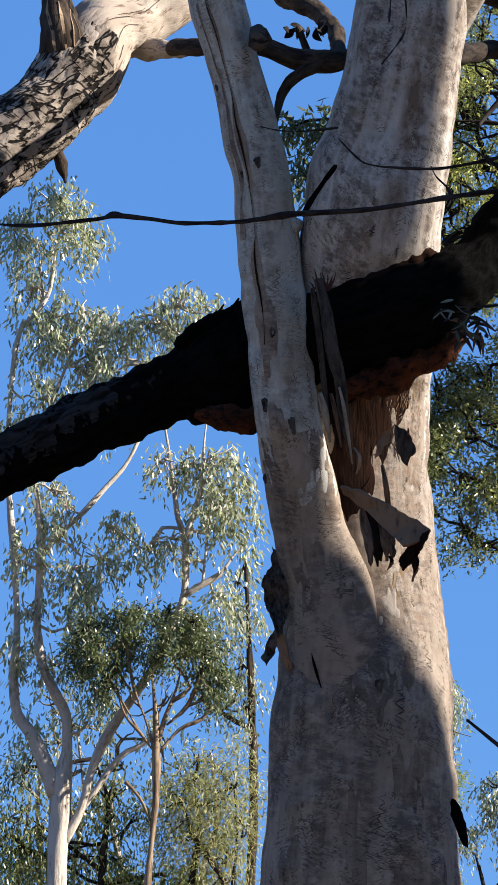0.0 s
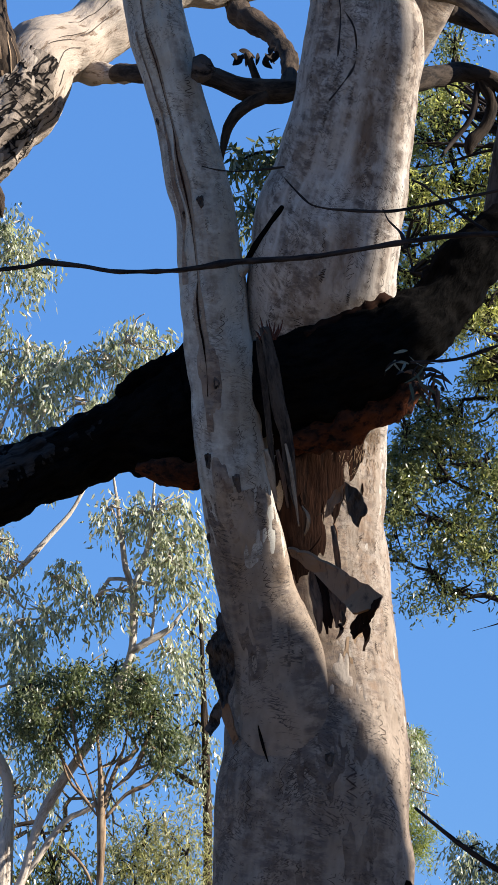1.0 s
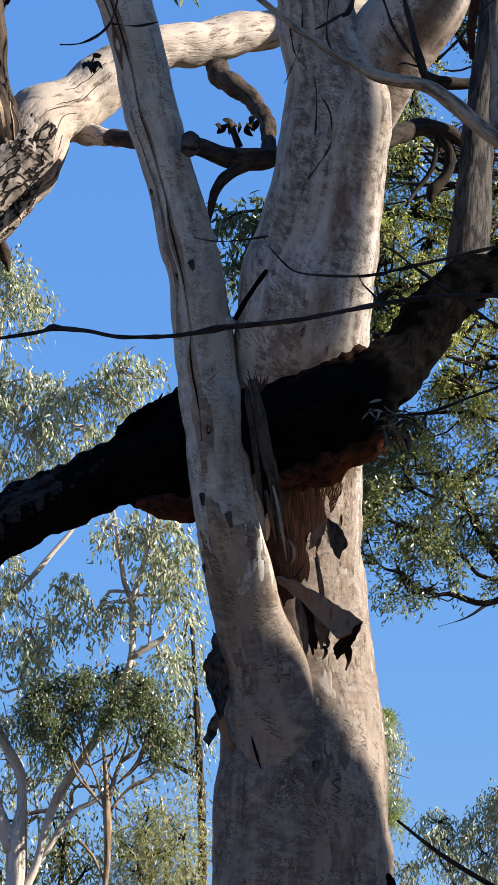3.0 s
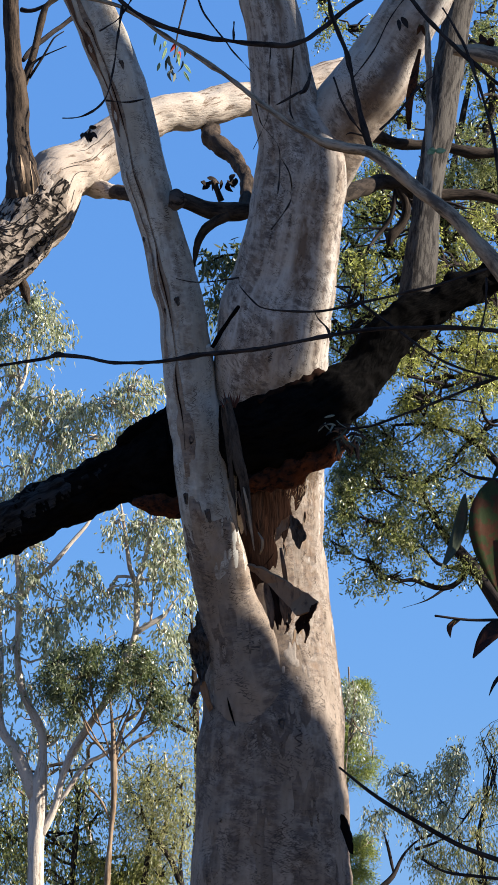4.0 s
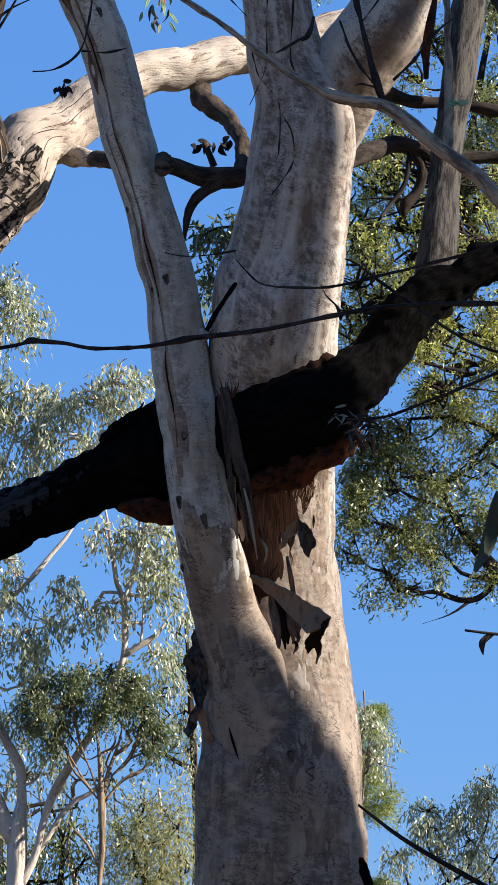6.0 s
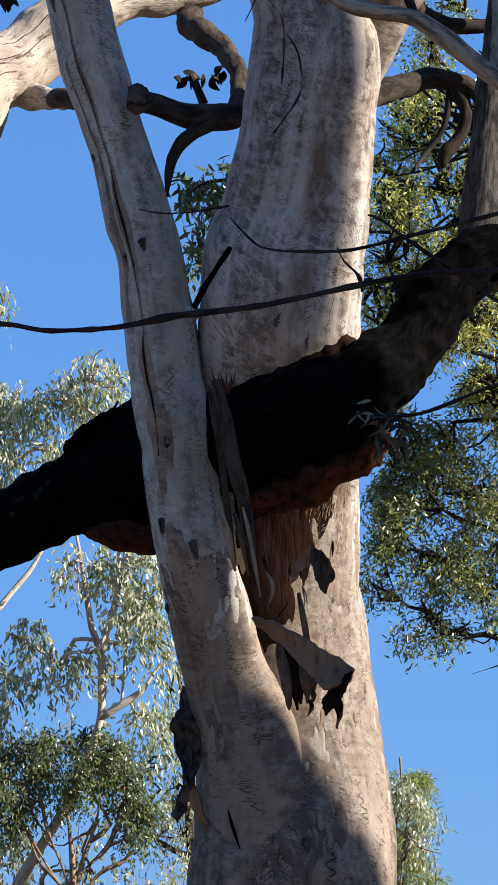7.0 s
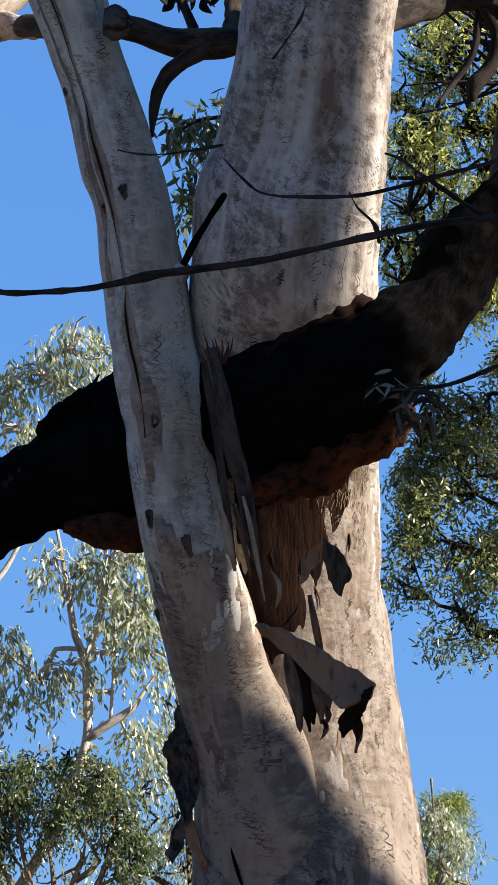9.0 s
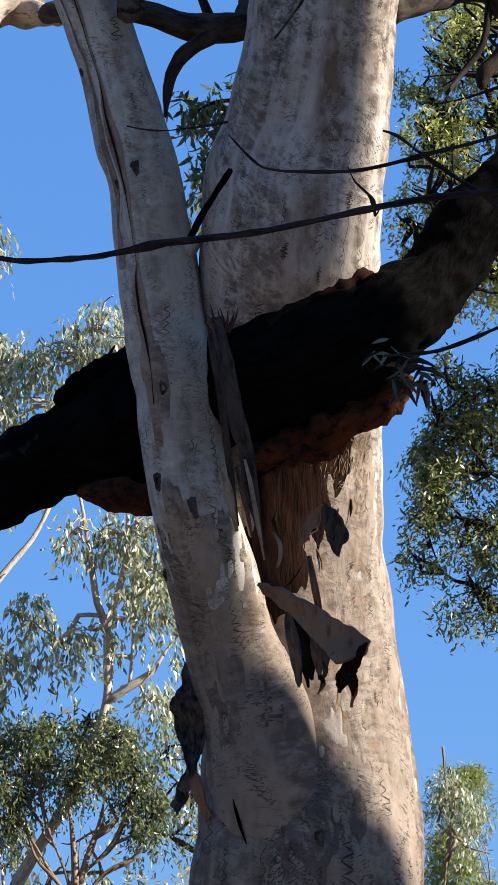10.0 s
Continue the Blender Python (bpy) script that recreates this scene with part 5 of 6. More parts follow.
far_tree("thicket of thin-stemmed young gums with bright leaves", [
    ("trunk", [(-1.215, 6.456, -0.250, 0.0383), (-1.093, 6.697, 2.735, 0.0151), (-1.061, 6.714, 3.002, 0.0123), (-1.081, 6.732, 3.281, 0.0096), (-1.049, 6.752, 3.556, 0.0055)]),
    ("stem", [(-0.997, 6.481, -0.250, 0.0378), (-0.907, 6.729, 2.731, 0.0135), (-0.937, 6.745, 3.003, 0.0110), (-0.901, 6.763, 3.279, 0.0083), (-0.929, 6.785, 3.559, 0.0041)]),
    ("stem", [(-0.848, 6.456, -0.250, 0.0383), (-0.766, 6.697, 2.735, 0.0122), (-0.745, 6.714, 3.002, 0.0109), (-0.794, 6.728, 3.226, 0.0082), (-0.774, 6.745, 3.470, 0.0041)]),
    ("stem", [(-0.459, 6.456, -0.250, 0.0383), (-0.410, 6.697, 2.735, 0.0136), (-0.436, 6.714, 3.002, 0.0109), (-0.384, 6.728, 3.226, 0.0082), (-0.410, 6.747, 3.496, 0.0041)]),
], [(rb.uniform(-1.29, -0.29), rb.uniform(6.40, 6.75), rb.uniform(2.43, 3.72), rb.uniform(0.10, 0.18)) for k in range(34)],
    M_PALE, M_LEAF, 240, 15, (0.029, 0.0085), 271, "gum_sapling", 0.0033, 4, 0.072, fine=M_BARE, boughs=14)
far_tree("low yellow-green bush below the far trees", [
    ("trunk", [(-0.740, 6.314, -0.250, 0.0329), (-0.655, 6.515, 2.754, 0.0135), (-0.613, 6.521, 2.886, 0.0094), (-0.586, 6.525, 2.993, 0.0055)]),
], [(-0.561, 6.521, 2.916, 0.1215), (-0.692, 6.521, 2.901, 0.1217), (-0.480, 6.525, 2.993, 0.0816), (-0.764, 6.528, 3.023, 0.0814), (-0.587, 6.517, 2.809, 0.1217), (-1.145, 6.530, 3.091, 0.0810)], M_TWIG, M_LEAF_GOLD, 800, 12, (0.0255, 0.0078), 251, "bush", 0.0035, 4)
far_tree("leafy gum with dark crooked limbs and hanging foliage", [
    ("trunk", [(2.638, 6.361, -0.250, 0.0962), (2.199, 6.589, 2.995, 0.0595), (1.856, 6.622, 3.546, 0.0520), (1.420, 6.650, 3.928, 0.0467), (1.275, 6.662, 4.083, 0.0442), (1.113, 6.683, 4.316, 0.0358), (0.994, 6.697, 4.463, 0.0279), (0.905, 6.708, 4.571, 0.0151), (0.811, 6.728, 4.772, 0.0096)]),
    ("limb", [(1.072, 6.687, 4.353, 0.0154), (0.974, 6.688, 4.378, 0.0124), (0.891, 6.690, 4.402, 0.0096), (0.821, 6.699, 4.487, 0.0069)]),
    ("limb", [(1.028, 6.686, 4.347, 0.0124), (0.962, 6.681, 4.291, 0.0110), (0.879, 6.680, 4.285, 0.0096), (0.774, 6.684, 4.322, 0.0083), (0.685, 6.681, 4.303, 0.0055)]),
    ("limb", [(0.924, 6.679, 4.278, 0.0069), (0.838, 6.675, 4.222, 0.0055), (0.723, 6.671, 4.184, 0.0028)]),
    ("limb", [(1.338, 6.653, 3.960, 0.0301), (1.333, 6.693, 4.433, 0.0248), (1.243, 6.730, 4.795, 0.0192), (1.079, 6.752, 4.996, 0.0152), (0.885, 6.763, 5.080, 0.0111), (0.691, 6.763, 5.080, 0.0069)]),
    ("limb", [(1.280, 6.714, 4.654, 0.0169), (1.222, 6.772, 5.169, 0.0139), (1.113, 6.800, 5.396, 0.0111), (1.000, 6.831, 5.627, 0.0070)]),
], [(0.405, 6.700, 4.760, 0.0800), (0.425, 6.700, 4.630, 0.0700), (0.445, 6.710, 4.860, 0.0850), (0.480, 6.720, 4.960, 0.0800), (0.410, 6.690, 4.520, 0.0550), (0.510, 6.750, 5.110, 0.0850), (0.570, 6.760, 5.020, 0.0800), (0.473, 6.721, 4.714, 0.1039), (0.589, 6.728, 4.772, 0.1313), (0.547, 6.708, 4.571, 0.1106), (0.684, 6.708, 4.584, 0.1313), (0.573, 6.690, 4.389, 0.0961), (0.658, 6.684, 4.334, 0.0754), (0.772, 6.697, 4.475, 0.1031), (0.868, 6.714, 4.654, 0.1449), (0.776, 6.737, 4.854, 0.1453), (0.665, 6.750, 4.984, 0.1245), (0.550, 6.745, 4.939, 0.0967),
    (0.954, 6.739, 4.871, 0.1451), (1.123, 6.758, 5.051, 0.1457), (0.889, 6.763, 5.096, 0.1247), (1.059, 6.783, 5.256, 0.1250), (0.774, 6.777, 5.212, 0.0972), (1.169, 6.714, 4.654, 0.1243), (1.006, 6.714, 4.654, 0.1106), (1.124, 6.693, 4.420, 0.0826), (0.986, 6.690, 4.402, 0.0756), (1.196, 6.800, 5.396, 0.1113)],
    M_TWIG, M_LEAF_OLIVE, 1900, 15, (0.025, 0.0072), 281, "gum_tree", 0.0049, 9, 0.074, 0.5, boughs=14)
rt = np.random.default_rng(310)
far_tree("sunlit yellow-green gum behind the trunk", [
    ("trunk", [(2.175, 6.407, -0.250, 0.0939), (1.884, 6.668, 3.276, 0.0411), (1.684, 6.757, 4.385, 0.0386), (1.339, 6.876, 5.412, 0.0307), (1.091, 6.933, 5.817, 0.0236), (0.940, 6.970, 6.050, 0.0210), (1.016, 7.056, 6.556, 0.0171), (1.109, 7.144, 7.012, 0.0113)]),
    ("limb", [(1.104, 6.931, 5.802, 0.0169), (0.838, 6.946, 5.905, 0.0140), (0.703, 6.950, 5.935, 0.0112), (0.562, 6.957, 5.964, 0.0085), (0.448, 6.970, 6.050, 0.0056)]),
    ("limb", [(0.938, 6.961, 5.993, 0.0167), (1.096, 6.990, 6.169, 0.0142), (1.215, 7.030, 6.409, 0.0113), (1.251, 7.095, 6.767, 0.0071)]),
    ("limb", [(0.703, 6.950, 5.935, 0.0098), (0.644, 6.979, 6.112, 0.0085), (0.706, 7.010, 6.290, 0.0056)]),
    ("limb", [(1.016, 7.056, 6.556, 0.0111), (0.853, 7.095, 6.767, 0.0099), (0.596, 7.144, 7.012, 0.0086), (0.370, 7.184, 7.197, 0.0057)]),
], [(0.561, 6.981, 6.126, 0.1341), (0.649, 6.961, 5.993, 0.1194), (0.508, 6.994, 6.197, 0.0777), (0.587, 6.924, 5.758, 0.1124), (0.507, 6.909, 5.642, 0.0981), (0.679, 6.990, 6.169, 0.0986), (1.024, 6.968, 6.036, 0.1129), (1.144, 7.012, 6.304, 0.1128), (1.195, 7.082, 6.694, 0.1137), (1.108, 7.064, 6.601, 0.1135), (1.024, 6.933, 5.817, 0.0985),
    (0.734, 7.076, 6.662, 0.0712), (1.196, 6.968, 6.036, 0.0985), (0.371, 7.170, 7.136, 0.0789), (0.342, 7.199, 7.274, 0.0789), (1.041, 6.891, 5.526, 0.1328), (0.952, 6.909, 5.642, 0.0912), (0.695, 6.876, 5.412, 0.0841), (1.170, 6.904, 5.613, 0.0982), (0.448, 6.942, 5.877, 0.1052), (0.565, 6.945, 5.896, 0.1057), (0.701, 6.924, 5.758, 0.1124), (0.612, 6.903, 5.607, 0.1052), (0.479, 6.884, 5.463, 0.1051), (0.788, 6.890, 5.520, 0.0978), (0.420, 6.974, 6.079, 0.0988), (0.598, 7.005, 6.271, 0.0848), (0.846, 6.939, 5.862, 0.0981), (0.891, 6.890, 5.520, 0.1047), (0.421, 6.915, 5.683, 0.0983), (0.569, 7.170, 7.136, 0.0717), (1.227, 7.157, 7.074, 0.1144)]
    + [(rt.uniform(0.40, 1.20), rt.uniform(6.35, 6.75), rt.uniform(5.05, 6.35), rt.uniform(0.07, 0.13)) for k in range(34)]
    + [(rt.uniform(0.42, 0.72), rt.uniform(6.45, 6.8), rt.uniform(5.2, 6.35), rt.uniform(0.07, 0.11)) for k in range(12)],
    M_TWIG, M_LEAF_GOLD, 2500, 15, (0.0225, 0.0068), 311, "gum_tree", 0.0058, 8, 0.060, 0.45, boughs=22)
far_tree("grey-green gum with dark twisting branches", [
    ("trunk", [(2.60, 6.60, -0.250, 0.0980), (2.25, 6.75, 3.300, 0.0520), (1.75, 6.86, 5.000, 0.0420), (1.36, 6.92, 5.780, 0.0330), (1.20, 6.96, 6.080, 0.0280), (1.12, 7.00, 6.420, 0.0220), (1.18, 7.05, 6.750, 0.0170), (1.10, 7.10, 7.150, 0.0120)]),
    ("limb", [(1.22, 6.96, 6.05, 0.0200), (1.08, 6.95, 6.12, 0.0180), (0.98, 6.93, 6.02, 0.0160), (0.90, 6.92, 6.14, 0.0130), (0.80, 6.90, 6.16, 0.0100), (0.74, 6.90, 6.28, 0.0060)]),
    ("limb", [(1.13, 6.99, 6.38, 0.0170), (1.02, 6.97, 6.48, 0.0150), (0.98, 6.95, 6.62, 0.0120), (0.88, 6.94, 6.66, 0.0090), (0.80, 6.93, 6.80, 0.0050)]),
    ("limb", [(1.30, 6.93, 5.86, 0.0190), (1.16, 6.90, 5.74, 0.0160), (1.06, 6.88, 5.80, 0.0140), (0.98, 6.87, 5.70, 0.0110), (0.90, 6.86, 5.72, 0.0060)]),
    ("limb", [(1.16, 7.04, 6.68, 0.0150), (1.24, 7.03, 6.80, 0.0120), (1.20, 7.02, 6.95, 0.0090), (1.28, 7.02, 7.10, 0.0050)]),
], [(rt.uniform(0.60, 1.28), rt.uniform(6.5, 6.95), rt.uniform(5.75, 7.4), rt.uniform(0.07, 0.12)) for k in range(36)],
    M_TWIG, M_LEAF_OLIVE, 1150, 14, (0.0225, 0.0068), 321, "gum_tree", 0.0058, 7, 0.062, 0.45, boughs=20)
far_tree("open-crowned gum sapling with leaning forked trunk", [
    ("trunk", [(0.357, 6.554, -0.250, 0.0201), (0.460, 6.819, 2.701, 0.0127), (0.607, 6.828, 2.842, 0.0114), (0.682, 6.833, 2.912, 0.0107), (0.729, 6.839, 3.007, 0.0092), (0.791, 6.843, 3.075, 0.0068), (0.890, 6.848, 3.130, 0.0060), (0.959, 6.857, 3.256, 0.0046), (1.002, 6.866, 3.381, 0.0030), (0.993, 6.877, 3.509, 0.0023)]),
    ("limb", [(0.688, 6.833, 2.925, 0.0053), (0.656, 6.842, 3.069, 0.0045), (0.619, 6.851, 3.176, 0.0030), (0.576, 6.860, 3.290, 0.0023)]),
    ("limb", [(0.821, 6.845, 3.096, 0.0053), (0.779, 6.851, 3.176, 0.0045), (0.737, 6.857, 3.256, 0.0030), (0.749, 6.869, 3.400, 0.0023)]),
    ("limb", [(0.791, 6.840, 3.041, 0.0060), (0.905, 6.845, 3.082, 0.0053), (0.985, 6.849, 3.136, 0.0038), (1.073, 6.857, 3.256, 0.0023)]),
], [(0.736, 6.869, 3.400, 0.0830), (0.772, 6.862, 3.315, 0.0689), (0.913, 6.866, 3.381, 0.0964), (0.971, 6.873, 3.465, 0.0827), (1.004, 6.878, 3.529, 0.0623), (0.828, 6.853, 3.216, 0.0757), (0.913, 6.858, 3.276, 0.0824), (0.605, 6.853, 3.216, 0.0548)], M_TWIG, M_LEAF, 330, 15, (0.0249, 0.0070), 341, "gum_sapling", 0.0025, 7, 0.069)
far_tree("grey-green thicket tree with fine drooping twigs", [
    ("trunk", [(1.282, 6.707, -0.250, 0.0343), (1.161, 7.004, 2.741, 0.0193), (1.130, 7.019, 2.913, 0.0142), (1.105, 7.034, 3.106, 0.0097), (1.139, 7.051, 3.296, 0.0056)]),
    ("limb", [(1.138, 7.016, 2.880, 0.0096), (0.994, 7.020, 2.939, 0.0083), (0.831, 7.026, 3.004, 0.0055)]),
], [(1.115, 7.051, 3.296, 0.0971), (1.199, 7.049, 3.283, 0.0906), (1.169, 7.035, 3.126, 0.1109), (1.007, 7.034, 3.106, 0.1177), (0.899, 7.022, 2.965, 0.1176), (1.110, 7.020, 2.939, 0.1178), (1.010, 7.016, 2.867, 0.1244), (0.828, 7.029, 3.048, 0.0694), (1.208, 7.082, 3.638, 0.0768), (1.200, 7.071, 3.511, 0.0626)],
    M_TWIG, M_WATTLE, 430, 16, (0.0284, 0.0048), 371, "wattle", 0.0024, 7, 0.071)
far_tree("distant yellow-green pine-like tree", [
    ("trunk", [(0.521, 6.939, -0.250, 0.0377), (0.477, 7.282, 2.757, 0.0166), (0.476, 7.323, 3.173, 0.0128), (0.464, 7.365, 3.560, 0.0040)]),
    ("limb", [(0.475, 7.348, 3.399, 0.0056), (0.549, 7.355, 3.473, 0.0043), (0.603, 7.359, 3.501, 0.0028)]),
    ("limb", [(0.480, 7.309, 3.036, 0.0056), (0.557, 7.313, 3.078, 0.0042), (0.612, 7.316, 3.108, 0.0028)]),
], [(0.468, 7.393, 3.796, 0.0565), (0.477, 7.377, 3.663, 0.0635), (0.497, 7.365, 3.569, 0.0776), (0.560, 7.356, 3.484, 0.0566), (0.484, 7.354, 3.456, 0.0561), (0.557, 7.314, 3.084, 0.0772), (0.499, 7.302, 2.965, 0.0839), (0.521, 7.401, 3.861, 0.0638), (0.562, 7.387, 3.757, 0.0496)], M_BARE, M_PINE, 1100, 16, (0.028, 0.0034), 401, "pine_tree", 0.0016, 4, 0.07, 0.35, fine=M_BARE, boughs=0)
far_tree("slight young gum with a few pale leaf sprays", [
    ("trunk", [(0.435, 6.784, -0.250, 0.020), (0.435, 6.784, 2.823, 0.0100), (0.446, 6.720, 3.278, 0.0070), (0.468, 6.682, 3.549, 0.0050), (0.495, 6.655, 3.739, 0.0030), (0.485, 6.642, 3.834, 0.0020)]),
], [(0.468, 6.645, 3.812, 0.0411), (0.512, 6.652, 3.761, 0.0465), (0.545, 6.663, 3.685, 0.0411), (0.495, 6.666, 3.663, 0.0383), (0.528, 6.676, 3.590, 0.0328)], M_BARE, M_LEAF, 90, 12, (0.020, 0.0058), 431, "gum_sapling", 0.0016, 3, 0.06, fine=M_BARE, boughs=3)

# ---- leaves built one by one ----


def blade(base, tip, width, bend, turn, nu=5, nv=12):
    """One long gum leaf from base to tip: bent along its length, folded on the rib, with thickness."""
    a, b = np.array(base, float), np.array(tip, float)
    d = b - a
    ln = np.linalg.norm(d)
    d = d / ln
    w = np.cross(d, np.array([math.sin(turn), -math.cos(turn), 0.15]))
    w /= np.linalg.norm(w)
    up = np.cross(w, d)
    t = np.linspace(0, 1, nv)
    half = width / 2 * np.sin(np.pi * np.clip(t, 0.01, 0.985) ** 0.8) ** 0.8 + 0.0008
    u = np.linspace(-1, 1, nu)
    v = []
    for side in (1, -1):
        for i in range(nv):
            c = a + d * ln * t[i] + up * bend * ln * math.sin(np.pi * t[i]) + w * bend * 0.6 * ln * math.sin(np.pi * t[i])
            for x in u:
                v.append(c + w * x * half[i] + up * (abs(x) * half[i] * 0.3 + side * 0.0004))
    m = nu * nv
    f = []
    for i in range(nv - 1):
        for j in range(nu - 1):
            q = i * nu + j
            f.append((q, q + 1, q + nu + 1, q + nu))
            f.append((m + q, m + q + nu, m + q + nu + 1, m + q + 1))
    for i in range(nv - 1):
        f.append((i * nu, i * nu + nu, m + i * nu + nu, m + i * nu))
        f.append((i * nu + nu - 1, m + i * nu + nu - 1, m + i * nu + 2 * nu - 1, i * nu + 2 * nu - 1))
    v = np.array(v)
    return v, f, v.copy()


def blemished(name, green, brown, amount):
    m, t, b = material(name, 0.6)
    b.inputs["Specular IOR Level"].default_value = 0.08
    col = mix(t, ramp(t, noise_of(t, flow(t, 18, 18, 18), 1.0, 4), [(amount - 0.05, 0.0), (amount + 0.04, 1.0)]), green, brown)
    col = mix(t, 0.6, col, ramp(t, noise_of(t, flow(t, 120, 120, 60), 1.0, 3), [(0.3, 0.7), (0.7, 1.15)]), 'MULTIPLY')
    t.links.new(col, b.inputs["Base Color"])
    return m


M_BIG = blemished("blemished_leaf", (0.026, 0.036, 0.012), (0.055, 0.022, 0.011), 0.50)
M_RUST = blemished("rusty_leaf", (0.032, 0.012, 0.008), (0.018, 0.009, 0.006), 0.55)
M_SAGE = blemished("grey_green_leaf", (0.06, 0.07, 0.045), (0.08, 0.065, 0.045), 0.62)
M_PALELEAF = blemished("pale_leaf", (0.15, 0.16, 0.12), (0.18, 0.15, 0.11), 0.62)
M_DRY = blemished("dark_dead_leaf", (0.012, 0.010, 0.009), (0.022, 0.016, 0.013), 0.5)
M_FRESH = blemished("fresh_leaf", (0.22, 0.30, 0.16), (0.12, 0.18, 0.08), 0.55)
M_RED = blemished("red_leaf", (0.45, 0.06, 0.05), (0.30, 0.05, 0.04), 0.55)

# leaves and sprays on the large gum


def spray(at, count, length, width, mats, parent, name="leaf", seed=0, reach=0.05, down=0.8):
    g = np.random.default_rng(seed)
    for k in range(count):
        a = Vector(at) + Vector(g.normal(size=3) * reach * (1, 0.6, 1))
        d = Vector((g.normal() * 0.5, g.normal() * 0.3, -down + g.normal() * 0.35)).normalized()
        part(name, blade(a, a + d * length * g.uniform(0.6, 1.2), width * g.uniform(0.7, 1.2), g.normal() * 0.12, g.uniform(-1.2, 1.2)), mats[k % len(mats)], parent)


spray((0.338, 4.621, 4.798), 9, 0.07, 0.008, (M_PALELEAF, M_PALELEAF, M_DRY), gum, "leaf", 141, 0.022, 0.1)
spray((0.391, 4.603, 4.740), 9, 0.075, 0.010, (M_SAGE, M_DRY), gum, "leaf", 142, 0.03, 0.8)
spray((-0.196, 5.100, 5.944), 6, 0.04, 0.024, (M_DRY,), gum, "leaf", 143, 0.012, 0.2)
spray((-0.112, 5.102, 5.952), 9, 0.045, 0.026, (M_DRY,), gum, "leaf", 144, 0.016, 0.8)
limb("bark_scrap", [(-1.073, 5.468, 5.578, 0.0157), (-1.052, 5.474, 5.537, 0.0236), (-1.036, 5.480, 5.492, 0.0210), (-1.025, 5.486, 5.446, 0.0052)], M_BROWN, gum, "", 10, 0.01, lump=0.008, lump_size=0.03, seed=145, flat=0.4)
limb("leafy_twig", [(0.009, 5.252, 5.678, 0.0078), (-0.055, 5.225, 5.643, 0.0065), (-0.147, 5.208, 5.628, 0.0052), (-0.212, 5.201, 5.588, 0.0026)], M_TWIG, gum)
limb("leafy_twig", [(-0.027, 5.234, 5.655, 0.0065), (-0.092, 5.206, 5.539, 0.0052), (-0.149, 5.185, 5.424, 0.0026)], M_TWIG, gum)
me, roots = leaves([(-0.174, 5.208, 5.628, 0.0670), (-0.101, 5.201, 5.588, 0.0856), (-0.102, 5.186, 5.506, 0.0648), (-0.149, 5.172, 5.424, 0.0513), (-0.046, 5.214, 5.660, 0.0650)], 85, 11, 0.048, 0.0125, 146, 0.7, 0.09)
part("leaf_spray", me, M_LEAF_DARK, gum, "dark green hanging leaf spray", "stuff")
spray((-0.373, 5.307, 6.624), 9, 0.055, 0.014, (M_FRESH, M_PALELEAF, M_FRESH, M_RED), gum, "leaf", 147, 0.035, 1.5)
spray((-0.359, 5.280, 6.503), 10, 0.06, 0.016, (M_FRESH, M_SAGE, M_PALELEAF), gum, "leaf", 148, 0.032, 1.6)
limb("leafy_twig", [(-0.292, 5.429, 6.973, 0.0066), (-0.322, 5.376, 6.823, 0.0053), (-0.353, 5.326, 6.675, 0.0040), (-0.366, 5.293, 6.560, 0.0026)], M_TWIG, gum)

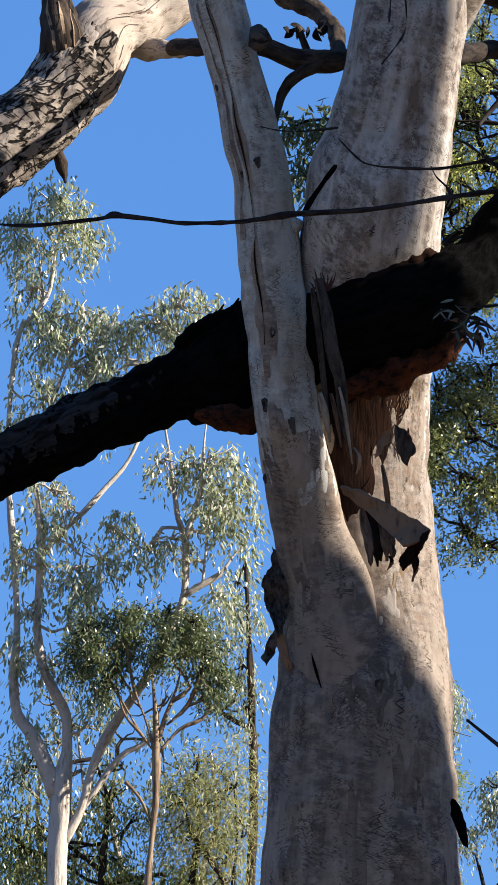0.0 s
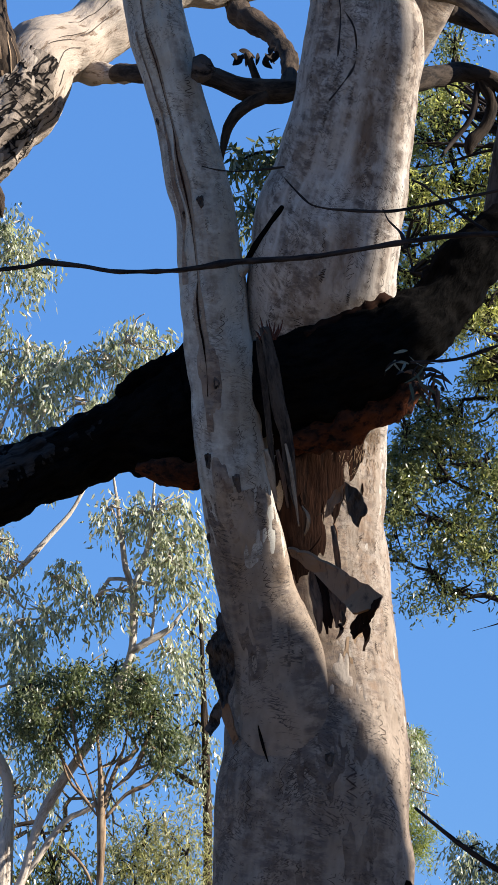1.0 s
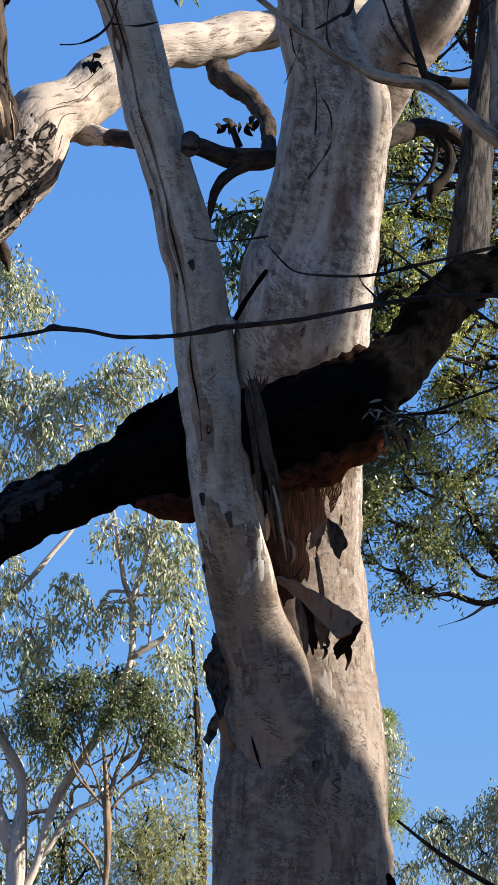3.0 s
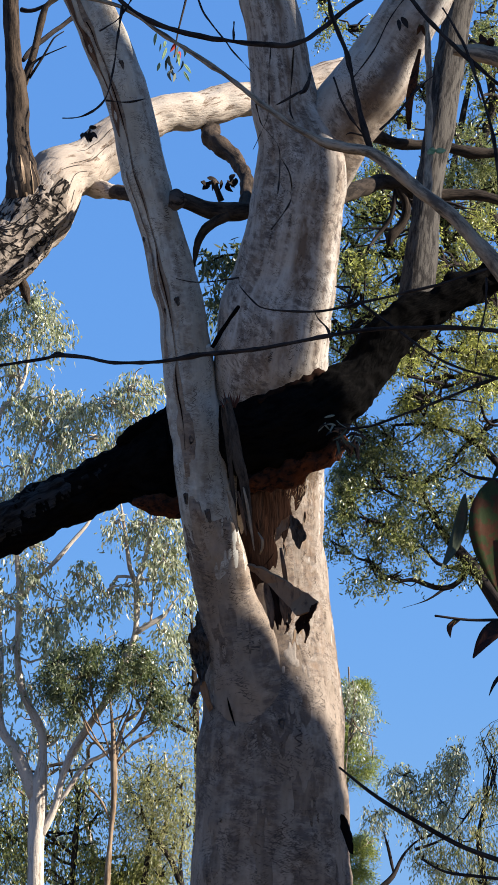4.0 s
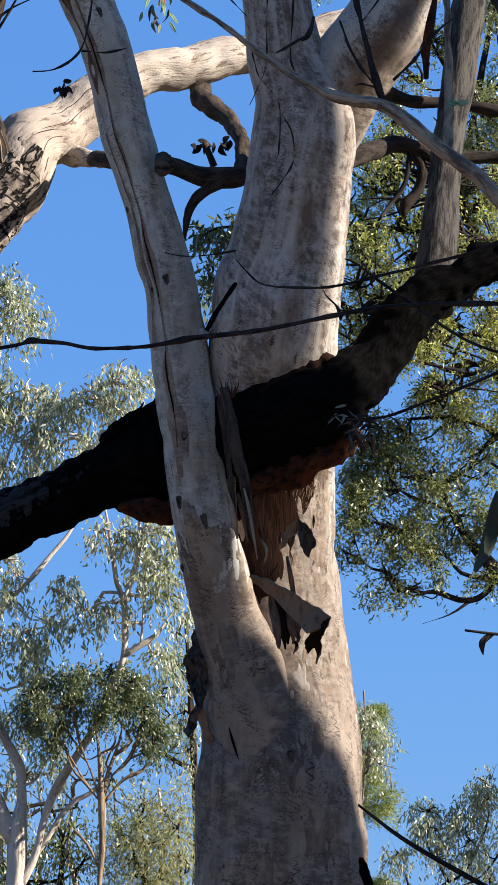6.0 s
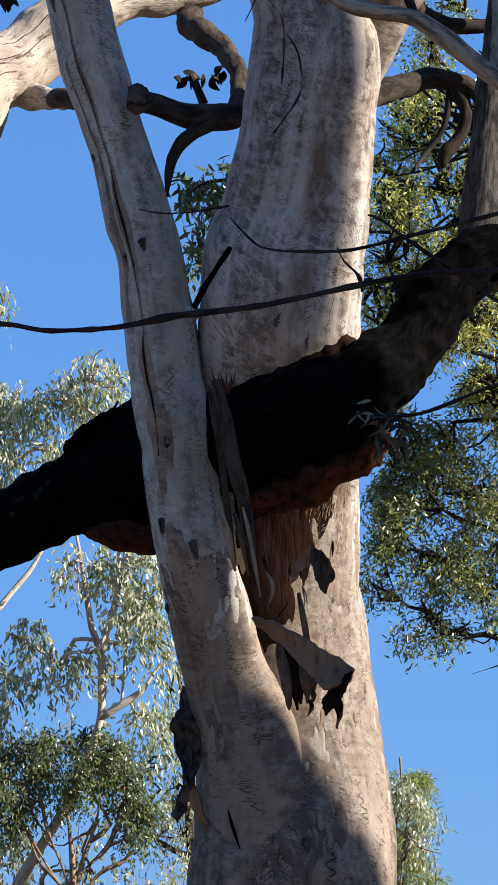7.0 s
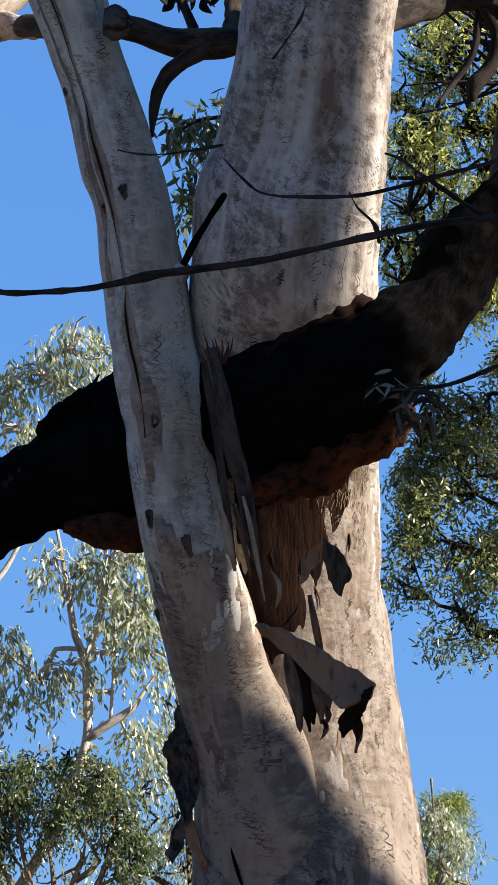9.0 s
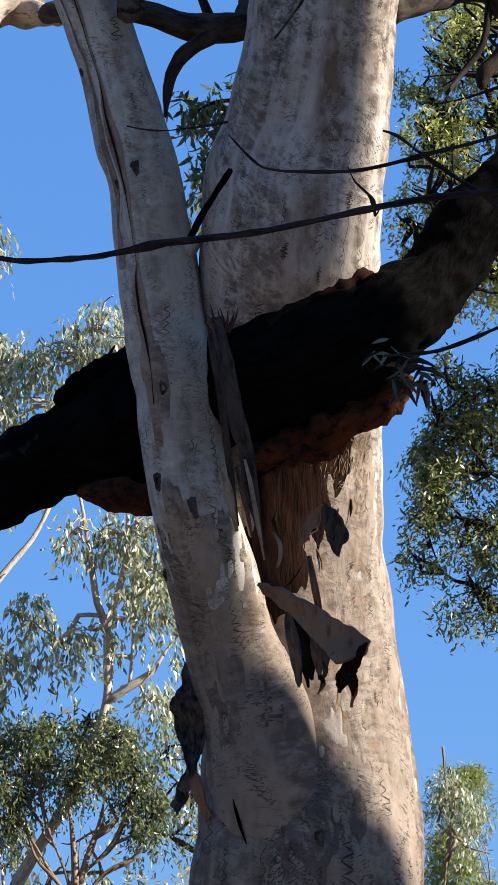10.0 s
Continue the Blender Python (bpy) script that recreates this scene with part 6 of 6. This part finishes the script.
# ---- the bare sapling whose branches cross before the trunk ----
bare = thing("bare_sapling", (2.393, 3.019, 0), "thin leafless sapling with crooked grey branches and dry twigs", "tree")
limb("trunk", [(2.393, 3.019, -0.250, 0.0772), (1.911, 3.357, 2.148, 0.0573), (1.586, 3.755, 4.018, 0.0447), (1.349, 4.046, 5.043, 0.0374), (1.133, 4.119, 5.270, 0.0439)], M_BARE, bare, "", 16, 0.05, lump=0.006, lump_size=0.1, seed=150)
B = (
    ("branch", M_BARE, [(1.133, 4.119, 5.270, 0.0439), (1.078, 4.130, 5.338, 0.0417), (0.970, 4.154, 5.475, 0.0384), (0.844, 4.171, 5.623, 0.0362), (0.721, 4.182, 5.720, 0.0340), (0.619, 4.191, 5.809, 0.0309), (0.497, 4.203, 5.905, 0.0308), (0.388, 4.186, 5.923, 0.0249), (0.279, 4.173, 5.950, 0.0219), (0.149, 4.201, 6.028, 0.0161), (0.020, 4.239, 6.130, 0.0137),
                        (-0.098, 4.277, 6.231, 0.0124), (-0.252, 4.321, 6.347, 0.0125), (-0.431, 4.373, 6.477, 0.0113), (-0.571, 4.415, 6.581, 0.0101), (-0.730, 4.434, 6.629, 0.0088), (-0.880, 4.444, 6.653, 0.0076)]),
    ("branch", M_TWIG, [(0.515, 4.235, 5.880, 0.0160), (0.467, 4.215, 6.010, 0.0170), (0.422, 4.241, 6.199, 0.0149), (0.390, 4.279, 6.359, 0.0137), (0.328, 4.323, 6.532, 0.0125), (0.296, 4.371, 6.711, 0.0113)]),
    ("branch", M_TWIG, [(-0.657, 4.391, 6.671, 0.0088), (-0.519, 4.340, 6.543, 0.0113), (-0.377, 4.311, 6.470, 0.0125), (-0.243, 4.295, 6.430, 0.0175), (-0.136, 4.288, 6.413, 0.0137), (-0.000, 4.282, 6.397, 0.0137), (0.127, 4.279, 6.389, 0.0137), (0.223, 4.291, 6.421, 0.0137), (0.318, 4.323, 6.503, 0.0137), (0.431, 4.362, 6.599, 0.0138), (0.571, 4.401, 6.695, 0.0126)]),
    ("branch", M_TWIG, [(0.628, 4.401, 6.695, 0.0126), (0.732, 4.336, 6.535, 0.0125), (0.888, 4.266, 6.356, 0.0112), (1.012, 4.234, 6.242, 0.0112), (1.159, 4.197, 6.111, 0.0124)]),
    ("branch", M_BARE, [(0.853, 4.311, 6.381, 0.0271), (0.931, 4.308, 6.373, 0.0398), (1.019, 4.302, 6.357, 0.0495), (1.169, 4.286, 6.315, 0.0575), (1.337, 4.273, 6.282, 0.0576)]),
    ("branch", M_TWIG, [(0.808, 4.339, 6.573, 0.0075), (0.897, 4.269, 6.394, 0.0087), (0.961, 4.189, 6.185, 0.0099), (1.004, 4.123, 6.005, 0.0098), (1.030, 4.052, 5.803, 0.0110), (1.038, 3.976, 5.544, 0.0110), (1.052, 3.919, 5.334, 0.0109)]),
    ("branch", M_BARE, [(0.732, 4.260, 5.716, 0.0249), (0.746, 4.297, 5.851, 0.0226), (0.749, 4.338, 5.992, 0.0189), (0.751, 4.385, 6.147, 0.0174), (0.753, 4.436, 6.338, 0.0151), (0.746, 4.480, 6.509, 0.0143), (0.727, 4.548, 6.731, 0.0134)]),
    ("twig", M_TWIG, [(0.771, 4.364, 6.276, 0.0063), (0.698, 4.329, 6.214, 0.0075), (0.618, 4.262, 6.098, 0.0075), (0.534, 4.218, 6.009, 0.0062)]),
    ("twig", M_TWIG, [(0.334, 4.234, 6.242, 0.0049), (0.366, 4.206, 6.136, 0.0087), (0.407, 4.188, 6.054, 0.0074), (0.458, 4.185, 5.985, 0.0062)]),
    ("twig", M_TWIG, [(0.387, 4.208, 5.984, 0.0037), (0.416, 4.211, 5.992, 0.0061), (0.495, 4.215, 5.970, 0.0050)]),
    ("twig", M_TWIG, [(0.651, 4.362, 6.629, 0.0050), (0.578, 4.330, 6.519, 0.0050), (0.506, 4.282, 6.367, 0.0050), (0.422, 4.247, 6.246, 0.0037)]),
    ("twig", M_TWIG, [(0.066, 4.552, 6.453, 0.0030), (0.057, 4.481, 6.276, 0.0030), (0.057, 4.521, 6.141, 0.0030), (0.019, 4.480, 6.034, 0.0025), (-0.010, 4.454, 5.967, 0.0025)]),
    ("twig", M_TWIG, [(0.164, 4.344, 6.404, 0.0050), (0.160, 4.504, 6.333, 0.0030), (0.151, 4.528, 6.157, 0.0030), (0.180, 4.502, 6.092, 0.0025)]),
    ("twig", M_TWIG, [(-0.000, 4.236, 6.121, 0.0049), (0.029, 4.399, 6.062, 0.0030), (0.096, 4.464, 5.992, 0.0030), (0.106, 4.426, 5.891, 0.0030), (0.097, 4.376, 5.755, 0.0030)]),
    ("twig", M_TWIG, [(0.107, 4.342, 5.910, 0.0027), (0.147, 4.313, 5.833, 0.0027), (0.156, 4.369, 5.738, 0.0030), (0.117, 4.341, 5.659, 0.0029), (0.069, 4.316, 5.589, 0.0025)]),
    ("twig", M_TWIG, [(-0.580, 4.421, 6.597, 0.0075), (-0.598, 4.337, 6.447, 0.0063), (-0.619, 4.234, 6.242, 0.0050), (-0.655, 4.187, 6.116, 0.0062), (-0.748, 4.162, 6.047, 0.0050), (-0.828, 4.159, 6.039, 0.0037)]),
    ("twig", M_TWIG, [(-0.644, 4.190, 6.124, 0.0050), (-0.556, 4.187, 6.116, 0.0037), (-0.476, 4.193, 6.133, 0.0037)]),
    ("twig", M_TWIG, [(-0.530, 4.444, 6.653, 0.0050), (-0.594, 4.369, 6.528, 0.0050), (-0.677, 4.317, 6.457, 0.0050)]),
    ("twig", M_TWIG, [(-0.275, 4.414, 6.697, 0.0050), (-0.230, 4.356, 6.554, 0.0050), (-0.136, 4.301, 6.416, 0.0049), (-0.097, 4.279, 6.359, 0.0037), (-0.000, 4.234, 6.242, 0.0025)]),
    ("twig", M_TWIG, [(-0.097, 4.301, 6.416, 0.0062), (-0.097, 4.321, 6.465, 0.0050), (-0.096, 4.337, 6.506, 0.0038)]),
    ("twig", M_TWIG, [(0.188, 4.216, 6.162, 0.0062), (0.217, 4.228, 6.195, 0.0149), (0.235, 4.254, 6.262, 0.0050)]),
    ("twig", M_TWIG, [(0.089, 4.197, 6.111, 0.0037), (0.148, 4.209, 6.145, 0.0062), (0.197, 4.222, 6.178, 0.0062)]),
)
for nm, mt, ctrl in B:
    ctrl = [(x, y, z, r * (0.75 if mt is M_TWIG else 0.9)) for x, y, z, r in ctrl]
    limb(nm, crooked(ctrl, len(ctrl) + len(bare.children)), mt, bare, "", 10, 0.02, lump=0.003, lump_size=0.05, seed=len(ctrl))
limb("bark_strip", [(0.714, 4.429, 6.409, 0.0075), (0.686, 4.351, 6.272, 0.0175), (0.663, 4.304, 6.148, 0.0174), (0.659, 4.256, 6.021, 0.0099)], M_EMBER, bare, "hanging strip of reddish bark", 10, 0.015, flat=0.35)
spray((-0.712, 4.137, 5.978), 10, 0.036, 0.022, (M_DRY,), bare, "leaf", 151, 0.012, 0.7)
spray((0.626, 4.333, 6.527), 2, 0.05, 0.022, (M_DRY,), bare, "leaf", 152, 0.01, 0.8)
spray((0.705, 4.317, 6.487), 2, 0.06, 0.03, (M_BIG,), bare, "leaf", 153, 0.008, 0.8)
spray((0.769, 4.257, 5.930), 2, 0.045, 0.03, (M_FRESH,), bare, "leaf", 154, 0.006, 0.1)
spray((1.010, 4.285, 6.435), 3, 0.06, 0.035, (M_RUST, M_BIG), bare, "leaf", 155, 0.02, 0.4)

# ---- the long dead twigs across the middle ----
wiry = thing("dead_branch", (2.321, 2.973, 0), "long thin dead branch with wiry twigs reaching across", "branch")
limb("stem", [(2.293, 3.013, -0.250, 0.0430), (1.783, 3.509, 2.798, 0.0299), (1.479, 3.959, 4.545, 0.0224), (1.172, 4.152, 5.206, 0.0156), (1.131, 4.115, 5.098, 0.0147)], M_TWIG, wiry, "", 12, 0.05)
W = (
    [(1.145, 4.362, 5.139, 0.0147), (1.043, 4.381, 5.162, 0.0147), (0.891, 4.397, 5.177, 0.0147), (0.743, 4.397, 5.177, 0.0147), (0.494, 4.416, 5.170, 0.0135), (0.297, 4.417, 5.139, 0.0135), (0.020, 4.363, 5.076, 0.0135), (-0.171, 4.322, 5.050, 0.0147), (-0.271, 4.306, 5.035, 0.0146), (-0.393, 4.310, 5.012, 0.0122), (-0.600, 4.364, 5.013, 0.0110), (-0.728, 4.462, 5.051, 0.0111),
     (-0.816, 4.465, 5.060, 0.0148), (-0.875, 4.462, 5.051, 0.0111), (-0.968, 4.434, 5.029, 0.0099), (-1.172, 4.402, 4.999, 0.0085), (-1.388, 4.408, 5.018, 0.0062)],
    [(-0.816, 4.465, 5.060, 0.0098), (-0.855, 4.468, 5.069, 0.0074), (-0.885, 4.462, 5.051, 0.0050), (-0.905, 4.459, 5.040, 0.0024)],
    [(1.048, 4.495, 5.464, 0.0099), (0.972, 4.486, 5.437, 0.0099), (0.791, 4.464, 5.376, 0.0086), (0.644, 4.474, 5.341, 0.0086), (0.450, 4.468, 5.293, 0.0086), (0.274, 4.457, 5.256, 0.0074), (0.068, 4.482, 5.267, 0.0062), (0.000, 4.503, 5.300, 0.0049), (-0.068, 4.544, 5.383, 0.0037)],
    [(-0.068, 4.521, 5.413, 0.0037), (-0.136, 4.505, 5.399, 0.0050), (-0.253, 4.490, 5.386, 0.0049), (-0.340, 4.496, 5.403, 0.0037)],
    [(1.139, 4.311, 4.917, 0.0098), (1.088, 4.317, 4.936, 0.0097), (0.883, 4.336, 4.992, 0.0085), (0.746, 4.382, 5.069, 0.0085), (0.592, 4.422, 5.188, 0.0086), (0.450, 4.471, 5.302, 0.0074), (0.390, 4.490, 5.355, 0.0074), (0.350, 4.496, 5.372, 0.0037)],
    [(1.144, 4.333, 4.983, 0.0097), (0.958, 4.311, 4.917, 0.0098), (0.784, 4.265, 4.838, 0.0085), (0.641, 4.269, 4.784, 0.0072), (0.489, 4.273, 4.729, 0.0072), (0.344, 4.314, 4.726, 0.0049)],
    [(0.326, 4.410, 5.121, 0.0049), (0.316, 4.429, 5.175, 0.0061), (0.275, 4.444, 5.221, 0.0049), (0.255, 4.460, 5.265, 0.0037)],
    [(0.326, 4.410, 5.121, 0.0049), (0.336, 4.417, 5.139, 0.0037), (0.326, 4.423, 5.157, 0.0024)],
    [(1.004, 4.476, 5.411, 0.0062), (0.996, 4.418, 5.271, 0.0061), (0.965, 4.372, 5.135, 0.0049), (0.945, 4.326, 4.996, 0.0037)],
)
for ctrl in W:
    ctrl = [(x, y, z, r * 0.68) for x, y, z, r in ctrl]
    limb("twig", crooked(ctrl, len(wiry.children), 0.08), M_TWIG, wiry, "", 8, 0.02, lump=0.002, lump_size=0.04, seed=len(ctrl) + 3)

# ---- the leafy shoot close to the eye ----
shoot = thing("gum_shoot", (2.885, 2.558, 0), "leafy gum shoot with large blemished dark leaves", "sapling")
limb("stem", [(2.885, 2.558, -0.250, 0.0508), (2.270, 3.397, 1.551, 0.0335), (1.985, 3.914, 3.095, 0.0253), (1.245, 3.956, 4.060, 0.0168), (1.113, 3.971, 4.464, 0.0108)], M_TWIG, shoot, "", 10, 0.05)
limb("twig", [(1.113, 3.971, 4.464, 0.0108), (1.015, 3.971, 4.464, 0.0085), (0.916, 3.973, 4.479, 0.0072), (0.864, 3.975, 4.509, 0.0049)], M_TWIG, shoot)
limb("twig", [(1.179, 3.942, 3.862, 0.0084), (1.032, 3.926, 3.870, 0.0072), (0.894, 3.926, 3.870, 0.0060), (0.755, 3.927, 3.887, 0.0049)], M_TWIG, shoot)
limb("twig", [(1.305, 3.935, 3.348, 0.0168), (1.200, 3.933, 3.602, 0.0120), (1.179, 3.942, 3.862, 0.0084)], M_TWIG, shoot)
for a, b_, w, bend, turn, mt in (
        ((0.992, 3.929, 4.457), (1.020, 3.895, 3.983), 0.200, 0.04, 0.0, M_BIG), ((0.881, 3.937, 4.400), (0.780, 3.881, 4.078), 0.055, -0.14, 0.2, M_SAGE), ((1.100, 3.926, 3.870), (0.912, 3.899, 3.708), 0.088, 0.1, -0.6, M_RUST),
        ((1.084, 3.913, 3.666), (0.977, 3.890, 3.550), 0.019, 0.12, -0.6, M_DRY), ((0.999, 3.971, 4.464), (1.104, 3.970, 4.642), 0.040, -0.15, -0.7, M_BIG), ((1.015, 3.971, 4.464), (1.123, 3.984, 4.209), 0.080, 0.1, -0.9, M_BIG),
        ((0.842, 3.926, 3.870), (0.818, 3.905, 3.794), 0.029, 0.15, -0.6, M_BIG), ((0.860, 3.926, 3.870), (0.813, 3.915, 3.825), 0.032, 0.1, -0.8, M_DRY), ((1.079, 3.929, 3.921), (1.020, 3.916, 3.841), 0.040, 0.1, -0.8, M_RUST)):
    part("leaf", blade(a, b_, w, bend, turn), mt, shoot)
long_twig = thing("dead_twig", (2.682, 3.306, 0), "slender dark dead stem leaning into view", "branch")
limb("stem", [(2.662, 3.334, -0.250, 0.0237), (2.145, 3.819, 0.677, 0.0178), (1.260, 4.210, 2.775, 0.0132), (1.072, 4.178, 2.867, 0.0120), (0.874, 4.166, 2.941, 0.0108), (0.676, 4.151, 3.049, 0.0098), (0.514, 4.118, 3.146, 0.0084), (0.362, 4.125, 3.265, 0.0048)], M_TWIG, long_twig, "", 10, 0.03)
limb("twig", [(1.121, 4.188, 2.795, 0.0072), (0.943, 4.174, 2.815, 0.0072), (0.809, 4.175, 2.833, 0.0062), (0.708, 4.179, 2.886, 0.0036)], M_TWIG, long_twig)

# ---- unseen neighbour added on the sunny side, whose trunk shades the large gum ----
side = thing("gum_tree", (5.99, 3.10, 0), "unseen stout gum with grey bark and a leaning top, added to cast shade", "tree", "trees beside the large gum")
# trunk outline stepped to set where its shadow edge falls
limb("trunk", [(5.99, 3.215, -0.25, 0.98), (5.99, 3.165, 1.39, 0.85), (5.99, 3.145, 3.14, 0.78), (5.99, 3.105, 5.04, 0.70), (5.99, 3.125, 6.04, 0.62), (5.99, 3.110, 6.39, 0.55), (5.99, 3.080, 6.64, 0.49), (5.99, 3.075, 6.76, 0.46), (5.99, 3.075, 6.98, 0.45), (5.99, 3.045, 7.06, 0.45), (5.99, 2.995, 7.12, 0.44), (5.99, 2.970, 7.24, 0.44), (5.99, 2.940, 7.39, 0.44), (5.99, 2.915, 7.59, 0.43), (5.99, 2.890, 7.84, 0.43), (5.99, 2.855, 8.04, 0.43), (5.99, 2.790, 8.34, 0.43), (5.99, 2.715, 8.94, 0.42), (5.99, 2.665, 9.69, 0.41), (5.99, 2.560, 10.14, 0.34), (5.99, 2.470, 10.84, 0.25), (5.99, 2.245, 11.84, 0.12)],
     M_BARE, side, "", 40, 0.05, lump=0.012, lump_size=0.22, fine=0.006, fine_size=0.09, seed=188)
rc = np.random.default_rng(189)
me, roots = leaves([(6.1 + rc.normal() * 0.4, rc.uniform(0.4, 2.2), rc.uniform(11.2, 13.1), 0.5) for k in range(14)], 900, 12, 0.11, 0.024, 190)
part("crown", me, M_LEAF_DARK, side)

# ---- woods that close the place behind and beside the viewpoint ----
rw = np.random.default_rng(200)
clumps, stems = [], []
for k in range(26):
    ang = radians(rw.uniform(115, 290))
    dist = rw.uniform(8.0, 14)
    x, y = math.sin(ang) * dist, math.cos(ang) * dist - 10.0
    top = rw.uniform(4.5, 7.5)
    stems.append(Limb([(x, y, -0.3, 0.2), (x + 0.2, y, top * 0.5, 0.15), (x, y + 0.2, top, 0.06)], 10, 0.5, 0.02, 0.4, seed=k).mesh())
    for j in range(9):
        clumps.append((x + rw.normal() * 1.2, y + rw.normal() * 1.2, top * rw.uniform(0.25, 1.0), rw.uniform(0.8, 1.5)))
me, roots = leaves(clumps, 12500, 12, 0.20, 0.055, 201, 0.6, 0.5)
woods = thing("gum_woods", (-3, -19, 0), "surrounding gum woods with thick green crowns", "trees", kind="stuff")
part("foliage", me, M_LEAF_DARK, woods, kind="stuff")
part("trunk_stand", joined(*stems), M_PALE, woods, kind="stuff")
crown = [(rw.uniform(-2.4, 1.2), rw.uniform(2.6, 5.6), rw.uniform(8.9, 10.6), rw.uniform(0.5, 0.9)) for k in range(12)]
me, roots = leaves(crown, 700, 9, 0.14, 0.026, 202, 0.75, 0.25)
part("crown", me, M_LEAF, gum)
part("fine_branching", twigs_to(crown, [TRUNK.axis[-1], LEADER.axis[-1], STEM.axis[-1]], 203, 0.02, 2), M_TWIG, gum, kind="stuff")
